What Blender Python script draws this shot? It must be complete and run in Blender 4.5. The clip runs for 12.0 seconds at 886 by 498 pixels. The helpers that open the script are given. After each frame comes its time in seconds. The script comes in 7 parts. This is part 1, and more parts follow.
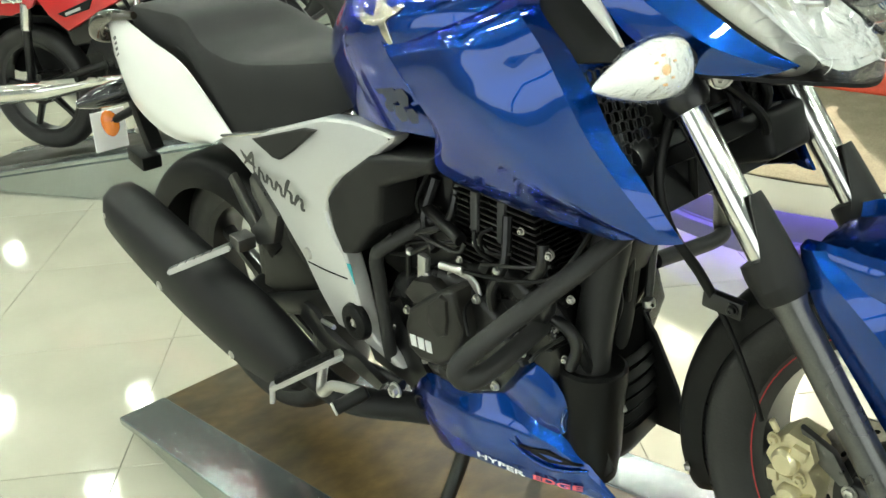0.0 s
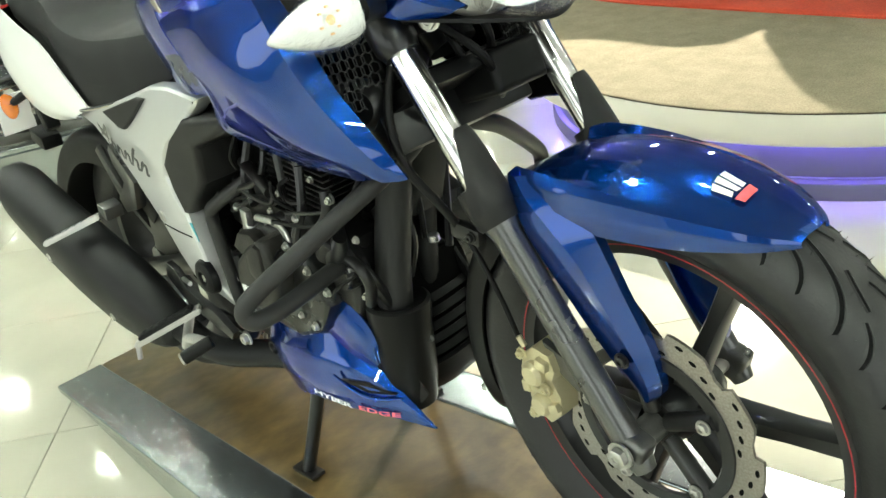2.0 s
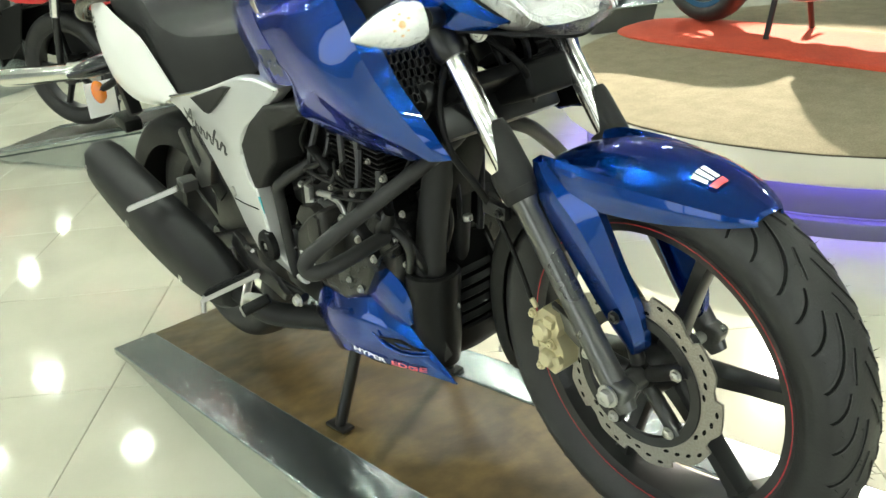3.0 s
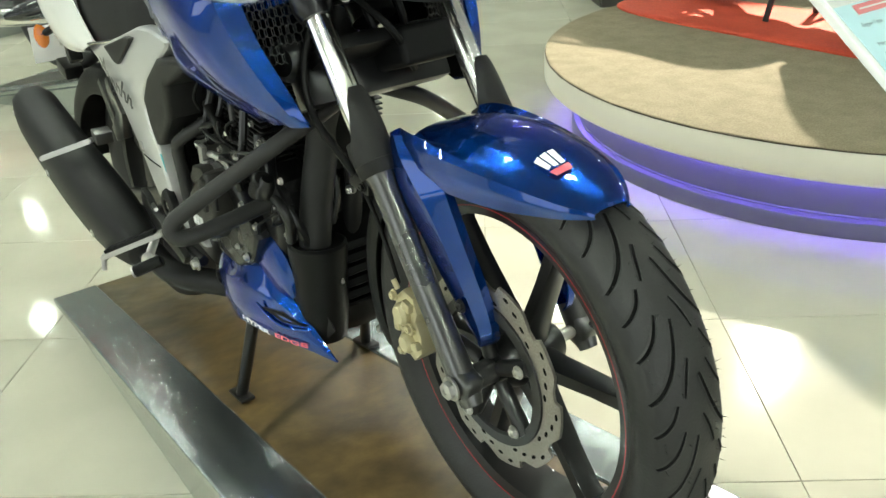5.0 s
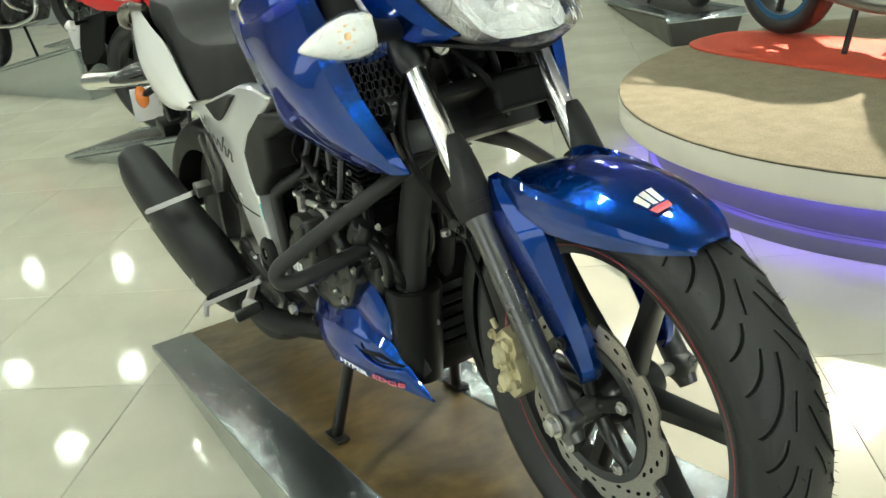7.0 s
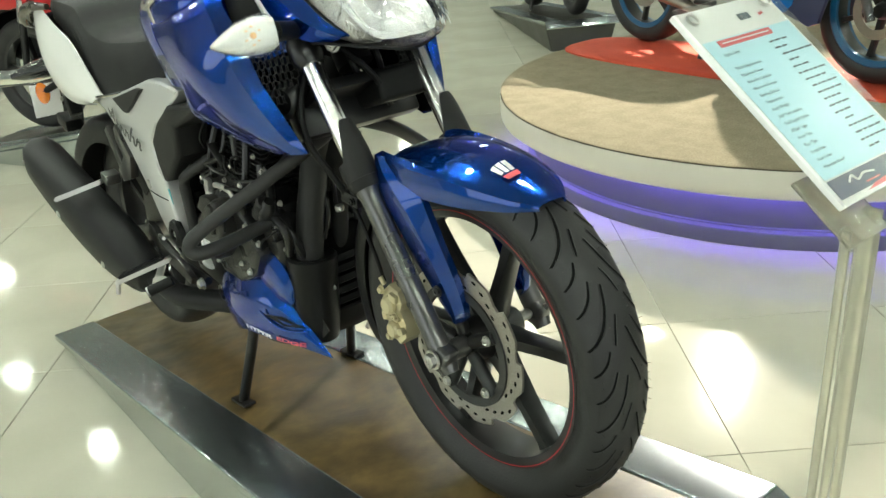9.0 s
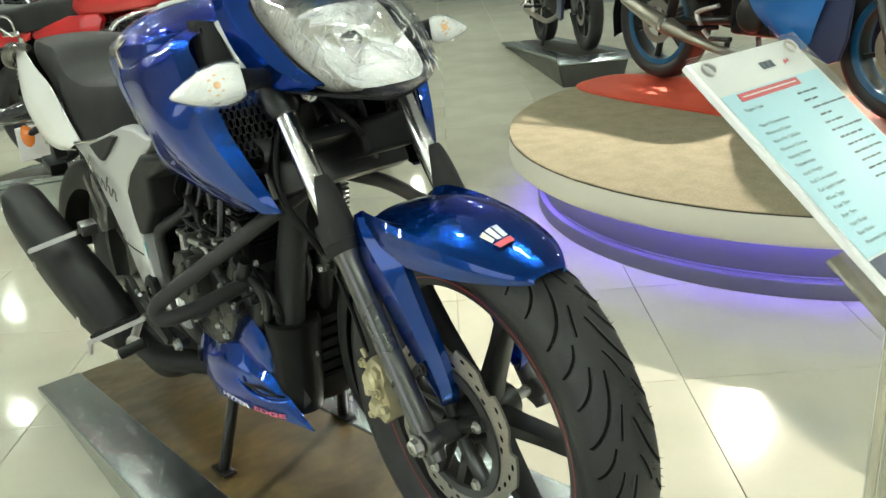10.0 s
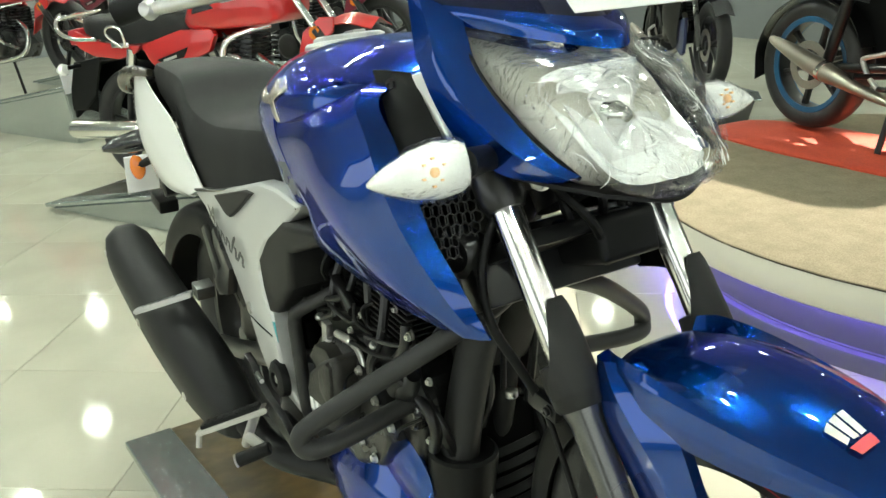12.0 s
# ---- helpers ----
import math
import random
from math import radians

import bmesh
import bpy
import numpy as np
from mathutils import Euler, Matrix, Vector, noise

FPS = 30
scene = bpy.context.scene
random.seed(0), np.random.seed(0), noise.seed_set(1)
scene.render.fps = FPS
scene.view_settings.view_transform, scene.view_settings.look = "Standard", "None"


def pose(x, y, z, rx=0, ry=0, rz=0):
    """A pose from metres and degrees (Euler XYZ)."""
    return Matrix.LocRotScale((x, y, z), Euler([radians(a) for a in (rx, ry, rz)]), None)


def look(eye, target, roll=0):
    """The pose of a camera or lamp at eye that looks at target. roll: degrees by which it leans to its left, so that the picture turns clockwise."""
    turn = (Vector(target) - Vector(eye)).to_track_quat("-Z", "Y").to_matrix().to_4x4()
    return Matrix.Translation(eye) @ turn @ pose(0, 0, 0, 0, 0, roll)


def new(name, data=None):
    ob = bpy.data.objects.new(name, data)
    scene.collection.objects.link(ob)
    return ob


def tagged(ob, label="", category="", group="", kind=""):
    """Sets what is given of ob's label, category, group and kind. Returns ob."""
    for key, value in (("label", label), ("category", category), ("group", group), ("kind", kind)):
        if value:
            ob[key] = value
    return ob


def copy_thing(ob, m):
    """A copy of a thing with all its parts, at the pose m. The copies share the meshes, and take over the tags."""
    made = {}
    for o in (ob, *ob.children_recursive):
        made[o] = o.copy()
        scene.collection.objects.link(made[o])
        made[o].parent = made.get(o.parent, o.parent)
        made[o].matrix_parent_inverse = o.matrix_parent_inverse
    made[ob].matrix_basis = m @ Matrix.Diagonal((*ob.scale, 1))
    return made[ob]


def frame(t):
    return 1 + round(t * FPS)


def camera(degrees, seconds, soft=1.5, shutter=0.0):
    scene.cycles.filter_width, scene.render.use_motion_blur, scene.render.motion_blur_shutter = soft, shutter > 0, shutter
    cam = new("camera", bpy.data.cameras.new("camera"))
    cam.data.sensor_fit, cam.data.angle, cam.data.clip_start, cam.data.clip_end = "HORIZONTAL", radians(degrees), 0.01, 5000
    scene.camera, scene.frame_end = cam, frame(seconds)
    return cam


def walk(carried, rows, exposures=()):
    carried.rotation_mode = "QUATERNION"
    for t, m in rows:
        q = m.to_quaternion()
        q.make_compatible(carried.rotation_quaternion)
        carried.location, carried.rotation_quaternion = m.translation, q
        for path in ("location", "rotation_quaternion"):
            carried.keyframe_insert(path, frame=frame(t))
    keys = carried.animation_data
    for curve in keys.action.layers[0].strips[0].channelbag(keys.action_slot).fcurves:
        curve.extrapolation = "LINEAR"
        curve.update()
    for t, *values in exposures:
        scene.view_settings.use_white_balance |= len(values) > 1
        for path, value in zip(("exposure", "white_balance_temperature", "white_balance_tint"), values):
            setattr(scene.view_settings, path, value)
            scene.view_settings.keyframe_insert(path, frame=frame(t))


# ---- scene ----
cam = camera(55.3, 12.0)
PATH = [
    (0, (0.861, -0.852, 1.316), (-0.529, 0.322, 0.485), -4.4),
    (0.5, (0.923, -0.815, 1.335), (-0.561, 0.28, 0.562), -4.6),
    (1, (1.062, -0.697, 1.287), (-0.416, 0.389, 0.489), -5.5),
    (1.5, (1.119, -0.638, 1.269), (-0.285, 0.47, 0.375), -7.3),
    (2, (1.125, -0.67, 1.299), (-0.273, 0.426, 0.38), -9.7),
    (2.5, (1.187, -0.774, 1.322), (-0.242, 0.293, 0.417), -8.4),
    (2.7, (1.236, -0.821, 1.323), (-0.217, 0.24, 0.45), -7.5),
    (4.3, (1.364, -0.714, 1.307), (-0.052, 0.403, 0.443), -1.3),
    (4.5, (1.364, -0.663, 1.299), (-0.073, 0.421, 0.428), -2.0),
    (5, (1.375, -0.603, 1.289), (-0.093, 0.401, 0.374), -3.2),
    (5.5, (1.386, -0.589, 1.334), (-0.14, 0.427, 0.535), -4.1),
    (6, (1.398, -0.576, 1.324), (-0.14, 0.455, 0.568), -4.5),
    (6.5, (1.378, -0.603, 1.313), (-0.2, 0.348, 0.536), -6.3),
    (6.7, (1.364, -0.617, 1.299), (-0.236, 0.27, 0.491), -6.6),
    (8.3, (1.584, -0.837, 1.337), (0.077, 0.197, 0.524), -5.7),
    (8.5, (1.591, -0.841, 1.319), (0.093, 0.203, 0.504), -5.4),
    (9, (1.57, -0.765, 1.336), (0.116, 0.335, 0.514), -4.5),
    (9.5, (1.508, -0.686, 1.34), (0.034, 0.446, 0.601), -4.2),
    (10, (1.479, -0.642, 1.327), (-0.017, 0.453, 0.576), -4.7),
    (10.5, (1.412, -0.643, 1.326), (-0.095, 0.413, 0.544), -4.8),
    (11, (1.241, -0.675, 1.332), (-0.282, 0.366, 0.559), -5.4),
    (11.5, (1.158, -0.695, 1.35), (-0.373, 0.347, 0.595), -4.2),
    (12, (1.073, -0.599, 1.34), (-0.527, 0.374, 0.64), -2.5),
]
walk(cam, [(t, look(eye, target, roll)) for t, eye, target, roll in PATH], exposures=[(0.0, 0.34), (1.5, 0.52), (2.5, 0.46), (4.5, 0.26), (5.2, 0.25), (6.5, 0.08), (8.5, 0.12), (10.0, 0.08), (11.0, 0.12), (12.0, 0.20)])

# ---- world, lamps, exposure ----
world = bpy.data.worlds.new("showroom_world")
scene.world = world
world.use_nodes = True
world.node_tree.nodes["Background"].inputs[0].default_value = (0.9, 0.95, 1.0, 1)
world.node_tree.nodes["Background"].inputs[1].default_value = 0.01

V = Vector


# ---- materials ----
def mat(name, color, rough=0.5, metal=0.0, coat=0.0, grain=0.0, scale=200.0, bump=0.0, bscale=400.0, spec=0.5,
        color2=None, mix_scale=6.0, emit=None, estr=0.0, trans=0.0, alpha=1.0, rvar=0.0, coatr=0.03, stretch=None, detail=6.0):
    m = bpy.data.materials.new(name)
    m.use_nodes = True
    nt = m.node_tree
    b = nt.nodes["Principled BSDF"]
    b.inputs["Base Color"].default_value = (*color, 1)
    b.inputs["Roughness"].default_value = rough
    b.inputs["Metallic"].default_value = metal
    b.inputs["Coat Weight"].default_value = coat
    b.inputs["Coat Roughness"].default_value = coatr
    b.inputs["Specular IOR Level"].default_value = spec
    b.inputs["Transmission Weight"].default_value = trans
    b.inputs["Alpha"].default_value = alpha
    if emit:
        b.inputs["Emission Color"].default_value = (*emit, 1)
        b.inputs["Emission Strength"].default_value = estr
    tc = nt.nodes.new("ShaderNodeTexCoord")
    vec = tc.outputs["Object"]
    if stretch:
        mp = nt.nodes.new("ShaderNodeMapping")
        mp.inputs["Scale"].default_value = stretch
        nt.links.new(vec, mp.inputs[0])
        vec = mp.outputs[0]

    def nz(sc, det=detail):
        n = nt.nodes.new("ShaderNodeTexNoise")
        n.inputs["Scale"].default_value = sc
        n.inputs["Detail"].default_value = det
        nt.links.new(vec, n.inputs["Vector"])
        return n.outputs["Fac"]

    def ramp(fac, a, c, lo=0.35, hi=0.65):
        r = nt.nodes.new("ShaderNodeValToRGB")
        r.color_ramp.elements[0].color, r.color_ramp.elements[1].color = (*a, 1), (*c, 1)
        r.color_ramp.elements[0].position, r.color_ramp.elements[1].position = lo, hi
        nt.links.new(fac, r.inputs[0])
        return r.outputs[0]

    out = None
    if color2:
        out = ramp(nz(mix_scale), color, color2)
    if grain:
        g = ramp(nz(scale), (1 - grain,) * 3, (1 + grain * 0.4,) * 3)
        mx = nt.nodes.new("ShaderNodeMix")
        mx.data_type, mx.blend_type = "RGBA", "MULTIPLY"
        mx.inputs[0].default_value = 1
        if out:
            nt.links.new(out, mx.inputs[6])
        else:
            mx.inputs[6].default_value = (*color, 1)
        nt.links.new(g, mx.inputs[7])
        out = mx.outputs[2]
    if out:
        nt.links.new(out, b.inputs["Base Color"])
    if rvar:
        mr = nt.nodes.new("ShaderNodeMapRange")
        mr.inputs["To Min"].default_value, mr.inputs["To Max"].default_value = max(0, rough - rvar), min(1, rough + rvar)
        nt.links.new(nz(mix_scale * 1.7), mr.inputs["Value"])
        nt.links.new(mr.outputs[0], b.inputs["Roughness"])
    if bump:
        bp = nt.nodes.new("ShaderNodeBump")
        bp.inputs["Strength"].default_value = bump
        bp.inputs["Distance"].default_value = 0.002
        nt.links.new(nz(bscale, 3), bp.inputs["Height"])
        nt.links.new(bp.outputs[0], b.inputs["Normal"])
    return m


M_BLUE = mat("candy_blue_paint", (0.0012, 0.047, 0.275), 0.27, 0.86, 1.0, grain=0.10, scale=900, color2=(0.0015, 0.055, 0.315), mix_scale=3, coatr=0.002)
M_BLUE.node_tree.nodes["Principled BSDF"].inputs["Coat IOR"].default_value = 1.62
M_BLUE.node_tree.nodes["Principled BSDF"].inputs["Specular Tint"].default_value = (0.06, 0.25, 1.0, 1)
M_WHITE = mat("white_gloss_paint", (0.90, 0.90, 0.865), 0.25, 0, 0.6, rvar=0.05)
M_SILVER = mat("silver_paint", (0.62, 0.62, 0.61), 0.36, 0.35, 0.5, grain=0.08, scale=900)
M_BLACKP = mat("black_plastic", (0.004, 0.004, 0.004), 0.45, 0, 0, spec=0.22, bump=0.12, bscale=900, rvar=0.1)
M_LINING = mat("dull_black_lining", (0.003, 0.003, 0.003), 0.9, spec=0.05, rvar=0.05)
M_GREYP = mat("grey_textured_plastic", (0.013, 0.0127, 0.0122), 0.5, 0, 0, spec=0.3, bump=0.2, bscale=900, rvar=0.08)
M_BLACKM = mat("black_painted_metal", (0.006, 0.006, 0.0062), 0.30, 0.0, 0.0, spec=0.55, bump=0.03, bscale=400, rvar=0.05)
M_TUBE = mat("satin_black_powder_coat", (0.020, 0.020, 0.0195), 0.5, 0, 0, spec=0.4, bump=0.05, bscale=600, rvar=0.06)
M_DAMPER = mat("grey_fin_rubber", (0.055, 0.056, 0.056), 0.6, bump=0.1, bscale=500, rvar=0.05)
M_ENGINE = mat("engine_black_alloy", (0.007, 0.007, 0.0069), 0.28, 0.0, 0, spec=0.42, bump=0.15, bscale=500, rvar=0.12)
M_CLUTCH = mat("bronze_grey_cover", (0.017, 0.0160, 0.0140), 0.36, 0.0, 0, spec=0.35, bump=0.15, bscale=700, rvar=0.08)
M_EXH = mat("matt_black_exhaust", (0.009, 0.009, 0.0092), 0.5, 0.0, 0, spec=0.3, bump=0.06, bscale=600, rvar=0.06)
M_CHROME = mat("chrome", (0.82, 0.81, 0.78), 0.15, 1.0, rvar=0.03)
M_ALU = mat("cast_aluminium", (0.58, 0.57, 0.55), 0.36, 0.9, bump=0.15, bscale=400, rvar=0.1)
M_STEEL = mat("zinc_steel", (0.62, 0.61, 0.58), 0.3, 1.0, rvar=0.1)
M_FORK = mat("graphite_fork_metal", (0.125, 0.125, 0.122), 0.28, 0.80, 0.5, grain=0.08, scale=500, rvar=0.04)
M_DISC = mat("brushed_disc_steel", (0.42, 0.39, 0.35), 0.36, 0.9, grain=0.2, scale=350, rvar=0.1)
M_GOLD = mat("pale_gold_anodised", (0.66, 0.59, 0.38), 0.34, 0.6, bump=0.2, bscale=350, rvar=0.08)
M_RUBBER = mat("tyre_rubber", (0.016, 0.016, 0.0158), 0.47, 0, 0, spec=0.45, bump=0.2, bscale=260, color2=(0.022, 0.022, 0.0216), mix_scale=14, rvar=0.1)
# near-black that paints the shade inside tread grooves, disc slots and panel joints
M_GROOVE = mat("recess_shade_black", (0.005, 0.005, 0.005), 0.9, spec=0.1)
M_SEAT = mat("seat_vinyl", (0.013, 0.013, 0.013), 0.55, 0, 0, spec=0.25, bump=0.35, bscale=700, color2=(0.017, 0.017, 0.0167), mix_scale=9, rvar=0.07)
M_RED = mat("red_decal", (0.42, 0.012, 0.02), 0.35, 0, 0.3)
M_DECALW = mat("white_decal", (0.82, 0.82, 0.82), 0.4, 0, 0.2)
M_DECALR = mat("pink_red_decal", (0.75, 0.10, 0.12), 0.4, 0, 0.2)
M_DECALK = mat("black_decal", (0.02, 0.02, 0.02), 0.35, 0, 0.4)
M_EMBLEM = mat("pale_metal_emblem", (0.62, 0.57, 0.45), 0.25, 0.9)
M_ORANGE = mat("amber_lens", (0.75, 0.20, 0.02), 0.2, 0, 0.6)
M_TEAL = mat("teal_sticker", (0.03, 0.35, 0.38), 0.4)
M_PAPER = mat("white_plastic_card", (0.88, 0.88, 0.88), 0.45)
M_STAIN = mat("stainless_sheet", (0.50, 0.54, 0.56), 0.24, 1.0, grain=0.03, scale=60, rvar=0.035, mix_scale=3, color2=(0.47, 0.515, 0.54), bump=0.35, bscale=9, detail=2.0)
M_BOARD = mat("brown_stained_board", (0.125, 0.086, 0.032), 0.36, 0, 0, grain=0.28, scale=28, color2=(0.050, 0.035, 0.014), mix_scale=8, rvar=0.15, bump=0.1, bscale=120)
M_CARPET = mat("beige_carpet", (0.255, 0.222, 0.150), 0.95, 0, 0, grain=0.22, scale=220, color2=(0.30, 0.258, 0.178), mix_scale=12, bump=0.6, bscale=500, spec=0.1)
M_BAND = mat("cream_laminate_band", (0.68, 0.65, 0.57), 0.35, 0.1, 0.2, rvar=0.08)
M_PED = mat("grey_laminate_plinth", (0.13, 0.13, 0.165), 0.4, 0, 0.1, rvar=0.08)
M_EDGE = mat("dark_carpet_backing", (0.045, 0.034, 0.022), 0.9)
M_LEDV = mat("violet_led_strip", (0.3, 0.2, 0.9), 0.5, emit=(0.24, 0.16, 1.0), estr=32.0)
M_MAT = mat("orange_red_mat", (0.62, 0.075, 0.03), 0.75, 0, 0, grain=0.15, scale=120, color2=(0.55, 0.06, 0.025), mix_scale=4, bump=0.3, bscale=300)
M_WALL = mat("white_wall_paint", (0.20, 0.215, 0.22), 0.6, 0, 0, color2=(0.18, 0.195, 0.20), mix_scale=1.2)
M_CEIL = mat("grey_ceiling_paint", (0.22, 0.22, 0.23), 0.8, color2=(0.19, 0.19, 0.20), mix_scale=1)
M_LAMP = mat("led_panel", (1, 1, 1), 0.5, emit=(0.90, 1.0, 0.85), estr=141.0)
M_LAMPF = mat("white_lamp_frame", (0.75, 0.75, 0.75), 0.5)
M_GROUT = mat("tile_joint", (0.33, 0.32, 0.27), 0.7)
M_REDP = mat("red_gloss_paint", (0.50, 0.012, 0.012), 0.3, 0, 0.9, rvar=0.05)
M_BLKP = mat("black_gloss_paint", (0.012, 0.012, 0.014), 0.25, 0, 0.9)
M_BLUE2 = mat("bright_blue_paint", (0.006, 0.17, 0.62), 0.25, 0.45, 1.0)
M_BLUERIM = mat("blue_rim_tape", (0.004, 0.085, 0.20), 0.35, 0, 0.3)
M_ACRYL = mat("acrylic_edge", (0.76, 0.74, 0.62), 0.16, 0, 0, trans=0.75, alpha=1.0)
M_SHEET = mat("pale_blue_print", (0.52, 0.82, 0.95), 0.5)
M_NAVY = mat("navy_print", (0.02, 0.03, 0.09), 0.35, 0, 0.4)
M_INK = mat("printed_ink", (0.05, 0.08, 0.11), 0.5)
M_SCREEN = mat("dark_navy_gloss_screen", (0.006, 0.008, 0.03), 0.15, 0, 1.0)
M_HUB = mat("black_hub_alloy", (0.016, 0.016, 0.016), 0.35, 0.3, 0.2, rvar=0.08)
M_BULB = mat("amber_bulb", (0.90, 0.58, 0.30), 0.25, 0, 0.3)
M_REFL = mat("bright_reflector", (0.97, 0.97, 0.96), 0.26, 0.35, 0.0, bump=0.25, bscale=45)


def glass(name, tint=(1, 1, 1), rough=0.0, wrinkle=0.0, wscale=40, mixf=0.88):
    m = bpy.data.materials.new(name)
    m.use_nodes = True
    nt = m.node_tree
    nt.nodes.remove(nt.nodes["Principled BSDF"])
    o = nt.nodes["Material Output"]
    t = nt.nodes.new("ShaderNodeBsdfTransparent")
    t.inputs[0].default_value = (*tint, 1)
    g = nt.nodes.new("ShaderNodeBsdfGlossy")
    g.inputs["Roughness"].default_value = rough
    g.inputs["Color"].default_value = (1, 1, 1, 1)
    x = nt.nodes.new("ShaderNodeMixShader")
    fr = nt.nodes.new("ShaderNodeLayerWeight")
    pw = nt.nodes.new("ShaderNodeMath")
    pw.operation = "POWER"
    pw.inputs[1].default_value = 4.0
    nt.links.new(fr.outputs["Facing"], pw.inputs[0])
    mr = nt.nodes.new("ShaderNodeMapRange")
    mr.inputs["To Min"].default_value, mr.inputs["To Max"].default_value = 0.045, 0.7
    nt.links.new(pw.outputs[0], mr.inputs["Value"])
    nt.links.new(mr.outputs[0], x.inputs[0])
    nt.links.new(t.outputs[0], x.inputs[1])
    nt.links.new(g.outputs[0], x.inputs[2])
    nt.links.new(x.outputs[0], o.inputs[0])
    if wrinkle:
        tc = nt.nodes.new("ShaderNodeTexCoord")
        n = nt.nodes.new("ShaderNodeTexNoise")
        n.inputs["Scale"].default_value = wscale
        n.inputs["Detail"].default_value = 2
        n.inputs["Distortion"].default_value = 2.5
        nt.links.new(tc.outputs["Object"], n.inputs["Vector"])
        bp = nt.nodes.new("ShaderNodeBump")
        bp.inputs["Strength"].default_value = wrinkle
        bp.inputs["Distance"].default_value = 0.02
        nt.links.new(n.outputs["Fac"], bp.inputs["Height"])
        nt.links.new(bp.outputs[0], g.inputs["Normal"])
        nt.links.new(bp.outputs[0], fr.inputs["Normal"])
    return m


M_FILM = glass("crinkled_clear_film", (0.99, 0.99, 0.99), 0.08, 1.0, 34)
M_FILMB = glass("tight_clear_film", (0.995, 0.995, 0.995), 0.08, 0.7, 45)
M_LENS = glass("clear_lens", (0.96, 0.97, 0.97), 0.02)
M_ACRYLIC = glass("clear_acrylic", (0.985, 0.99, 0.98), 0.32)


def tile_material():
    m = mat("cream_polished_tile", (0.49, 0.475, 0.385), 0.07, 0, 0, grain=0.05, scale=4.0, color2=(0.53, 0.515, 0.42), mix_scale=1.6, rvar=0.03, spec=0.55)
    nt = m.node_tree
    b = nt.nodes["Principled BSDF"]
    oi = nt.nodes.new("ShaderNodeObjectInfo")
    mr = nt.nodes.new("ShaderNodeMapRange")
    mr.inputs["To Min"].default_value, mr.inputs["To Max"].default_value = 0.965, 1.02
    nt.links.new(oi.outputs["Random"], mr.inputs["Value"])
    mx = nt.nodes.new("ShaderNodeMix")
    mx.data_type, mx.blend_type = "RGBA", "MULTIPLY"
    mx.inputs[0].default_value = 1
    nt.links.new(b.inputs["Base Color"].links[0].from_socket, mx.inputs[6])
    nt.links.new(mr.outputs[0], mx.inputs[7])
    nt.links.new(mx.outputs[2], b.inputs["Base Color"])
    return m


M_TILE = tile_material()


# ---- mesh tools ----
def finish(name, bm, material, angle=38, smooth=True):
    bmesh.ops.remove_doubles(bm, verts=bm.verts, dist=1e-5)
    bmesh.ops.recalc_face_normals(bm, faces=bm.faces)
    lim = radians(angle)
    for f in bm.faces:
        f.smooth = smooth
    for e in bm.edges:
        if len(e.link_faces) == 2 and e.calc_face_angle(0) > lim:
            e.smooth = False
    me = bpy.data.meshes.new(name)
    bm.to_mesh(me)
    bm.free()
    me.materials.append(material)
    return me


def part(name, bm, material, parent, label="", angle=38, smooth=True):
    ob = new(name, finish(name, bm, material, angle, smooth))
    ob.parent = parent
    if label:
        tagged(ob, label)
    return ob


def thing(name, label, category, m=None, group="", kind=""):
    ob = new(name)
    ob.empty_display_size = 0.1
    if m is not None:
        ob.matrix_world = m
    return tagged(ob, label, category, group, kind)


def solo(name, bm, material, label, category, group="", kind="", angle=38, smooth=True):
    return tagged(new(name, finish(name, bm, material, angle, smooth)), label, category, group, kind)


def cat(pts, res=6, closed=False):
    """Catmull-Rom curve through points of any dimension."""
    P = [np.array(p, float) for p in pts]
    n, out = len(P), []
    segs = n if closed else n - 1
    for i in range(segs):
        p1, p2 = P[i % n], P[(i + 1) % n]
        p0 = P[(i - 1) % n] if closed or i > 0 else 2 * p1 - p2
        p3 = P[(i + 2) % n] if closed or i + 2 < n else 2 * p2 - p1
        for k in range(res):
            t = k / res
            out.append(0.5 * (2 * p1 + (p2 - p0) * t + (2 * p0 - 5 * p1 + 4 * p2 - p3) * t * t + (3 * p1 - p0 - 3 * p2 + p3) * t ** 3))
    if not closed:
        out.append(P[-1])
    return out


def skin(bm, rings, closed=True, caps=True):
    vs = [[bm.verts.new(V(p)) for p in r] for r in rings]
    n = len(vs[0])
    for a, b in zip(vs, vs[1:]):
        for i in range(n if closed else n - 1):
            j = (i + 1) % n
            bm.faces.new((a[i], a[j], b[j], b[i]))
    if caps and closed:
        bm.faces.new(vs[0][::-1])
        bm.faces.new(vs[-1])
    return bm


def tube(pts, r, n=12, res=6, bm=None, smooth=True, caps=True):
    bm = bm or bmesh.new()
    rs = r if isinstance(r, (list, tuple)) else [r] * len(pts)
    full = [np.append(np.array(p, float), q) for p, q in zip(pts, rs)]
    C = cat(full, res) if smooth else full
    P = [V(c[:3]) for c in C]
    ring, up = [], None
    for i, p in enumerate(P):
        d = (P[min(i + 1, len(P) - 1)] - P[max(i - 1, 0)]).normalized()
        if up is None:
            up = d.orthogonal().normalized()
        up = (up - d * up.dot(d)).normalized()
        side = d.cross(up)
        ring.append([p + (up * math.cos(2 * math.pi * k / n) + side * math.sin(2 * math.pi * k / n)) * C[i][3] for k in range(n)])
    return skin(bm, ring, True, caps)


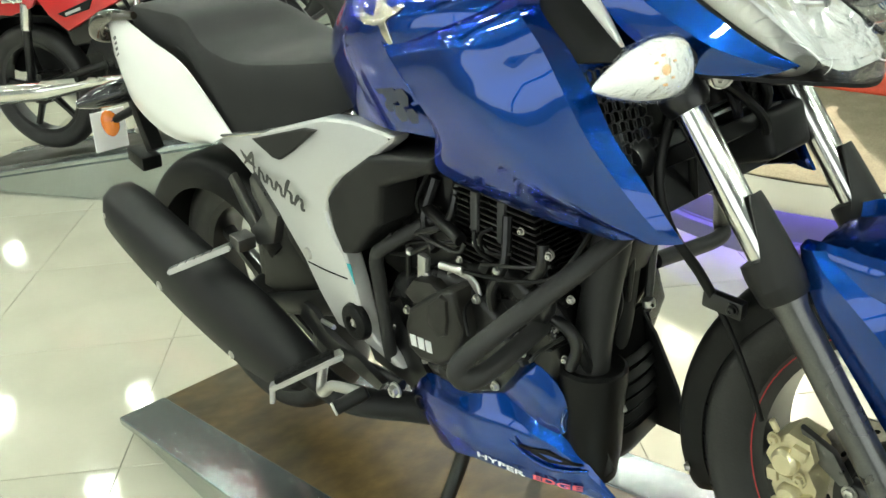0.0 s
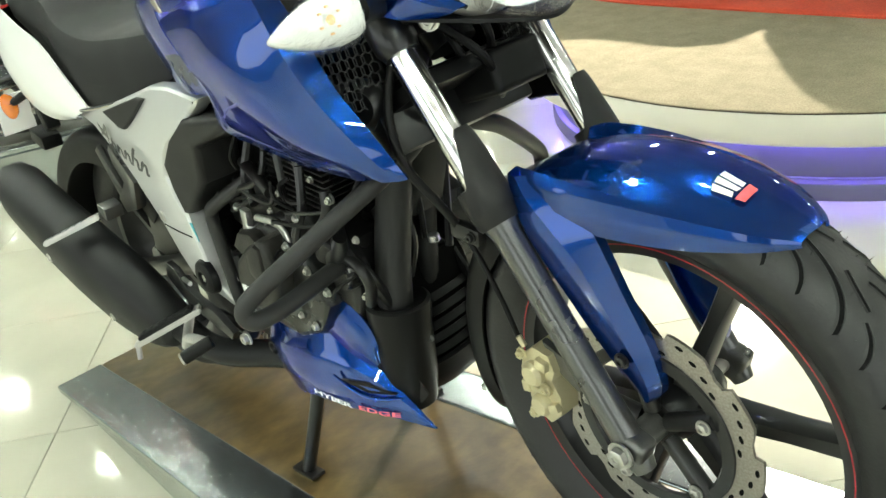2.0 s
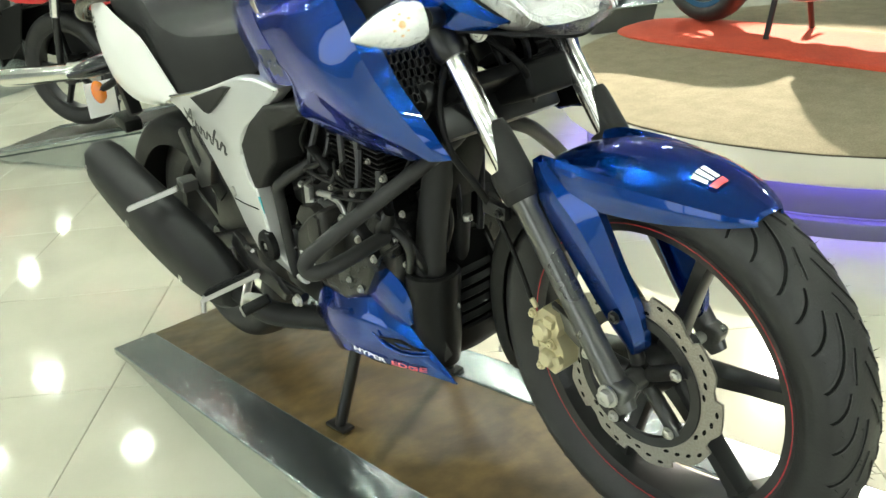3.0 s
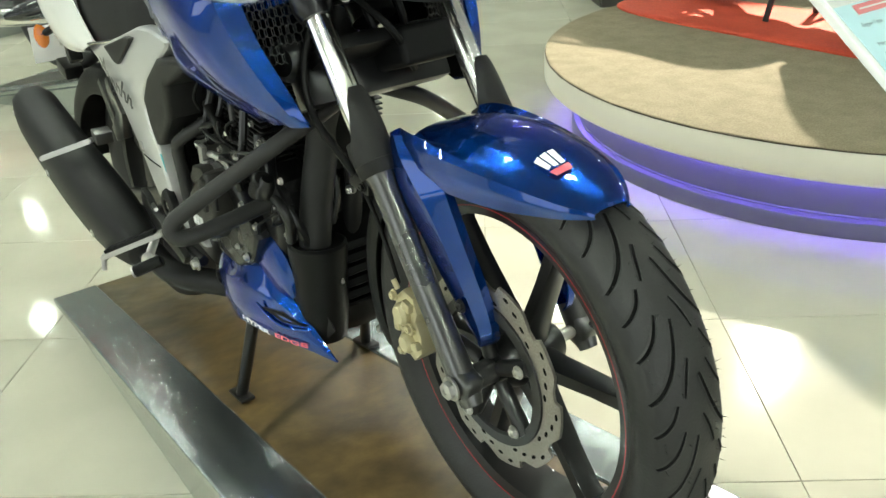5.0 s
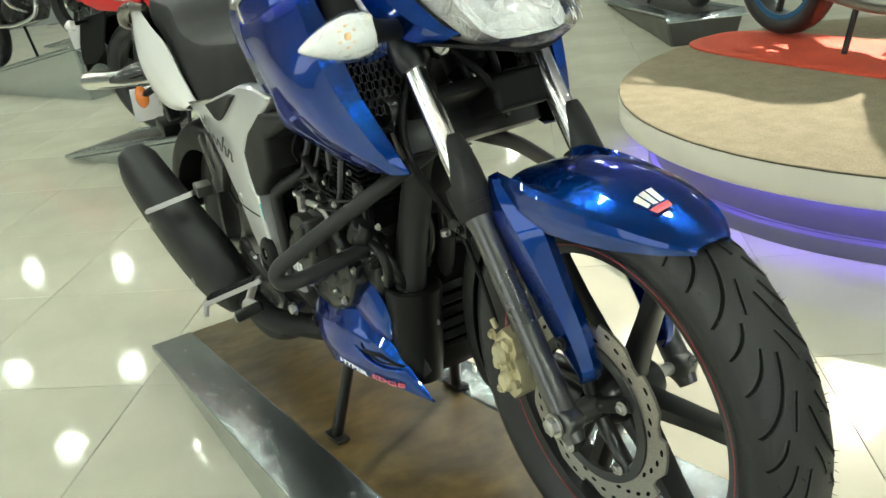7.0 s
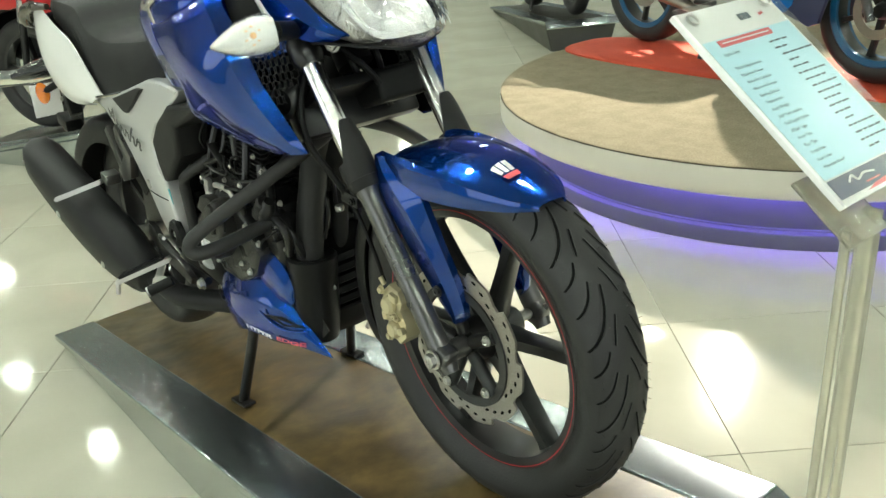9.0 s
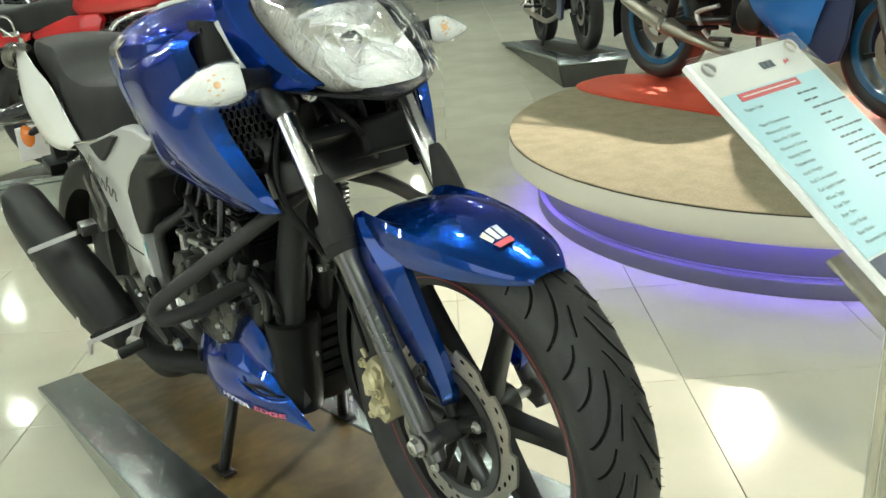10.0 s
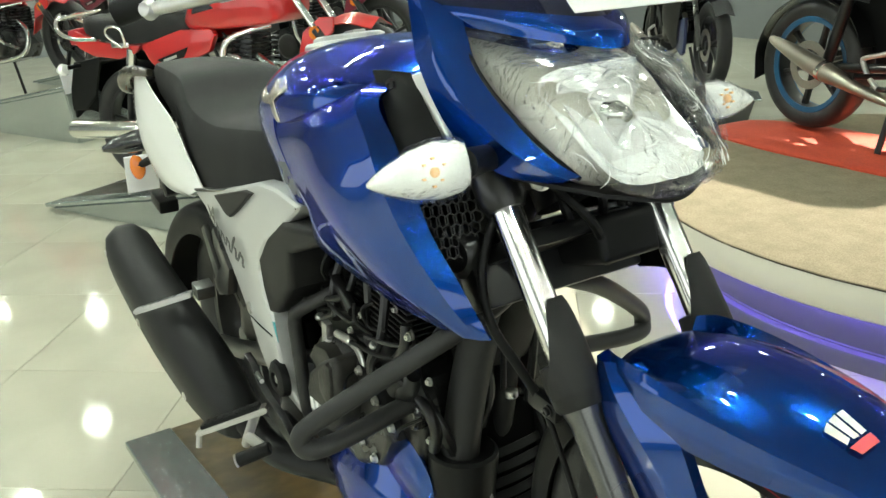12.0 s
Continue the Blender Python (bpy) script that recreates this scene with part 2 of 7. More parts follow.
def lathe(profile, centre, axis=(0, 1, 0), n=48, bm=None, closed=False):
    """Turns (radius, along) pairs about an axis."""
    bm = bm or bmesh.new()
    a = V(axis).normalized()
    u = a.orthogonal().normalized()
    w = a.cross(u)
    c = V(centre)
    rings = []
    for k in range(n):
        t = 2 * math.pi * k / n
        d = u * math.cos(t) + w * math.sin(t)
        rings.append([bm.verts.new(c + d * r + a * h) for r, h in profile])
    m = len(profile)
    for k in range(n):
        A, B = rings[k], rings[(k + 1) % n]
        for i in range(m if closed else m - 1):
            j = (i + 1) % m
            bm.faces.new((A[i], A[j], B[j], B[i]))
    return bm


def rod(a, b, r, n=16, bm=None, bev=0.0):
    a, b = V(a), V(b)
    L = (b - a).length
    bev = min(bev, r * 0.6, L * 0.4)
    prof = [(0, 0), (r - bev, 0), (r, bev), (r, L - bev), (r - bev, L), (0, L)]
    return lathe(prof, a, b - a, n, bm)


def bolt(at, axis, r=0.007, h=0.006, bm=None):
    """Hexagon bolt head with a washer and a dished top."""
    bm = bm or bmesh.new()
    lathe([(0, 0), (r * 1.35, 0), (r * 1.35, h * 0.25), (r, h * 0.25)], at, axis, 18, bm)
    lathe([(r, h * 0.25), (r, h * 0.9), (r * 0.85, h), (r * 0.4, h), (r * 0.35, h * 0.7), (0, h * 0.7)], at, axis, 6, bm)
    return bm


def box(c, s, bev=0.004, rot=None, seg=2, bm=None):
    bm = bm or bmesh.new()
    r = bmesh.ops.create_cube(bm, size=1)
    m = Matrix.Translation(V(c)) @ (rot.to_4x4() if rot else Matrix.Identity(4)) @ Matrix.Diagonal((*s, 1))
    bmesh.ops.transform(bm, matrix=m, verts=r["verts"])
    if bev:
        es = list({e for v in r["verts"] for e in v.link_edges})
        bmesh.ops.bevel(bm, geom=es, offset=bev, segments=seg, affect="EDGES", profile=0.6)
    return bm


def plate(outline, y0, y1, bev=0.004, seg=2, bm=None, yfun=None):
    """Outline in the x-z plane, with thickness along y and rounded rims."""
    b2 = bmesh.new()
    f = b2.faces.new([b2.verts.new((x, y0, z)) for x, z in outline])
    r = bmesh.ops.extrude_face_region(b2, geom=[f])
    vs = [v for v in r["geom"] if isinstance(v, bmesh.types.BMVert)]
    bmesh.ops.translate(b2, verts=vs, vec=(0, y1 - y0, 0))
    bmesh.ops.recalc_face_normals(b2, faces=b2.faces)
    if bev:
        es = [e for e in b2.edges if abs(e.verts[0].co.y - e.verts[1].co.y) < 1e-6]
        bmesh.ops.bevel(b2, geom=es, offset=bev, segments=seg, affect="EDGES", profile=0.6)
    bmesh.ops.triangulate(b2, faces=[f for f in b2.faces if len(f.verts) > 4])
    if yfun:
        for v in b2.verts:
            v.co.y += yfun(v.co.x, v.co.z)
    return join(bm, b2)


def join(bm, other):
    if bm is None:
        return other
    me = bpy.data.meshes.new("tmp")
    other.to_mesh(me)
    other.free()
    bm.from_mesh(me)
    bpy.data.meshes.remove(me)
    return bm


def sheet(rows, ru=6, rv=6, thick=0.003, linear_v=False, linear_u=False, bm=None):
    """A curved panel through rows of control points, with a thickness inwards and closed rims."""
    def interp(pts, res, lin):
        if lin:
            out = []
            for a, b in zip(pts, pts[1:]):
                out += [np.array(a) + (np.array(b) - np.array(a)) * k / res for k in range(res)]
            return out + [np.array(pts[-1], float)]
        return cat(pts, res)
    R = [interp(r, rv, linear_v) for r in rows]
    cols = [interp([r[j] for r in R], ru, linear_u) for j in range(len(R[0]))]
    nu, nv = len(cols[0]), len(cols)
    b2 = bmesh.new()
    g = [[b2.verts.new(V(cols[j][i])) for j in range(nv)] for i in range(nu)]
    for i in range(nu - 1):
        for j in range(nv - 1):
            try:
                b2.faces.new((g[i][j], g[i + 1][j], g[i + 1][j + 1], g[i][j + 1]))
            except ValueError:
                pass
    bmesh.ops.remove_doubles(b2, verts=b2.verts, dist=1e-5)
    if thick:
        b2.normal_update()
        bmesh.ops.recalc_face_normals(b2, faces=b2.faces)
        bmesh.ops.solidify(b2, geom=b2.faces[:], thickness=thick)
    return join(bm, b2)


def mirrored(bm):
    b2 = bm.copy()
    for v in b2.verts:
        v.co.y = -v.co.y
    bmesh.ops.reverse_faces(b2, faces=b2.faces)
    return b2


def both(name, bm, material, parent, label="", angle=38):
    """The right-hand part and its left-hand twin."""
    other = mirrored(bm)
    part(name, bm, material, parent, label, angle)
    part(name, other, material, parent, label, angle)


def text_mesh(s, size, m, depth=0.0004, bold=0.0, wide=1.0):
    """Lettering in the built-in font as a mesh, in the plane of m (x right, y up)."""
    cu = bpy.data.curves.new("lettering", "FONT")
    cu.body, cu.size, cu.extrude, cu.offset = s, size, depth, bold
    cu.resolution_u = 3
    ob = bpy.data.objects.new("lettering", cu)
    me = bpy.data.meshes.new_from_object(ob)
    bm = bmesh.new()
    bm.from_mesh(me)
    bpy.data.objects.remove(ob)
    bpy.data.curves.remove(cu)
    bpy.data.meshes.remove(me)
    bmesh.ops.transform(bm, matrix=m @ Matrix.Diagonal((wide, 1, 1, 1)), verts=bm.verts)
    return bm


# ---- the room ----
GU, GV = V((0.6045, 0.7966, 0)), V((-0.7966, 0.6045, 0))
CEIL = 2.85


def slab(name, x0, x1, y0, y1, z0, z1, material, label, category):
    return solo(name, box(((x0 + x1) / 2, (y0 + y1) / 2, (z0 + z1) / 2), (x1 - x0, y1 - y0, z1 - z0), 0), material, label, category, kind="structure")


FLOOR = slab("floor", -11.5, 4.5, -4.5, 8.0, -0.12, -0.004, M_GROUT, "cream polished showroom tile floor with thin joints", "floor")
slab("ceiling", -11.5, 4.5, -4.5, 8.0, CEIL, CEIL + 0.1, M_CEIL, "plain grey painted showroom ceiling", "ceiling")
slab("wall_west", -11.7, -11.5, -4.7, 8.2, -0.12, CEIL + 0.1, M_WALL, "plain pale grey painted showroom wall", "wall")


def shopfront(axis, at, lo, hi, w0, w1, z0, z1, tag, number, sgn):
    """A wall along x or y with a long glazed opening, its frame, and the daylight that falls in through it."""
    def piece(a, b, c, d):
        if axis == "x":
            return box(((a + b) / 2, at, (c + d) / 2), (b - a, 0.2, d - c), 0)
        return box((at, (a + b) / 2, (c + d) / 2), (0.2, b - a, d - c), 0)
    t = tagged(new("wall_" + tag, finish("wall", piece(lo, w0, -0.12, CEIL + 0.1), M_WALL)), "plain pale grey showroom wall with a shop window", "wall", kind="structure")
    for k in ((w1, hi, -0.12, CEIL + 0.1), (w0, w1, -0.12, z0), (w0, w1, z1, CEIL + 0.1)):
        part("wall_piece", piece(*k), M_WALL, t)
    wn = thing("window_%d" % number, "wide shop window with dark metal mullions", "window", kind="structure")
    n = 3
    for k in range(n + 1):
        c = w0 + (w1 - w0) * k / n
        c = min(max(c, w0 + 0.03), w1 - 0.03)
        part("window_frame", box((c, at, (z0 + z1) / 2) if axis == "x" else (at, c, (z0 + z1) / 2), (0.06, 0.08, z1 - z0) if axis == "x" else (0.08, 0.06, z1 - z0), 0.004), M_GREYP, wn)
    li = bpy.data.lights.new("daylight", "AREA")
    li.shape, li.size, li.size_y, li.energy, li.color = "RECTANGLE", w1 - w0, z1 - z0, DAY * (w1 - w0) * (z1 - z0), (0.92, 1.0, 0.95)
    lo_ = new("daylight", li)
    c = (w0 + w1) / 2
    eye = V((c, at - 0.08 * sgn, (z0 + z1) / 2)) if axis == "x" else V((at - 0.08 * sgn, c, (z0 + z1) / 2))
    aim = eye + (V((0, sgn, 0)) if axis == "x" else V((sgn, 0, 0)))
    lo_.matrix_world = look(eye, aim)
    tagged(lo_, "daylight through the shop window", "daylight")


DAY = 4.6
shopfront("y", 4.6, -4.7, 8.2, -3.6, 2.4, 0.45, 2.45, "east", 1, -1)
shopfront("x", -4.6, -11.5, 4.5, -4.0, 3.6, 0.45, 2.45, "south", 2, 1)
slab("wall_north", -11.5, 4.5, 8.0, 8.2, -0.12, CEIL + 0.1, M_WALL, "plain pale grey painted showroom wall", "wall")


# ceiling panels on the same grid as the tiles
def ceiling_lamp():
    t = thing("ceiling_lamp", "small square white LED ceiling panel, switched on", "ceiling lamp", group="ceiling lamps")
    b = bmesh.new()
    for sx, sy, w, h in ((0, 0.09, 0.20, 0.02), (0, -0.09, 0.20, 0.02), (0.09, 0, 0.02, 0.16), (-0.09, 0, 0.02, 0.16)):
        box((sx, sy, -0.006), (w, h, 0.012), 0.002, bm=b, seg=1)
    part("frame", b, M_LAMPF, t)
    part("diffuser", box((0, 0, -0.003), (0.158, 0.158, 0.006), 0), M_LAMP, t)
    return t


lamp = ceiling_lamp()
first = True
for i in range(-9, 12):
    for j in range(-9, 9):
        p = V((-6.6, 0.17, 0)) + GU * 1.23 * i + GV * 1.23 * j
        if j % 3 == 1 or (p - V((-0.6, 3.4, 0))).length < 2.2 or not (-10.5 < p.x < 4.2 and -4.2 < p.y < 7.5):
            continue
        m = Matrix.Translation((p.x, p.y, CEIL - 0.001)) @ pose(0, 0, 0, 0, 0, 52.8)
        if first:
            lamp.matrix_world = m
            first = False
        else:
            copy_thing(lamp, m)

# the spotlight over the round stage
sp = bpy.data.lights.new("stage_spot", "SPOT")
sp.energy, sp.spot_size, sp.spot_blend, sp.shadow_soft_size, sp.color = 1300, radians(40), 0.35, 0.03, (1.0, 0.93, 0.80)
so = new("stage_spot", sp)
so.matrix_world = look((-1.65, 4.40, 2.50), (-0.3, 1.85, 0))
tagged(so, "bright warm ceiling spotlight aimed at the round stage", "spotlight")


# ---- round stage with a violet glow ----
PC = V((-0.500, 2.850, 0))


def stage():
    t = thing("round_stage", "round carpeted stage with cream rim and violet under-light", "stage", Matrix.Translation(PC))
    R, Z, RB = 1.312, 0.345, 1.155
    part("rim", lathe([(RB - 0.02, Z - 0.113), (R - 0.012, Z - 0.113), (R - 0.004, Z - 0.108), (R, Z - 0.100), (R, Z - 0.012), (R - 0.004, Z - 0.004), (R - 0.03, Z - 0.003), (R - 0.03, Z - 0.03)], (0, 0, 0), (0, 0, 1), 160), M_BAND, t, "cream laminate rim")
    b = bmesh.new()
    prof = [(0, Z + 0.002), (R - 0.02, Z + 0.002), (R - 0.006, Z), (R - 0.004, Z - 0.006)]
    lathe(prof, (0, 0, 0), (0, 0, 1), 200, b)
    for v in b.verts:
        r = math.hypot(v.co.x, v.co.y)
        if r > R - 0.03:
            k = 1 + (noise.noise(v.co * 9) * 0.004 + noise.noise(v.co * 40) * 0.003) / r
            v.co.x *= k
            v.co.y *= k
    part("carpet", b, M_CARPET, t, "beige carpet with a frayed edge")
    edge = tube([((R - 0.004 + 0.002 * noise.noise(V((k * 0.9, 0, 0)))) * math.cos(k * math.pi / 90), (R - 0.004 + 0.002 * noise.noise(V((k * 0.9, 0, 0)))) * math.sin(k * math.pi / 90), Z - 0.005 + 0.0015 * noise.noise(V((0, k * 1.3, 0)))) for k in range(181)], 0.0030, 5, 1, smooth=False)
    part("carpet_edge", edge, M_EDGE, t, "dark frayed carpet backing")
    part("plinth", lathe([(RB - 0.05, Z - 0.113), (RB - 0.05, Z - 0.128), (RB, Z - 0.133), (RB, 0.070), (RB + 0.004, 0.066), (RB + 0.004, 0.062), (RB + 0.026, 0.058), (RB + 0.030, 0.052), (RB + 0.030, 0.0), (RB - 0.05, 0.0)], (0, 0, 0), (0, 0, 1), 160), M_PED, t, "grey plinth washed with violet light")
    part("light_skirt", lathe([(RB + 0.042, Z - 0.112), (RB + 0.047, Z - 0.112), (RB + 0.047, Z - 0.150), (RB + 0.042, Z - 0.150)], (0, 0, 0), (0, 0, 1), 120, closed=True), M_BAND, t, "skirt hiding the light strip")
    part("led_strip", lathe([(RB + 0.006, Z - 0.1145), (RB + 0.034, Z - 0.1145), (RB + 0.034, Z - 0.117), (RB + 0.006, Z - 0.117)], (0, 0, 0), (0, 0, 1), 120, closed=True), M_LEDV, t, "violet light strip under the rim")
    return t


stage()


def oval_mat():
    """A stadium-shaped mat with soft, uneven rims."""
    b = bmesh.new()
    d = V((1.0, 0.01, 0)).normalized()
    s = V((-d.y, d.x, 0))
    c = V((-0.72, 2.92, 0.348))
    n = 72
    rings = []
    for inset, z in ((0.0, 0.0), (0.0, 0.008), (0.012, 0.014), (0.05, 0.014)):
        ring = []
        for k in range(n):
            a = 2 * math.pi * k / n
            ex = math.copysign(abs(math.cos(a)) ** 0.55, math.cos(a)) * (1.10 - inset)
            ey = math.copysign(abs(math.sin(a)) ** 0.55, math.sin(a)) * (0.30 - inset)
            ring.append(c + d * ex + s * ey + V((0, 0, z + 0.002 * noise.noise(V((ex * 4, ey * 4, 0))))))
        rings.append(ring)
    skin(b, rings, True, True)
    return solo("floor_mat", b, M_MAT, "orange-red oval rubber mat lying on the carpeted stage", "mat")


oval_mat()


# ---- sloping display stands ----
PITCH = 10.1
BIKE = Matrix.Translation((0.0626, 0, 0.2442)) @ pose(0, 0, 0, 0, -PITCH, 0)


def display_ramp(label, m, board=M_BOARD, hull=M_STAIN):
    """Wedge stand: a dark board framed in stainless strip over a hull that tapers to the floor. m: bike frame of the stand."""
    t = thing("display_ramp", label, "display stand", m)
    inv = m.inverted()
    x0, x1, y0, y1, z, th = -1.235, 1.0, -0.318, 0.246, 0.010, 0.022
    wn, wf, we = 0.130, 0.105, 0.004
    b = bmesh.new()
    box(((x0 + x1 - we) / 2, (y0 + wn + y1 - wf) / 2, z - th / 2 - 0.003), (x1 - we - x0, y1 - wf - y0 - wn, th), 0.002, bm=b)
    part("board", b, board, t, "stained board with rust marks")

    def strip(xa, xb, ya, yb):
        return box(((xa + xb) / 2, (ya + yb) / 2, z - th / 2), (xb - xa, yb - ya, th), 0.005, seg=3)
    part("steel_strip", strip(x0, x1, y0, y0 + wn - 0.001), M_STAIN, t, "dented stainless steel border")
    part("steel_strip", strip(x0, x1, y1 - wf + 0.001, y1), M_STAIN, t, "dented stainless steel border")
    lip = box((0.042, 0, -th / 2), (0.084, y1 - y0, 0.012), 0.004, seg=2)
    bmesh.ops.transform(lip, matrix=Matrix.Translation((x1 + 0.001, (y0 + y1) / 2, z + 0.002)) @ Matrix.Rotation(radians(32), 4, "Y"), verts=lip.verts)
    part("front_lip", lip, M_STAIN, t, "folded stainless front lip")
    for dy in (-0.045, 0.045):
        part("rivet", bolt((x1 + 0.045, y1 - 0.055 + dy * 0.6, z - 0.032), (0.53, 0, 0.85), 0.004, 0.002), M_FORK, t)
    # hull down to the floor
    b = bmesh.new()
    top = [V((x0 + 0.006, y0 + 0.004, z - th)), V((x1 - 0.004, y0 + 0.004, z - th)), V((x1 - 0.004, y1 - 0.004, z - th)), V((x0 + 0.006, y1 - 0.004, z - th))]
    w = [m @ p for p in top]
    ex = (w[1] - w[0]).normalized()
    ex.z = 0
    ex.normalize()
    ey = V((-ex.y, ex.x, 0))
    low = []
    for p, dx, dy in ((w[0], 0.36, 0.05), (w[1], -0.02, 0.05), (w[2], -0.02, -0.05), (w[3], 0.36, -0.05)):
        q = p + ex * dx + ey * dy
        low.append(inv @ V((q.x, q.y, 0.001)))
    skin(b, [top, low], True, True)
    es = [e for e in b.edges if {v.index for v in e.verts} is not None and abs((m @ e.verts[0].co).z - (m @ e.verts[1].co).z) > 0.03]
    bmesh.ops.bevel(b, geom=es, offset=0.012, segments=3, affect="EDGES")
    part("hull", b, hull, t, "tapering stainless steel hull")
    return t


display_ramp("sloping display stand with brown board and stainless border", BIKE)


# ---- motorcycle parts ----
def wheel(parent, c, R, w, rim_r, spokes, rim_mat=M_HUB, disc_r=0.0, disc_side=-1, hub_r=0.035, stripe=None, tread=False, name="front_wheel", phase=0.0, nseg=72):
    """Tyre, rim with spokes and hub, brake disc; all parts of one wheel under a part of the bike."""
    hw = w / 2
    h = R - rim_r
    prof = [(rim_r - 0.004, -hw * 0.62), (rim_r + 0.008, -hw * 0.80)]
    for k in range(0, 13):
        a = math.pi * k / 12
        y = -math.cos(a) * hw
        r = rim_r + h * (0.42 + 0.58 * math.sin(a) ** 0.62)
        prof.append((r, y))
    prof += [(rim_r + 0.008, hw * 0.80), (rim_r - 0.004, hw * 0.62)]
    tyre = part("tyre", lathe(prof, c, (0, 1, 0), nseg, closed=False), M_RUBBER, parent, "black rubber tyre", 60)
    fl = hw * 0.66
    rp = [(rim_r - 0.022, -fl * 0.5), (rim_r - 0.02, -fl * 0.9), (rim_r + 0.004, -fl), (rim_r + 0.006, -fl + 0.004), (rim_r - 0.010, -fl + 0.008), (rim_r - 0.014, 0),
          (rim_r - 0.010, fl - 0.008), (rim_r + 0.006, fl - 0.004), (rim_r + 0.004, fl), (rim_r - 0.02, fl * 0.9), (rim_r - 0.022, fl * 0.5)]
    rim = part("rim", lathe(rp, c, (0, 1, 0), nseg, closed=True), rim_mat, parent, "", 30)
    C = V(c)
    for k in range(spokes):
        a = 2 * math.pi * k / spokes + phase
        d = V((math.cos(a), 0, math.sin(a)))
        s = V((-math.sin(a), 0, math.cos(a)))
        rings = []
        for q, wd, dp in ((hub_r * 0.7, 0.017, 0.022), (hub_r + 0.03, 0.0125, 0.019), (rim_r * 0.62, 0.0105, 0.016), (rim_r - 0.03, 0.0125, 0.015), (rim_r - 0.016, 0.018, 0.016)):
            o = C + d * q
            rings.append([o + s * wd * 0.7 - V((0, dp, 0)), o + s * wd - V((0, dp * 0.5, 0)), o + s * wd + V((0, dp * 0.5, 0)), o + s * wd * 0.7 + V((0, dp, 0)),
                          o - s * wd * 0.7 + V((0, dp, 0)), o - s * wd + V((0, dp * 0.5, 0)), o - s * wd - V((0, dp * 0.5, 0)), o - s * wd * 0.7 - V((0, dp, 0))])
        part("spoke", skin(bmesh.new(), rings), rim_mat, parent, "", 30)
    part("hub", lathe([(0, -0.05), (hub_r * 0.75, -0.05), (hub_r * 0.8, -0.045), (hub_r, -0.03), (hub_r * 1.1, 0), (hub_r, 0.03), (hub_r * 0.8, 0.045), (hub_r * 0.75, 0.05), (0, 0.05)], c, (0, 1, 0), 32), rim_mat, parent)
    if stripe:
        mt, rs = stripe
        part("rim_tape", lathe([(rs, -fl - 0.0012), (rs + 0.0016, -fl - 0.0014)], c, (0, 1, 0), nseg), mt, parent, "thin coloured rim tape")
        part("rim_tape", lathe([(rs, fl + 0.0012), (rs + 0.0016, fl + 0.0014)], c, (0, 1, 0), nseg), mt, parent, "thin coloured rim tape")
    return tyre, rim


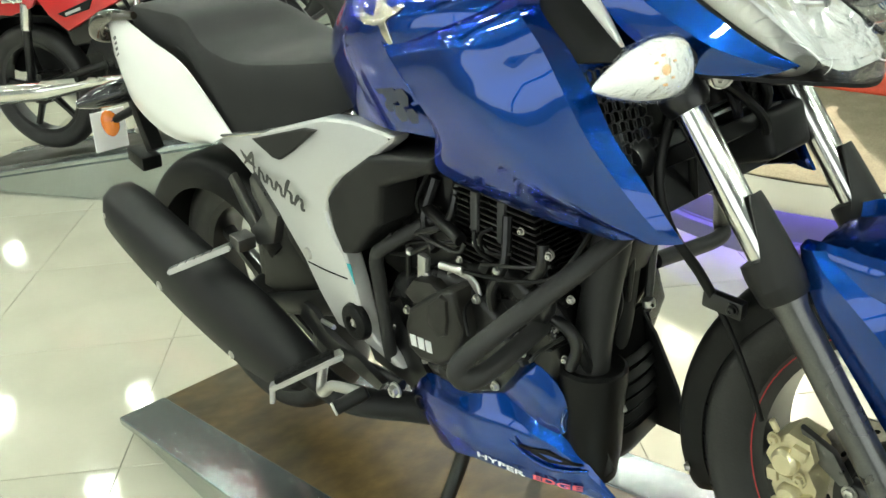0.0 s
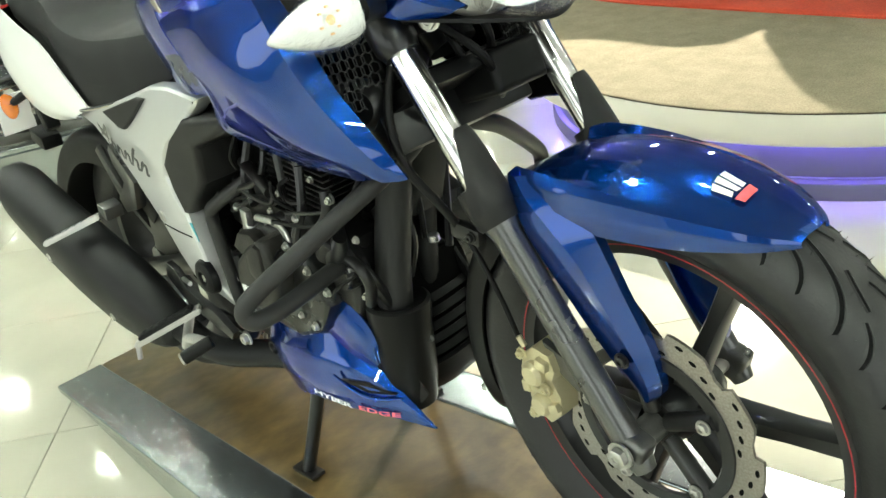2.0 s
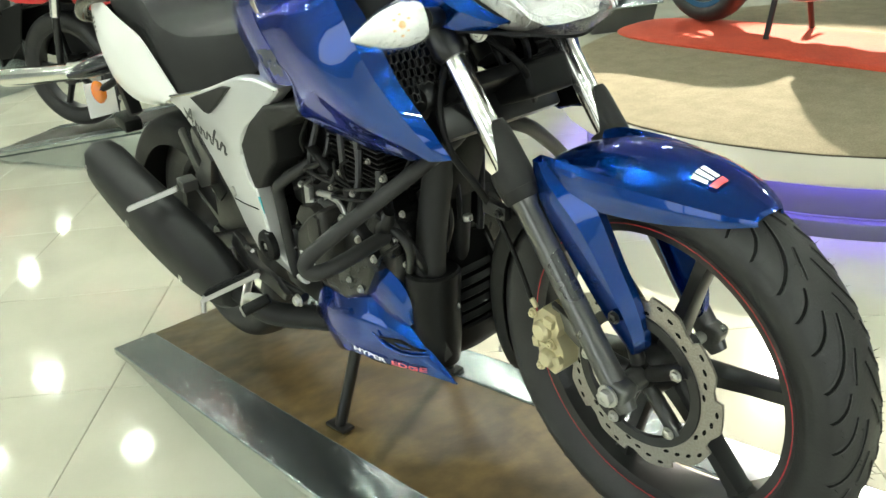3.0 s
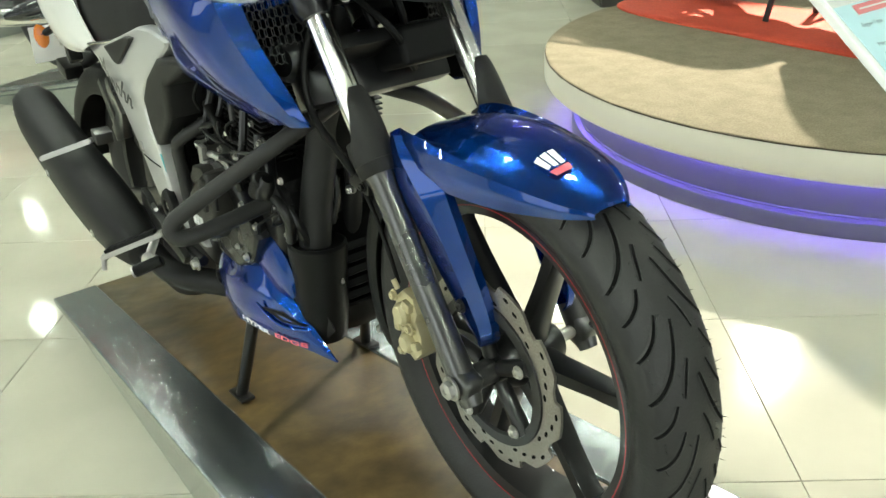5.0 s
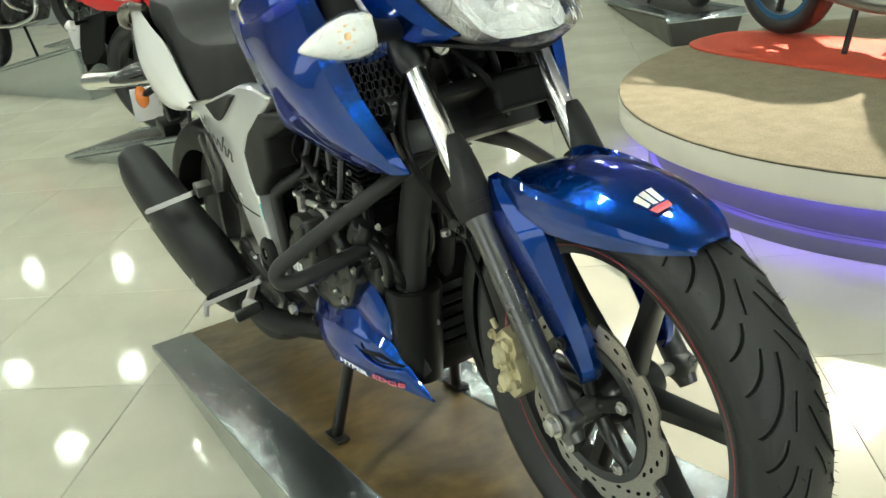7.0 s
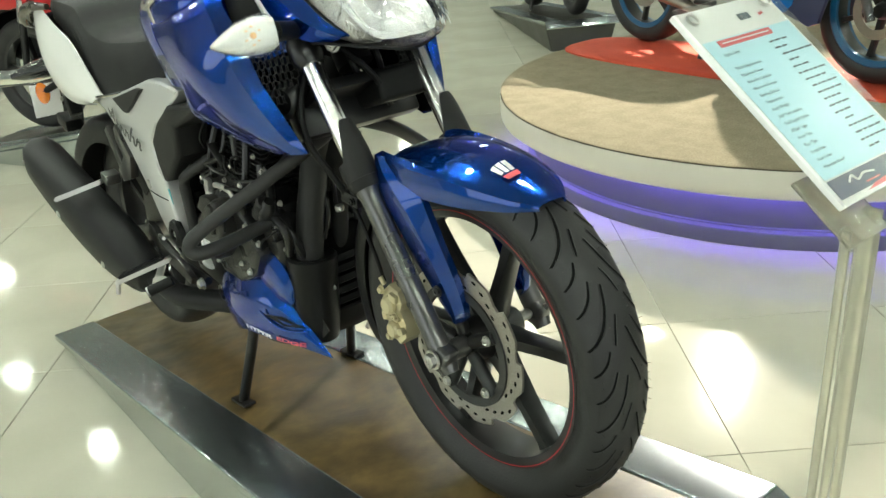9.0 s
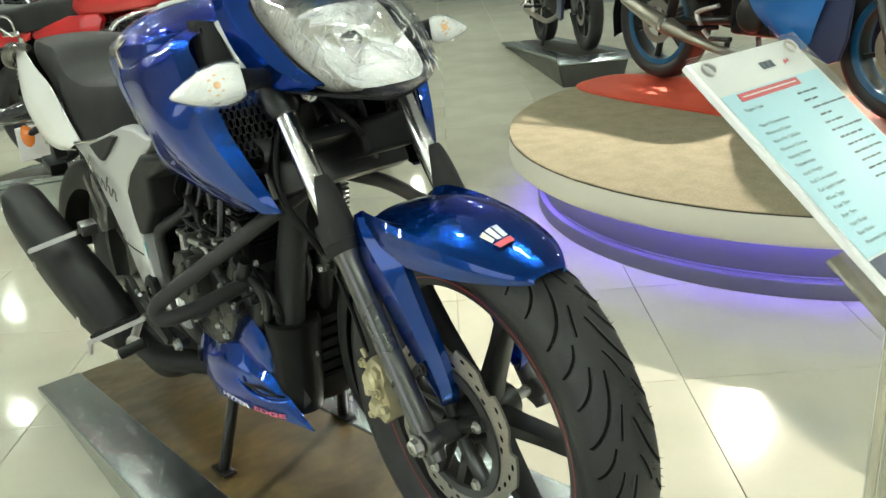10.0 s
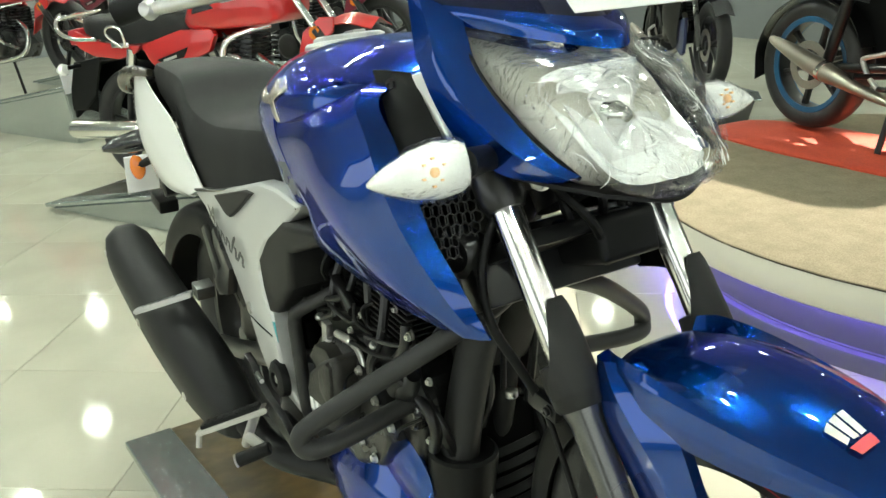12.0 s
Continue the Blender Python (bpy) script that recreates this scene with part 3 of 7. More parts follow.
def tread_pattern(tyre, c, R, w, rim_r):
    """Curved sipes drawn as dark shade strips on the tread, and moulding whiskers along the shoulders."""
    hw, h = w / 2, R - rim_r

    def surf(a, v, lift=0.0004):
        y = v * hw
        ss = math.sqrt(max(0.0, 1 - v * v))
        r = rim_r + h * (0.42 + 0.58 * ss ** 0.62) + lift
        return V(c) + V((math.cos(a) * r, y, math.sin(a) * r))
    b, lips = bmesh.new(), bmesh.new()

    def groove(pts, wd):
        """An uncut groove: a dark strip painted for its shade and a thin raised lip on either side."""
        P = cat(pts, 6)
        bed, lip_l, lip_r = [], [], []
        for i, p in enumerate(P):
            q0, q1 = P[max(i - 1, 0)], P[min(i + 1, len(P) - 1)]
            d = np.array([(q1[0] - q0[0]) * R, (q1[1] - q0[1]) * hw])
            d /= np.linalg.norm(d) + 1e-9
            k = 0.55 + 0.45 * math.sin(math.pi * (0.15 + 0.70 * i / (len(P) - 1)))

            def off(w_, lift):
                return surf(p[0] - d[1] * w_ * k / R, p[1] + d[0] * w_ * k / hw, lift)
            bed.append([off(wd, 0.0003), off(-wd, 0.0003)])
            lip_l.append([off(wd, 0.0002), off(wd * 1.10, 0.0011), off(wd * 2.1, 0.0001)])
            lip_r.append([off(-wd, 0.0002), off(-wd * 1.10, 0.0011), off(-wd * 2.1, 0.0001)])
        skin(b, bed, False, False)
        skin(lips, lip_l, False, False)
        skin(lips, lip_r, False, False)
    n = 14
    for k in range(n):
        st = 2 * math.pi / n
        for sgn in (1, -1):
            o = st * k + (0.5 * st if sgn < 0 else 0)
            groove([(o - 0.12 * st, sgn * 0.93), (o - 0.04 * st, sgn * 0.72), (o + 0.08 * st, sgn * 0.50), (o + 0.26 * st, sgn * 0.30), (o + 0.50 * st, sgn * 0.13)], 0.0023)
            groove([(o + 0.26 * st, sgn * 0.93), (o + 0.32 * st, sgn * 0.76), (o + 0.42 * st, sgn * 0.58), (o + 0.58 * st, sgn * 0.42)], 0.0020)
            groove([(o + 0.58 * st, sgn * 0.93), (o + 0.63 * st, sgn * 0.78), (o + 0.71 * st, sgn * 0.62), (o + 0.82 * st, sgn * 0.50)], 0.0020)
            groove([(o + 0.16 * st, sgn * 0.06), (o + 0.02 * st, sgn * 0.20), (o - 0.14 * st, sgn * 0.32)], 0.0017)
    part("tread_lip", lips, M_RUBBER, tyre.parent, "raised tread edges")
    part("tread_groove", b, M_GROOVE, tyre.parent, "near-black strips painted as the shade of tread grooves")
    b = bmesh.new()
    rnd = random.Random(4)
    for k in range(150):
        a = 2 * math.pi * (k + rnd.random() * 0.7) / 150
        for v in (-0.8, 0.8, -0.35, 0.4):
            if rnd.random() < 0.5:
                p = surf(a, v * (1 + 0.03 * rnd.random()))
                d = (p - V(c))
                d.y *= 2.0
                d = (d.normalized() + V((rnd.uniform(-.3, .3), rnd.uniform(-.3, .3), rnd.uniform(-.3, .3)))).normalized()
                s = d.orthogonal() * 0.0004
                e = d.cross(s)
                tip = b.verts.new(p + d * rnd.uniform(0.003, 0.008))
                ba = [b.verts.new(p + q) for q in (s, e, -s)]
                for i in range(3):
                    b.faces.new((ba[i], ba[(i + 1) % 3], tip))
    tagged(part("moulding_whiskers", b, M_RUBBER, tyre.parent, "thin rubber whiskers"), kind="stuff")


def petal_disc(parent, c, r, r_in, y, bolts_r):
    """Wave-edged drilled disc on a black carrier."""
    b = bmesh.new()
    n = 240
    C = V(c)

    def edge(a):
        k = (a * 10 / (2 * math.pi)) % 1
        notch = 0.010 if k < 0.16 else (0.010 - 0.010 * (k - 0.16) / 0.25 if k < 0.41 else 0.0)
        return r - max(0, notch)
    vs = {}
    for k in range(n):
        a = 2 * math.pi * k / n
        d = V((math.cos(a), 0, math.sin(a)))
        for s in (-1, 1):
            vs[k, s, 0] = b.verts.new(C + d * r_in + V((0, y + s * 0.002, 0)))
            vs[k, s, 1] = b.verts.new(C + d * edge(a) + V((0, y + s * 0.002, 0)))
    for k in range(n):
        j = (k + 1) % n
        b.faces.new((vs[k, -1, 0], vs[k, -1, 1], vs[j, -1, 1], vs[j, -1, 0]))
        b.faces.new((vs[k, 1, 0], vs[j, 1, 0], vs[j, 1, 1], vs[k, 1, 1]))
        b.faces.new((vs[k, -1, 1], vs[k, 1, 1], vs[j, 1, 1], vs[j, -1, 1]))
        b.faces.new((vs[k, -1, 0], vs[j, -1, 0], vs[j, 1, 0], vs[k, 1, 0]))
    disc = part("brake_disc", b, M_DISC, parent, "wave-edged drilled steel disc", 30)
    b = bmesh.new()
    for k in range(40):
        a = 2 * math.pi * k / 40
        grp = k % 4
        rr = r_in + (r - r_in) * (0.28 + 0.17 * grp)
        d = V((math.cos(a), 0, math.sin(a)))
        t = V((-math.sin(a), 0, math.cos(a)))
        o = C + d * rr + V((0, y - 0.0024, 0))
        lng, sh = 0.0052, 0.0026
        q = [b.verts.new(o + t * lng * math.cos(u) + d * sh * math.sin(u)) for u in [2 * math.pi * i / 10 for i in range(10)]]
        b.faces.new(q)
    tagged(part("disc_hole", b, M_GROOVE, parent, "dark drilled slots"), kind="stuff")
    # carrier with windows between five arms
    part("carrier_ring", lathe([(r_in - 0.012, y - 0.001), (r_in - 0.010, y - 0.005), (r_in + 0.004, y - 0.005), (r_in + 0.005, y - 0.001)], c, (0, 1, 0), 80), M_HUB, parent, "black disc carrier")
    for k in range(5):
        a = 2 * math.pi * k / 5 + 0.35
        d = V((math.cos(a), 0, math.sin(a)))
        part("carrier_arm", rod(C + d * 0.02 + V((0, y + 0.006, 0)), C + d * (r_in - 0.006) + V((0, y, 0)), 0.011, 12), M_HUB, parent)
        part("bolt", bolt(C + d * bolts_r + V((0, y - 0.012, 0)), (0, -1, 0), 0.0065, 0.006), M_STEEL, parent, "bright disc bolt")
    return disc


# ---- the blue motorcycle ----
bike = thing("motorcycle", "blue and white naked motorcycle on its centre stand", "motorcycle", BIKE)
FW, RW = V((0.669, 0, 0.296)), V((-0.76, 0, 0.345))
RAKE = V((-0.418, 0, 0.908))

fwheel = new("front_wheel")
fwheel.parent = bike
ty, rm = wheel(fwheel, FW, 0.288, 0.112, 0.222, 6, disc_r=0.134, stripe=(M_RED, 0.214), phase=0.0)
tread_pattern(ty, FW, 0.288, 0.112, 0.222)
petal_disc(fwheel, FW, 0.134, 0.098, -0.058, 0.082)
part("spindle", rod(FW + V((0, -0.128, 0)), FW + V((0, 0.12, 0)), 0.009), M_STEEL, fwheel)
part("axle_nut", bolt(FW + V((0, -0.118, 0)), (0, -1, 0), 0.012, 0.012), M_STEEL, fwheel, "bright axle nut")
part("wheel_spacer", rod(FW + V((0, -0.095, 0)), FW + V((0, -0.055, 0)), 0.017), M_FORK, fwheel)

rwheel = new("rear_wheel")
rwheel.parent = bike
wheel(rwheel, RW, 0.300, 0.13, 0.222, 6, phase=0.4)

# forks
for s in (-1, 1):
    y = 0.100 * s
    f = new("fork_leg")
    f.parent = bike
    base = V((0.670, y, 0.296))

    def F(d):
        return base + RAKE * d
    part("lower_leg", tube([F(-0.030), F(-0.012), F(0.02), F(0.10), F(0.27), F(0.285), F(0.300), F(0.310)], [0.013, 0.0175, 0.0180, 0.0170, 0.0178, 0.0215, 0.0235, 0.022], 28, 4, smooth=False), M_FORK, f, "graphite fork slider", 50)
    part("axle_lug", box(base + V((0.003, 0, -0.002)), (0.038, 0.030, 0.044), 0.010, Matrix.Rotation(radians(24.7), 3, "Y"), 3), M_FORK, f)
    part("upper_tube", tube([F(0.30), F(0.60)], 0.0172, 28, 1, smooth=False), M_CHROME, f, "chromed fork tube", 60)
    # plastic seal guard: a collar with a tongue up its front
    part("seal_collar", tube([F(0.283), F(0.288), F(0.318), F(0.332), F(0.334)], [0.0235, 0.0265, 0.0290, 0.0275, 0.020], 28, 1, smooth=False), M_GREYP, f, "grey plastic fork guard", 50)
    fx = V((0.908, 0, 0.418))
    rows = []
    for d, r, wdt in ((0.300, 0.0290, 1.65), (0.318, 0.0295, 1.45), (0.338, 0.0290, 1.10), (0.362, 0.028, 0.82), (0.385, 0.027, 0.58), (0.396, 0.026, 0.38)):
        rows.append([F(d) + fx * math.cos(a) * r + V((0, 1, 0)) * math.sin(a) * r for a in [wdt * q for q in (-1, -0.6, -0.2, 0.2, 0.6, 1)]])
    part("seal_guard", sheet(rows, 4, 3, 0.0035), M_GREYP, f, "grey plastic fork guard", 50)
    part("clamp_ring", tube([F(0.50), F(0.512), F(0.54), F(0.552)], [0.021, 0.0265, 0.0265, 0.021], 24, 1, smooth=False), M_BLACKM, f)
part("lower_yoke", box(V((0.45, 0, 0.785)), (0.06, 0.20, 0.030), 0.008, Matrix.Rotation(radians(-24.7), 3, "Y"), 3), M_BLACKM, bike, "black fork yoke")
part("upper_yoke", box(V((0.365, 0, 0.94)), (0.06, 0.17, 0.025), 0.008, Matrix.Rotation(radians(-24.7), 3, "Y"), 3), M_BLACKM, bike, "black fork yoke")
part("steering_head", rod((0.34, 0, 0.93), (0.43, 0, 0.735), 0.032), M_BLACKM, bike)
part("yoke_bolt", bolt((0.475, -0.062, 0.778), (0.5, -0.8, -0.2), 0.010, 0.012), M_STEEL, bike, "bright yoke bolt")

# front mudguard
FENDER = ((0.562, 0.600, 0.070, 0.563, 0.85), (0.585, 0.606, 0.082, 0.556, 0.70), (0.64, 0.610, 0.088, 0.546, 0.40), (0.70, 0.603, 0.086, 0.537, 0.20), (0.76, 0.587, 0.078, 0.530, 0.08), (0.805, 0.566, 0.064, 0.526, 0.0), (0.832, 0.550, 0.050, 0.523, 0.0), (0.852, 0.537, 0.034, 0.521, 0.0), (0.859, 0.530, 0.026, 0.520, 0.0))


def fender_half(zt, hw, zs, k):
    """Half section: side wall, raised shoulder ridge, valley and rounded crown."""
    h = zt - zs
    return [(hw * 0.95, zs), (hw, zs + h * 0.30), (hw * 0.975, zs + h * (0.60 + 0.45 * k * k)), (hw * 0.91, zs + h * (0.66 + 0.25 * k + 0.45 * k * k)), (hw * 0.75, zs + h * (0.80 - 0.07 * k)),
            (hw * 0.58, zs + h * (0.90 - 0.02 * k)), (hw * 0.42, zs + h * 0.955), (hw * 0.22, zs + h * 0.988), (0, zt)]


rows = []
for x, zt, hw, zs, k in FENDER:
    half = fender_half(zt, hw, zs, k)
    rows.append([(x - 0.004 * min(1, y / hw), -y, z) for y, z in half] + [(x - 0.004 * min(1, y / hw), y, z) for y, z in half[::-1][1:]])
fender = part("front_mudguard", sheet(rows, 5, 3, 0.003, linear_v=True), M_BLUE, bike, "glossy blue front mudguard", 24)
def fender_leg():
    """Side leg: a wide rear facet and a narrow bright front facet that meet in a crease."""
    rows = []
    for z, xr, xc, xf in ((0.602, 0.556, 0.572, 0.600), (0.578, 0.562, 0.590, 0.640), (0.545, 0.574, 0.622, 0.666), (0.515, 0.586, 0.644, 0.676), (0.470, 0.607, 0.662, 0.686), (0.420, 0.630, 0.678, 0.698), (0.375, 0.653, 0.690, 0.702), (0.352, 0.668, 0.690, 0.698), (0.342, 0.676, 0.685, 0.690)):
        y = -0.093 + 0.018 * max(0, (0.53 - z) / 0.19) ** 1.2 + 0.012 * max(0, (z - 0.56) / 0.04)
        rows.append([(xr, y + 0.016, z + 0.004), (xr + 0.002, y + 0.001, z + 0.002), ((xr + xc) / 2, y - 0.002, z), (xc, y - 0.003, z), (xf, y + 0.009, z), (xf + 0.001, y + 0.020, z)])
    return sheet(rows, 5, 2, 0.003, linear_v=True)
both("mudguard_stay", fender_leg(), M_BLUE, fender, "blue mudguard side leg", 20)
part("stay_bolt", bolt((0.672, -0.088, 0.398), (0, -1, 0), 0.007, 0.006), M_BLACKM, fender)
# badge on the mudguard: plain shapes in its colours
def on_fender(x, y):
    zt, hw, zs = (float(np.interp(x, [f[0] for f in FENDER], [f[i] for f in FENDER])) for i in (1, 2, 3))
    return V((x, y, zt - (zt - zs) * np.interp(abs(y) / hw, [0, 0.22, 0.42, 0.58, 0.75], [0.0, 0.012, 0.045, 0.10, 0.21]) + 0.0035))
for mt, quads in ((M_DECALW, (((0.775, -0.045), (0.770, -0.033), (0.795, -0.031), (0.798, -0.040)), ((0.770, -0.030), (0.768, -0.017), (0.798, -0.019), (0.797, -0.028)), ((0.768, -0.014), (0.768, -0.002), (0.797, -0.006), (0.798, -0.016)))), (M_DECALR, (((0.801, -0.041), (0.800, -0.004), (0.812, -0.006), (0.812, -0.037)),))):
    b = bmesh.new()
    for q in quads:
        pts = []
        for (xa, ya), (xb, yb) in zip(q, q[1:] + q[:1]):
            pts.append(on_fender(xa * 0.78 + 0.176, ya * 0.78 - 0.002))
            pts.append(on_fender((xa + xb) / 2 * 0.78 + 0.176, (ya + yb) / 2 * 0.78 - 0.002))
        b.faces.new([b.verts.new(p) for p in pts])
    part("badge", b, mt, fender, "small white and red badge")

# black flap that follows the tyre behind the mudguard
rows = []
for q, r, w_ in ((112, 0.304, 0.066), (128, 0.305, 0.066), (146, 0.307, 0.064), (164, 0.310, 0.060), (180, 0.314, 0.054), (190, 0.317, 0.044), (194, 0.318, 0.034)):
    a = radians(q)
    rows.append([(FW.x + rr * math.cos(a), y, FW.z + rr * math.sin(a)) for y, rr in ((-w_, r - 0.040), (-w_ * 0.97, r - 0.012), (-w_ * 0.75, r), (0, r + 0.003), (w_ * 0.75, r), (w_ * 0.97, r - 0.012), (w_, r - 0.040))])
flap = part("mudguard_flap", sheet(rows, 4, 3, 0.003), M_BLACKP, fender, "black inner flap behind the tyre")
part("flap_bolt", bolt(FW + V((-0.300, -0.052, -0.03)), (-0.6, -0.8, 0), 0.005, 0.005), M_STEEL, fender)

# brake caliper and hose
cal = new("brake_caliper")
cal.parent = bike
cal.matrix_basis = Matrix.Translation((0.1000, -0.0084, 0.0400)) @ Matrix.Diagonal((0.80, 0.88, 0.88, 1))
part("caliper_body", plate([(0.520, 0.380), (0.545, 0.395), (0.575, 0.385), (0.580, 0.36), (0.570, 0.345), (0.580, 0.32), (0.572, 0.29), (0.545, 0.272), (0.520, 0.285), (0.512, 0.31), (0.518, 0.335), (0.507, 0.355)], -0.094, -0.045, 0.005, 2), M_GOLD, cal, "pale gold brake caliper")
for x, z, r in ((0.540, 0.355, 0.019), (0.542, 0.306, 0.0175)):
    part("piston_boss", lathe([(0, -0.014), (r * 0.75, -0.014), (r, -0.008), (r, 0)], (x, -0.094, z), (0, 1, 0), 28), M_GOLD, cal)
for x, z, w, h, a in ((0.562, 0.372, 0.022, 0.016, 20), (0.566, 0.305, 0.020, 0.014, -15), (0.520, 0.332, 0.016, 0.018, 0), (0.548, 0.330, 0.036, 0.008, 8)):
    part("casting_rib", box((x, -0.097, z), (w, 0.012, h), 0.003, Matrix.Rotation(radians(a), 3, "Y")), M_GOLD, cal)
part("bleed_nipple", rod((0.528, -0.092, 0.392), (0.522, -0.094, 0.408), 0.0045, bev=0.001), M_GOLD, cal)
part("caliper_bracket", plate([(0.555, 0.40), (0.600, 0.375), (0.620, 0.335), (0.606, 0.330), (0.580, 0.350), (0.560, 0.375)], -0.082, -0.070, 0.003, 2), M_FORK, cal, "graphite bracket")
for x, z in ((0.527, 0.385), (0.560, 0.335), (0.523, 0.290)):
    part("bolt", bolt((x, -0.099, z), (0, -1, 0), 0.007, 0.008), M_GOLD, cal)
part("brake_hose", tube([(0.492, -0.070, 0.380), (0.482, -0.072, 0.43), (0.466, -0.076, 0.49), (0.455, -0.080, 0.525)], 0.0036, 10), M_BLACKP, bike, "thin black brake line")
part("brake_hose", tube([(0.455, -0.080, 0.525), (0.450, -0.100, 0.57), (0.434, -0.120, 0.625), (0.425, -0.118, 0.68), (0.432, -0.095, 0.74), (0.445, -0.05, 0.80)], 0.0058, 12), M_BLACKP, bike, "black rubber brake hose")
part("hose_bracket", box((0.468, -0.084, 0.528), (0.050, 0.014, 0.022), 0.004, Matrix.Rotation(radians(14), 3, "Y")), M_BLACKM, bike, "black hose bracket")
part("bracket_bolt", bolt((0.482, -0.092, 0.526), (0, -1, 0), 0.0055, 0.006), M_BLACKM, bike)

# tank
TANK = ((-0.150, 0.870, 0.095, 0.82, 0.770), (-0.125, 0.932, 0.135, 0.848, 0.765), (-0.06, 0.964, 0.170, 0.870, 0.76), (0.03, 0.967, 0.199, 0.882, 0.75), (0.09, 0.964, 0.205, 0.888, 0.745), (0.15, 0.956, 0.206, 0.889, 0.74), (0.24, 0.942, 0.193, 0.886, 0.74), (0.30, 0.920, 0.155, 0.873, 0.76), (0.35, 0.882, 0.075, 0.85, 0.78))
rings = []
for x, zt, hw, zw, zb in cat(TANK, 5):
    half = [(0, zt), (hw * 0.35, zt - 0.004), (hw * 0.66, zt - 0.020), (hw * 0.90, zw + (zt - zw) * 0.42), (hw, zw), (hw * 0.95, zw - (zw - zb) * 0.5), (hw * 0.86, zb)]
    half = [(q[0], q[1]) for q in cat(half, 3)]
    rings.append([(x, -y, z) for y, z in half] + [(x, y, z) for y, z in half[::-1][:-1]])
part("fuel_tank", skin(bmesh.new(), rings), M_BLUE, bike, "dark blue fuel tank", 50)
cap = part("filler_cap", lathe([(0, 0.008), (0.030, 0.008), (0.031, 0.0072), (0.032, 0.008), (0.050, 0.008), (0.056, 0.005), (0.058, 0.0), (0.068, -0.001), (0.072, -0.006), (0.072, -0.03)], (-0.062, 0, 0.970), (0.02, 0, 1), 56), M_ALU, bike, "brushed metal filler cap")
part("cap_flap", box((-0.040, 0, 0.979), (0.035, 0.022, 0.005), 0.002), M_ALU, cap)
emb = [(0.048, 0.914), (0.068, 0.906), (0.09, 0.9), (0.087, 0.915), (0.079, 0.921), (0.098, 0.921), (0.108, 0.913), (0.127, 0.907), (0.144, 0.911), (0.151, 0.906), (0.14, 0.9), (0.126, 0.897), (0.117, 0.893), (0.121, 0.875), (0.122, 0.865), (0.112, 0.863), (0.105, 0.88), (0.103, 0.89), (0.089, 0.89), (0.069, 0.894), (0.055, 0.903)]


def tank_side(x, z):
    """Half width of the tank at a point of its side."""
    r = min(cat(TANK, 20), key=lambda q: abs(q[0] - x))
    _, zt, hw, zw, zb = r
    prof = cat([(0, zt), (hw * 0.35, zt - 0.004), (hw * 0.66, zt - 0.020), (hw * 0.90, zw + (zt - zw) * 0.42), (hw, zw), (hw * 0.93, zw - (zw - zb) * 0.45)], 6)
    return float(np.interp(-z, [-q[1] for q in prof], [q[0] for q in prof]))


b = plate(emb, -0.004, 0.0, 0.001, 1)
for v in b.verts:
    v.co.y -= tank_side(v.co.x, v.co.z) - 0.001
part("tank_emblem", b, M_EMBLEM, bike, "pale metal running-horse tank emblem")

# side shrouds
def shroud():
    """A narrow front facet, a swelling main face, and a lower face below a straight crease; all run out in one point."""
    edges = [
        [(x, 0.002 - tank_side(x, z), z) for x, z in ((0.298, 0.902), (0.278, 0.908), (0.095, 0.874), (0.094, 0.873))],
        [(0.335, -0.166, 0.880), (0.326, -0.190, 0.884), (0.125, -0.214, 0.845), (0.124, -0.212, 0.844)],
        [(0.374, -0.174, 0.833), (0.364, -0.203, 0.840), (0.160, -0.216, 0.800), (0.156, -0.212, 0.797)],
        [(0.398, -0.174, 0.788), (0.386, -0.206, 0.796), (0.195, -0.216, 0.766), (0.166, -0.204, 0.752)],
        [(0.414, -0.168, 0.735), (0.402, -0.198, 0.745), (0.236, -0.213, 0.730), (0.146, -0.192, 0.701)],
        [(0.437, -0.157, 0.684), (0.424, -0.181, 0.688), (0.302, -0.197, 0.680), (0.222, -0.183, 0.669)],
        [(0.452, -0.149, 0.648), (0.440, -0.165, 0.648), (0.362, -0.176, 0.649), (0.300, -0.170, 0.640)],
        [(0.466, -0.144, 0.619), (0.454, -0.149, 0.618), (0.412, -0.155, 0.622), (0.380, -0.154, 0.618)],
    ]
    rows = []
    for k, (c0, c1, c2, c3) in enumerate(edges):
        a, c = np.array(c1), np.array(c2)
        swell = np.array((0, -0.016 * math.sin(math.pi * (0.12 + 0.74 * k / 7)), 0))
        main = [tuple(q) for q in cat([a, (a + c) / 2 + swell, c], 4)]
        rows.append([c0] + main + [tuple((np.array(c2) + np.array(c3)) / 2 + np.array((0, -0.002, 0))), c3])
    return sheet(rows, 6, 2, 0.004, linear_v=True)


both("side_shroud", shroud(), M_BLUE, bike, "sharp-edged blue tank shroud", 19)
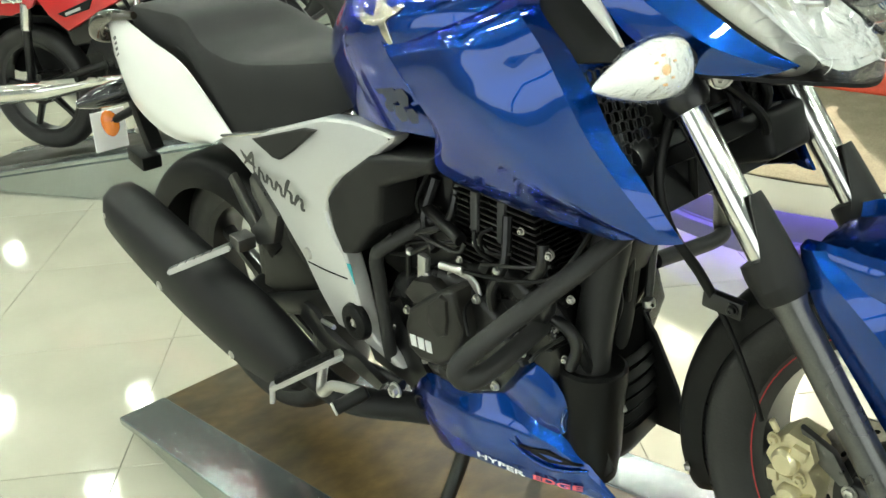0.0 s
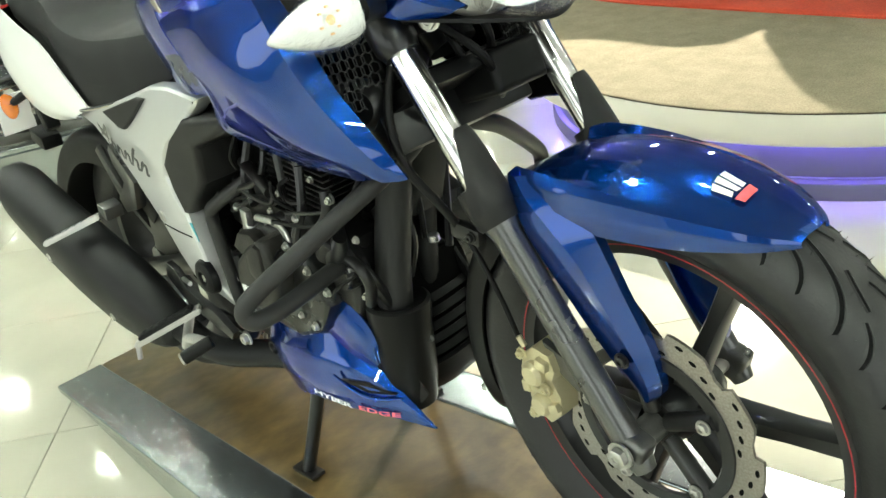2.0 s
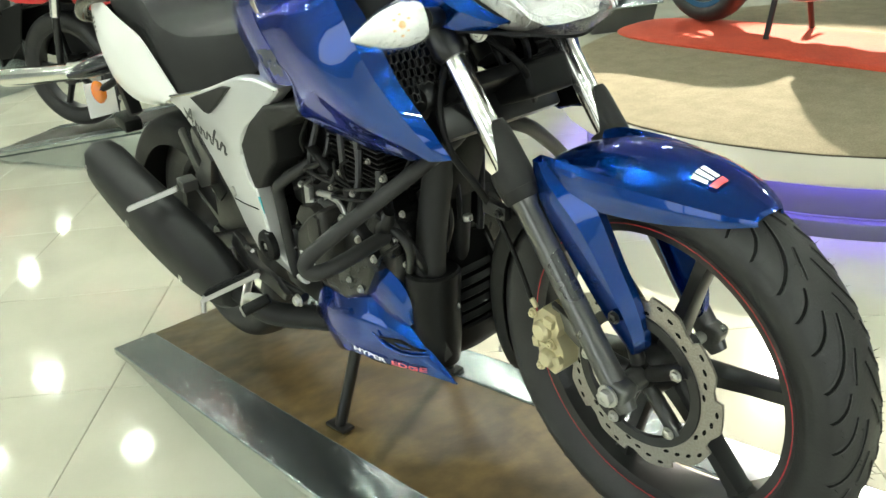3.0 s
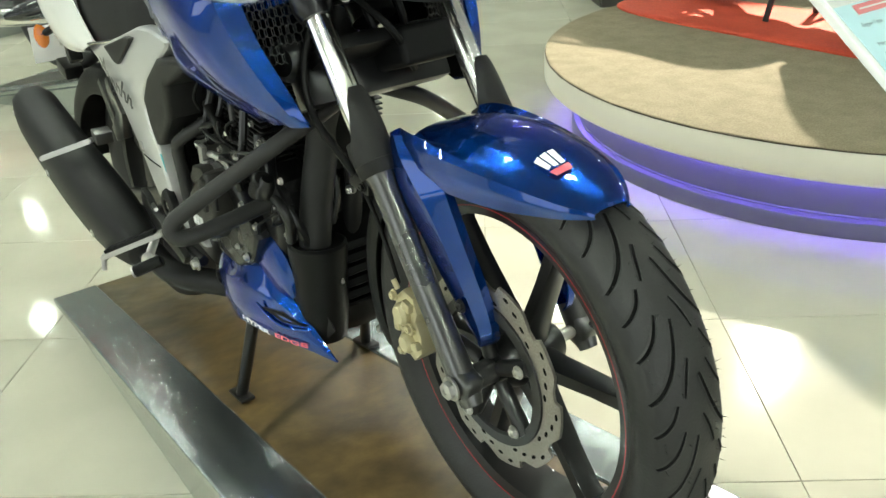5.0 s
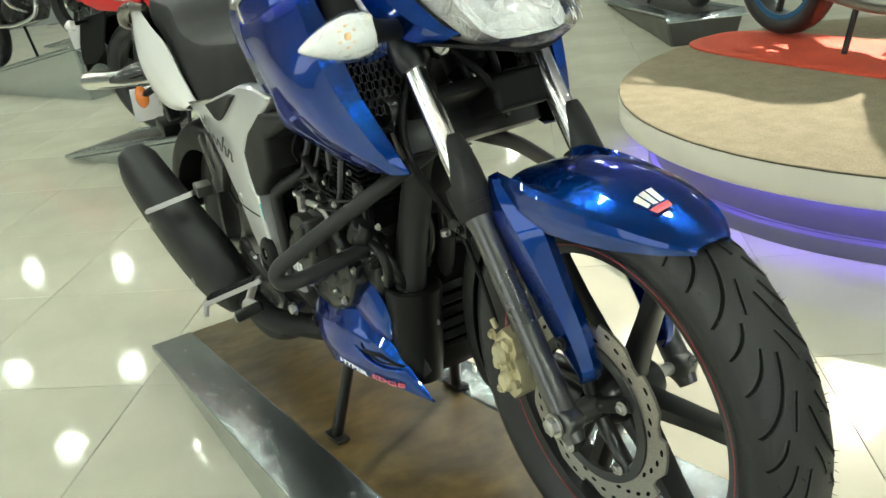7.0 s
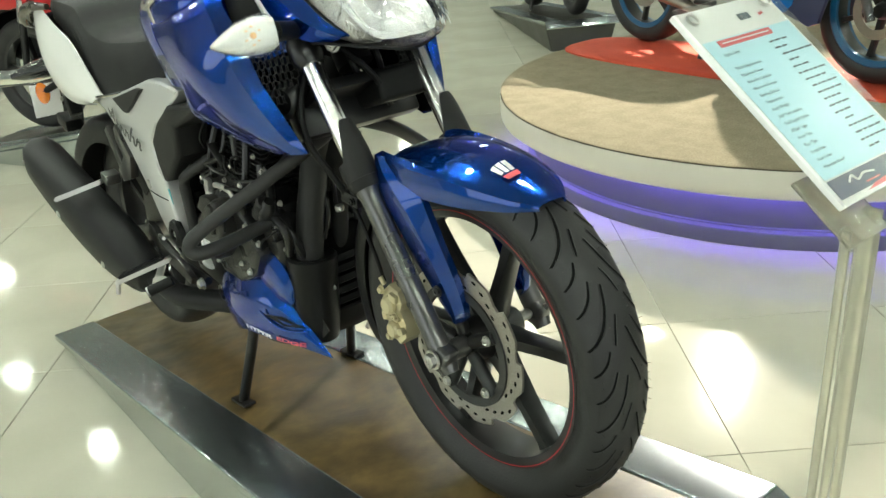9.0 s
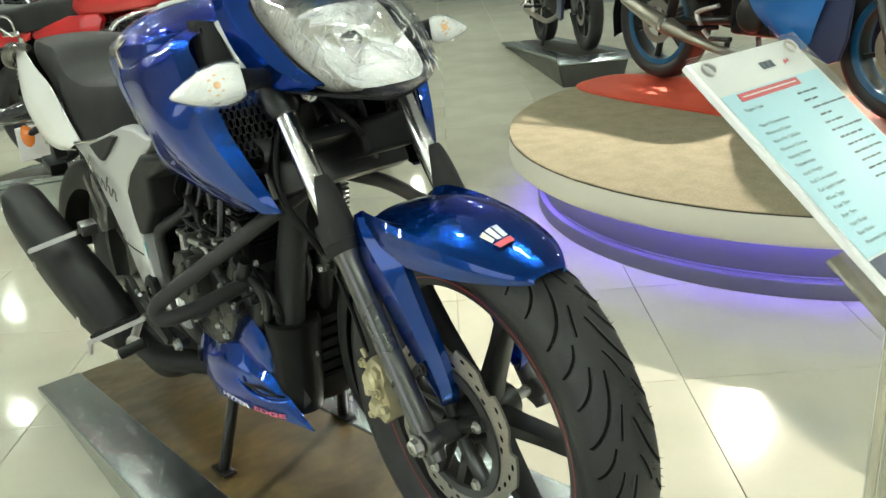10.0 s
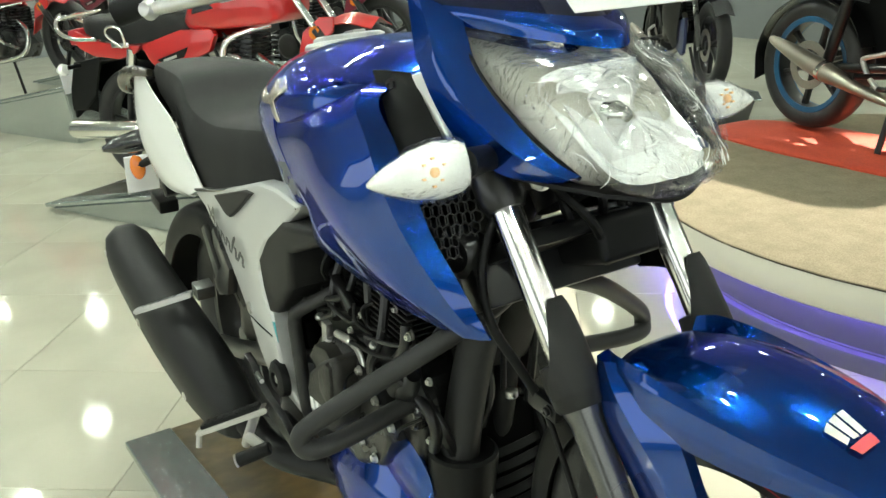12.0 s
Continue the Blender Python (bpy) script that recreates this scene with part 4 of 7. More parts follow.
# dark honeycomb graphic on the flank of the tank
M_GRAPHIC = mat("dark_blue_graphic", (0.003, 0.012, 0.045), 0.3, 0.2, 0.9, coatr=0.01)
for s in (-1, 1):
    for x, z, r in ((0.040, 0.842, 0.010), (0.062, 0.830, 0.012), (0.086, 0.822, 0.011), (0.052, 0.812, 0.010), (0.076, 0.802, 0.013), (0.102, 0.796, 0.012), (0.094, 0.776, 0.011), (0.118, 0.772, 0.010), (0.070, 0.786, 0.008)):
        b = bmesh.new()
        ring = []
        for q in range(6):
            a = math.pi / 6 + q * math.pi / 3
            xx, zz = x + 1.25 * r * math.cos(a) + 0.3 * r * math.sin(a), z + r * math.sin(a) - 0.5 * r * math.cos(a)
            ring.append(b.verts.new((xx, s * (tank_side(xx, zz) + 0.0025), zz)))
        b.faces.new(ring)
        part("graphic_hexagon", b, M_GRAPHIC, bike, "dark honeycomb decal")
b = sheet([[(0.282, -0.142, 0.914), (0.308, -0.132, 0.910), (0.332, -0.118, 0.904)], [(0.314, -0.152, 0.882), (0.342, -0.140, 0.876), (0.364, -0.124, 0.869)], [(0.342, -0.162, 0.850), (0.368, -0.146, 0.843), (0.390, -0.126, 0.838)], [(0.366, -0.166, 0.818), (0.392, -0.142, 0.813), (0.412, -0.122, 0.810)]], 5, 4, 0.003)
both("shroud_lining", sheet([[(0.300, -0.180, 0.82), (0.20, -0.196, 0.80), (0.10, -0.180, 0.78)], [(0.345, -0.190, 0.765), (0.27, -0.192, 0.735), (0.18, -0.172, 0.70)], [(0.385, -0.172, 0.710), (0.33, -0.176, 0.688), (0.27, -0.158, 0.668)], [(0.448, -0.142, 0.632), (0.43, -0.140, 0.628), (0.40, -0.136, 0.626)]], 4, 4, 0.003, linear_v=True), M_LINING, bike, "black inner lining of the shroud")
both("inner_panel", b, M_BLACKP, bike, "black plastic inner shroud panel")
part("panel_screw", bolt((0.318, -0.140, 0.893), (0.3, -0.9, 0.3), 0.007, 0.003), M_BLKP, bike, "black panel screw")
# honeycomb grille beside the fork
b = bmesh.new()
for i in range(8):
    for j in range(9):
        u, v = 0.014 * (i + 0.5 * (j % 2)), 0.0122 * j
        o = V((0.382 + u * 0.30 - v * 0.12, -0.170 + u * 0.62, 0.705 + v * 0.98))
        ax, az = V((0.42, 0.9, 0)).normalized(), V((-0.1, 0, 1)).normalized()
        ring = [[o + (ax * math.cos(t) + az * math.sin(t)) * r + V((-0.9, 0.42, 0)) * dd for t in [math.pi / 6 + k * math.pi / 3 for k in range(6)]] for r, dd in ((0.0082, 0), (0.0066, 0), (0.0066, 0.004))]
        skin(b, ring, True, False)
other = mirrored(b)
part("grille", b, M_GREYP, bike, "honeycomb plastic grille", 20, False)
part("grille", other, M_GREYP, bike, "honeycomb plastic grille", 20, False)

# seat
SEAT = ((-0.135, 0.848, 0.085, 0.775), (-0.19, 0.855, 0.122, 0.758), (-0.30, 0.862, 0.146, 0.746), (-0.42, 0.876, 0.152, 0.744), (-0.52, 0.914, 0.148, 0.756), (-0.60, 0.968, 0.126, 0.825), (-0.72, 0.994, 0.104, 0.900), (-0.84, 1.010, 0.082, 0.950), (-0.92, 1.012, 0.056, 0.990))
rings = []
for x, zt, hw, zb in cat(SEAT, 5):
    k = min(1, (zt - zb) / 0.09)
    half = [(0, zt), (hw * 0.3, zt - 0.0004), (hw * 0.6, zt - 0.003 * k), (hw * 0.80, zt - 0.008 * k), (hw * 0.87, zt - 0.013 * k), (hw * 0.905, zt - 0.021 * k), (hw * 0.96, zt - 0.05 * k), (hw, zb + (zt - zb) * 0.28), (hw * 0.985, zb)]
    rings.append([(x, -y, z) for y, z in half] + [(x, y, z) for y, z in half[::-1][:-1]])
part("seat", skin(bmesh.new(), rings), M_SEAT, bike, "black stepped vinyl seat", 26)
part("seat_trim", tube([(-0.16, -0.128, 0.760), (-0.30, -0.155, 0.746), (-0.45, -0.163, 0.742), (-0.53, -0.163, 0.744)], 0.004, 8), M_CHROME, bike, "thin bright trim under the seat")

# tail panels
M_RAIL = mat("brown_grey_rail", (0.035, 0.030, 0.020), 0.25, 0, 0.6, rvar=0.1)
def tail():
    up = [(-0.448, -0.160, 0.744), (-0.500, -0.162, 0.818), (-0.575, -0.152, 0.880), (-0.695, -0.136, 0.930), (-0.81, -0.114, 0.974), (-0.890, -0.092, 0.998)]
    lo = [(-0.530, -0.160, 0.722), (-0.65, -0.165, 0.731), (-0.76, -0.158, 0.764), (-0.86, -0.143, 0.822), (-0.918, -0.120, 0.892), (-0.948, -0.096, 0.970)]
    rows = []
    for a, c in zip(up, lo):
        a, c = V(a), V(c)
        m = (a + c) / 2
        rows.append([a, a.lerp(c, 0.3) + V((0, -0.008, 0)), m + V((0, -0.010, 0)), a.lerp(c, 0.75) + V((0, -0.006, 0)), c + V((0, 0.012, 0))])
    return sheet(rows, 5, 4, 0.003)
both("tail_panel", tail(), M_WHITE, bike, "glossy white tail panel", 45)
b = bmesh.new()
for k, (dz, w) in enumerate(((0.0, 0.004), (0.012, 0.006), (0.025, 0.005), (0.036, 0.007))):
    o = V((-0.853 - 0.10 * dz, -0.1385 + 0.35 * dz * 0.4, 0.912 + dz * 0.9))
    b.faces.new([b.verts.new(o + V(q)) for q in ((0, 0, 0), (0.012, 0.0006, 0.004), (0.010, 0.001, 0.004 + w), (-0.002, 0.0008, w))])
part("tail_badge", b, M_DECALK, bike, "small dark and red badge")
both("seat_border", sheet([[(x, -y, z), (x - 0.012, -y - 0.012, z - 0.006), (x - 0.024, -y - 0.012, z - 0.018)] for x, y, z in ((-0.50, 0.152, 0.826), (-0.575, 0.140, 0.892), (-0.695, 0.122, 0.944), (-0.81, 0.102, 0.988), (-0.90, 0.078, 1.008))], 5, 3, 0.004), M_BLACKP, bike, "black edge strip between seat and tail")
part("tail_bridge", sheet([[(-0.905, -0.10, 0.972), (-0.925, 0, 0.987), (-0.905, 0.10, 0.972)], [(-0.945, -0.09, 0.952), (-0.975, 0, 0.967), (-0.945, 0.09, 0.952)], [(-0.925, -0.08, 0.88), (-0.955, 0, 0.89), (-0.925, 0.08, 0.88)]], 4, 5, 0.004), M_BLACKP, bike, "black tail end")
both("grab_rail", tube([(-0.80, -0.105, 0.985), (-0.87, -0.120, 0.996), (-0.935, -0.118, 0.990), (-0.985, -0.105, 0.968), (-0.995, -0.06, 0.955)], [0.008, 0.013, 0.017, 0.017, 0.014], 12), M_RAIL, bike, "short brown-grey grab rail wrapped in film")
b = bmesh.new()
box((-1.02, -0.105, 0.765), (0.035, 0.035, 0.16), 0.006, Matrix.Rotation(radians(-14), 3, "Y"), bm=b)
box((-1.06, -0.115, 0.672), (0.085, 0.05, 0.035), 0.006, Matrix.Rotation(radians(20), 3, "Y"), bm=b)
part("plate_bracket", b, M_BLACKP, bike, "black plastic number plate bracket")
part("rear_mudflap", sheet([[(-0.93, -0.06, 0.83), (-0.94, 0, 0.84), (-0.93, 0.06, 0.83)], [(-1.06, -0.07, 0.80), (-1.08, 0, 0.81), (-1.06, 0.07, 0.80)], [(-1.17, -0.06, 0.72), (-1.19, 0, 0.72), (-1.17, 0.06, 0.72)]], 4, 4, 0.005), M_BLACKP, bike, "black rear mudguard")
part("tail_fairing_wing", tube([(-0.99, -0.09, 0.840), (-1.005, -0.15, 0.836), (-1.018, -0.205, 0.830), (-1.028, -0.243, 0.826)], [0.026, 0.028, 0.021, 0.007], 14), M_BLKP, bike, "glossy black tail wing wrapped in film")
part("bracket_screw", bolt((-1.03, -0.124, 0.74), (0, -1, 0.1), 0.006, 0.005), M_STEEL, bike, "bright screw")
part("registration_card", box((-1.205, -0.128, 0.742), (0.004, 0.085, 0.105), 0.001, Matrix.Rotation(radians(20), 3, "Y")), M_PAPER, bike, "blank white plate")
for s in (-1, 1):
    lens_b = lathe([(0, -0.010), (0.012, -0.009), (0.022, -0.004), (0.024, 0.003), (0.017, 0.010), (0, 0.012)], (0, 0, 0), (0.55, 0.83 * s, 0), 28)
    bmesh.ops.transform(lens_b, matrix=Matrix.Translation((-1.105, 0.155 * s, 0.765)) @ Matrix.Rotation(radians(10), 4, "Y") @ Matrix.Diagonal((1, 1, 1.35, 1)), verts=lens_b.verts)
    sg = part("rear_indicator", lens_b, M_ORANGE, bike, "amber rear indicator")
    part("indicator_stalk", tube([(-1.0, 0.09 * s, 0.80), (-1.05, 0.12 * s, 0.785), (-1.095, 0.15 * s, 0.770)], [0.012, 0.011, 0.010], 10), M_BLACKP, sg)

# silver side frames
sil = [(-0.548, 0.736), (-0.42, 0.742), (-0.30, 0.750), (-0.15, 0.766), (-0.07, 0.760), (0.030, 0.738), (0.020, 0.728), (-0.055, 0.695), (-0.125, 0.670), (-0.158, 0.650), (-0.180, 0.615), (-0.172, 0.575), (-0.150, 0.545), (-0.140, 0.50), (-0.142, 0.43), (-0.130, 0.395), (-0.105, 0.36), (-0.100, 0.342), (-0.118, 0.343), (-0.165, 0.375), (-0.200, 0.395), (-0.235, 0.405), (-0.262, 0.46), (-0.29, 0.525), (-0.34, 0.60), (-0.40, 0.665), (-0.46, 0.705)]
def sily(x, z):
    return 0.016 * max(0, (z - 0.68) / 0.1) - 0.006 * math.exp(-((x + 0.25 + (z - 0.6) * 0.9) / 0.05) ** 2) + 0.03 * max(0, (0.42 - z) / 0.1)
both("side_frame", plate(sil, -0.176, -0.140, 0.010, 3, yfun=sily), M_SILVER, bike, "silver painted side frame panel", 30)
both("frame_inset", plate([(-0.375, 0.735), (-0.20, 0.752), (-0.165, 0.748), (-0.245, 0.714), (-0.290, 0.700), (-0.31, 0.703)], -0.172, -0.160, 0.002, 1, yfun=lambda x, z: 0.010 * max(0, (z - 0.70) / 0.1) - 0.006), M_GREYP, bike, "dark triangular inset")
# flowing badge as plain slanted strokes
b = bmesh.new()
P0, P1 = V((-0.420, 0, 0.690)), V((-0.226, 0, 0.612))
dx = P1 - P0
up_ = V((0.40, 0, 0.92)) * 0.030


def stroke(pts, w0, w1):
    """A ribbon of varying width lying on the silver panel."""
    C = cat(pts, 6)
    L, R_ = [], []
    for i, q in enumerate(C):
        p = P0 + dx * q[0] + up_ * q[1]
        a_, c_ = C[max(i - 1, 0)], C[min(i + 1, len(C) - 1)]
        d = (dx * (c_[0] - a_[0]) + up_ * (c_[1] - a_[1])).normalized()
        nn = V((-d.z, 0, d.x)) * (w0 + (w1 - w0) * math.sin(math.pi * i / (len(C) - 1)))
        for lst, o in ((L, p + nn), (R_, p - nn)):
            lst.append(b.verts.new((o.x, -0.1800 + sily(o.x, o.z), o.z)))
    for i in range(len(C) - 1):
        b.faces.new((L[i], L[i + 1], R_[i + 1], R_[i]))


stroke([(0.02, 0.1), (0.10, 0.7), (0.17, 1.15), (0.19, 0.6), (0.21, 0.05)], 0.0022, 0.0056)
stroke([(-0.06, 0.75), (0.05, 0.55), (0.24, 0.5)], 0.0014, 0.0046)
for k in range(5):
    u = 0.27 + 0.14 * k
    h_ = 1.25 if k == 3 else 0.7
    stroke([(u, 0.0 if k else -0.6), (u + 0.03, h_ * 0.8), (u + 0.055, h_)], 0.0022, 0.0048)
    stroke([(u + 0.04, 0.62), (u + 0.09, 0.5), (u + 0.10, 0.1), (u + 0.14, 0.12)], 0.0018, 0.0044)
part("script_badge", b, M_DECALK, bike, "dark flowing script badge")
both("panel_joint", tube([(x, -0.1762 + sily(x, z), z) for x, z in ((-0.274, 0.520), (-0.22, 0.512), (-0.153, 0.507))], 0.0012, 6), M_GROOVE, bike, "dark parting line")
part("frame_bolt", lathe([(0, -0.002), (0.009, -0.002), (0.011, 0), (0.012, 0.006)], (-0.268, -0.178, 0.536), (0, 1, 0), 24), M_ALU, bike, "silver frame bolt")
part("pivot_cover", lathe([(0, -0.004), (0.012, -0.004), (0.014, -0.012), (0.022, -0.013), (0.031, -0.008), (0.034, 0.0), (0.034, 0.005)], (-0.160, -0.178, 0.430), (0, 1, 0), 36), M_BLACKP, bike, "black pivot cover")
part("pivot_bolt", bolt((-0.160, -0.183, 0.430), (0, -1, 0), 0.007, 0.005), M_STEEL, bike)
part("teal_sticker", box((-0.148, -0.1775, 0.515), (0.016, 0.001, 0.035), 0), M_TEAL, bike, "small teal sticker")

# air box cover
both("airbox_cover", plate([(-0.168, 0.640), (-0.110, 0.680), (-0.030, 0.712), (0.115, 0.712), (0.108, 0.690), (0.02, 0.672), (-0.015, 0.664), (-0.038, 0.605), (-0.075, 0.585), (-0.125, 0.550), (-0.158, 0.546), (-0.170, 0.59)], -0.178, -0.10, 0.012, 3), M_GREYP, bike, "dark grey air box cover")

# engine
eng = new("engine")
eng.parent = bike
part("crankcase", plate([(-0.16, 0.44), (-0.10, 0.50), (0.02, 0.53), (0.16, 0.55), (0.225, 0.50), (0.235, 0.42), (0.20, 0.35), (0.10, 0.315), (-0.06, 0.315), (-0.15, 0.36)], -0.125, 0.125, 0.014, 3), M_ENGINE, eng, "black alloy crankcase")
part("side_case", plate([(-0.055, 0.43), (-0.03, 0.50), (0.03, 0.535), (0.10, 0.53), (0.17, 0.47), (0.185, 0.41), (0.14, 0.36), (0.06, 0.335), (-0.02, 0.35), (-0.05, 0.385)], -0.150, -0.11, 0.012, 3), M_ENGINE, eng)
cover = [(-0.016, 0.454), (0.002, 0.482), (0.05, 0.508), (0.097, 0.526), (0.112, 0.523), (0.108, 0.494), (0.111, 0.46), (0.092, 0.422), (0.052, 0.397), (0.007, 0.396), (-0.019, 0.416)]
part("clutch_cover", plate(cover, -0.186, -0.135, 0.012, 3, yfun=lambda x, z: 0.10 * max(0, x - 0.075)), M_CLUTCH, eng, "bronze-grey clutch cover")
part("cover_rib", plate([(0.050, 0.470), (0.058, 0.500), (0.088, 0.518), (0.100, 0.512), (0.094, 0.480), (0.085, 0.455), (0.070, 0.450)], -0.192, -0.170, 0.008, 2, yfun=lambda x, z: 0.10 * max(0, x - 0.075)), M_CLUTCH, eng)
part("cover_lug", plate([(-0.02, 0.50), (0.01, 0.525), (0.05, 0.525), (0.075, 0.505), (0.06, 0.49), (0.0, 0.485)], -0.172, -0.13, 0.006, 2), M_CLUTCH, eng)
b = bmesh.new()
for x0, wd in ((0.002, 0.014), (0.020, 0.014), (0.037, 0.013)):
    box((x0, -0.1867, 0.431 - 0.1 * (x0 - 0.01)), (wd * 0.95, 0.0012, 0.019), 0, Matrix.Rotation(radians(4), 3, "Y"), bm=b)
part("cover_badge", b, M_DECALW, eng, "small white badge blocks")
for x, z, y in ((0.125, 0.505, -0.152), (0.165, 0.47, -0.152), (0.19, 0.435, -0.145), (0.13, 0.372, -0.152), (-0.045, 0.46, -0.152), (0.255, 0.578, -0.128), (0.205, 0.47, -0.13)):
    part("bolt", bolt((x, y, z), (0, -1, 0), 0.0056, 0.007), M_STEEL, eng, "bright hexagon bolt")
# finned barrel, leaning forward
tilt = Matrix.Rotation(radians(14), 3, "Y")
barrel = part("barrel", box(V((0.135, 0, 0.60)), (0.115, 0.17, 0.16), 0.01, tilt), M_ENGINE, eng, "black finned barrel")
for k in range(16):
    o = V((0.135, 0, 0.60)) + tilt @ V((0, 0, -0.074 + 0.0096 * k))
    part("fin", box(o, (0.165 - 0.002 * abs(k - 8), 0.225, 0.0036), 0.0012, tilt, 1), M_ENGINE, eng)
for dx in (-0.030, 0.022):
    part("fin_damper", box(V((0.135, -0.113, 0.60)) + tilt @ V((dx, 0, 0.012)), (0.014, 0.008, 0.062), 0.003, tilt), M_DAMPER, eng, "grey rubber fin damper")
part("cylinder_head", box(V((0.165, 0, 0.70)), (0.17, 0.22, 0.07), 0.015, tilt, 3), M_ENGINE, eng)
part("clutch_arm", plate([(0.06, 0.53), (0.075, 0.548), (0.105, 0.545), (0.125, 0.525), (0.128, 0.508), (0.118, 0.51), (0.105, 0.528), (0.075, 0.535)], -0.148, -0.142, 0.002, 1), M_ALU, eng, "bright clutch release arm")
part("clutch_cable", tube([(0.06, -0.150, 0.546), (0.12, -0.150, 0.542), (0.20, -0.146, 0.54), (0.27, -0.13, 0.555), (0.33, -0.09, 0.64)], 0.0032, 8), M_BLACKP, eng)
part("cable_adjuster", rod((0.055, -0.150, 0.546), (0.105, -0.150, 0.543), 0.0062, 12, bev=0.002), M_STEEL, eng, "bright cable adjuster")
part("cable_bracket", box((0.012, -0.148, 0.535), (0.018, 0.012, 0.045), 0.003, Matrix.Rotation(radians(18), 3, "Y")), M_ALU, eng, "bright cable bracket")
for pts, r in (([(-0.10, -0.10, 0.56), (-0.02, -0.13, 0.58), (0.05, -0.12, 0.60), (0.07, -0.10, 0.66)], 0.006), ([(-0.12, -0.11, 0.53), (-0.03, -0.14, 0.55), (0.03, -0.13, 0.57)], 0.004), ([(0.18, -0.12, 0.62), (0.175, -0.135, 0.56), (0.15, -0.145, 0.52), (0.14, -0.14, 0.48)], 0.007),
               ([(0.20, -0.10, 0.55), (0.235, -0.12, 0.50), (0.26, -0.11, 0.45), (0.255, -0.09, 0.40)], 0.009), ([(-0.08, -0.09, 0.63), (-0.05, -0.12, 0.57), (-0.07, -0.12, 0.50)], 0.005), ([(0.02, -0.10, 0.66), (0.0, -0.12, 0.60), (0.03, -0.135, 0.56)], 0.008)):
    part("pipe", tube(pts, r, 8, 5), M_BLACKM, eng, "black hose")
part("starter_motor", rod((0.10, -0.06, 0.56), (0.10, 0.08, 0.56), 0.03), M_ENGINE, eng)
part("injector_body", rod((-0.04, -0.04, 0.63), (0.05, -0.04, 0.61), 0.032), M_BLACKM, eng)
part("oil_filter_boss", lathe([(0, -0.016), (0.022, -0.016), (0.026, -0.010), (0.028, 0.02)], (0.218, -0.118, 0.46), (0, 1, 0), 28), M_ENGINE, eng)
for x, z, y in ((0.215, 0.505, -0.13), (0.24, 0.47, -0.125), (0.262, 0.43, -0.10), (0.245, 0.415, -0.105)):
    part("bolt", bolt((x, y, z), (0, -1, 0), 0.0045, 0.006), M_STEEL, eng, "bright hexagon bolt")
part("solenoid", rod((0.200, -0.135, 0.49), (0.235, -0.135, 0.52), 0.016, bev=0.004), M_GREYP, eng)
part("horn", lathe([(0, -0.018), (0.02, -0.018), (0.030, -0.008), (0.032, 0), (0.028, 0.012)], (0.385, -0.115, 0.70), (-0.4, 1, 0), 32), M_BLACKM, bike, "black round horn")

# small fittings round the engine
rnd = random.Random(5)
for k in range(16):
    u, v = rnd.random(), rnd.random()
    p = V((-0.06 + 0.36 * u, -0.128 - 0.02 * rnd.random(), 0.52 + 0.12 * v - 0.10 * u))
    d = V((rnd.uniform(-1, 1), rnd.uniform(-0.3, 0.1), rnd.uniform(-0.6, 1))).normalized()
    if k % 4 == 0:
        part("hose_clamp", rod(p, p + d * 0.008, 0.0065, 14, bev=0.002), M_STEEL, eng, "bright hose clamp")
    elif k % 4 == 1:
        part("connector", box(p, (0.022, 0.014, 0.016), 0.003, d.to_track_quat("X", "Z").to_matrix()), M_GREYP, eng)
    else:
        q = p + d * rnd.uniform(0.05, 0.10)
        part("wire", tube([p, (p + q) / 2 + V((0, -0.012, rnd.uniform(-0.015, 0.015))), q], 0.0028, 7, 5), M_BLACKP, eng)
for x, z, y in ((0.02, 0.545, -0.148), (0.09, 0.555, -0.14), (0.155, 0.535, -0.14), (0.20, 0.60, -0.118), (0.095, 0.385, -0.152), (-0.03, 0.375, -0.150), (0.10, 0.48, -0.155)):
    part("bolt", bolt((x, y, z), (0, -1, 0), 0.0042, 0.006), M_STEEL, eng, "bright hexagon bolt")

# header pipe, hoses and brackets in front of the barrel
part("header_pipe", tube([(0.165, 0.0, 0.675), (0.225, 0.010, 0.672), (0.262, 0.018, 0.640), (0.268, 0.018, 0.570), (0.250, 0.008, 0.470), (0.220, 0.0, 0.380), (0.165, -0.01, 0.330)], 0.0175, 16), M_EXH, eng, "matt black exhaust header")
for pts, r in (([(0.295, -0.035, 0.700), (0.288, -0.040, 0.630), (0.268, -0.034, 0.560), (0.272, -0.030, 0.480), (0.250, -0.040, 0.420)], 0.0060), ([(0.302, 0.030, 0.690), (0.295, 0.046, 0.600), (0.280, 0.042, 0.520), (0.268, 0.030, 0.440)], 0.0065),
               ([(0.300, 0.0, 0.660), (0.286, -0.012, 0.600), (0.292, -0.016, 0.540), (0.268, -0.008, 0.470)], 0.0045)):
    part("hose", tube(pts, r, 8, 5), M_BLACKM, eng, "black hose")
part("front_mount", plate([(0.212, 0.525), (0.250, 0.545), (0.272, 0.520), (0.262, 0.470), (0.240, 0.440), (0.218, 0.450)], -0.050, -0.042, 0.002, 1), M_BLACKM, eng, "black front engine mount")
part("front_mount", plate([(0.212, 0.525), (0.250, 0.545), (0.272, 0.520), (0.262, 0.470), (0.240, 0.440), (0.218, 0.450)], 0.042, 0.050, 0.002, 1), M_BLACKM, eng, "black front engine mount")
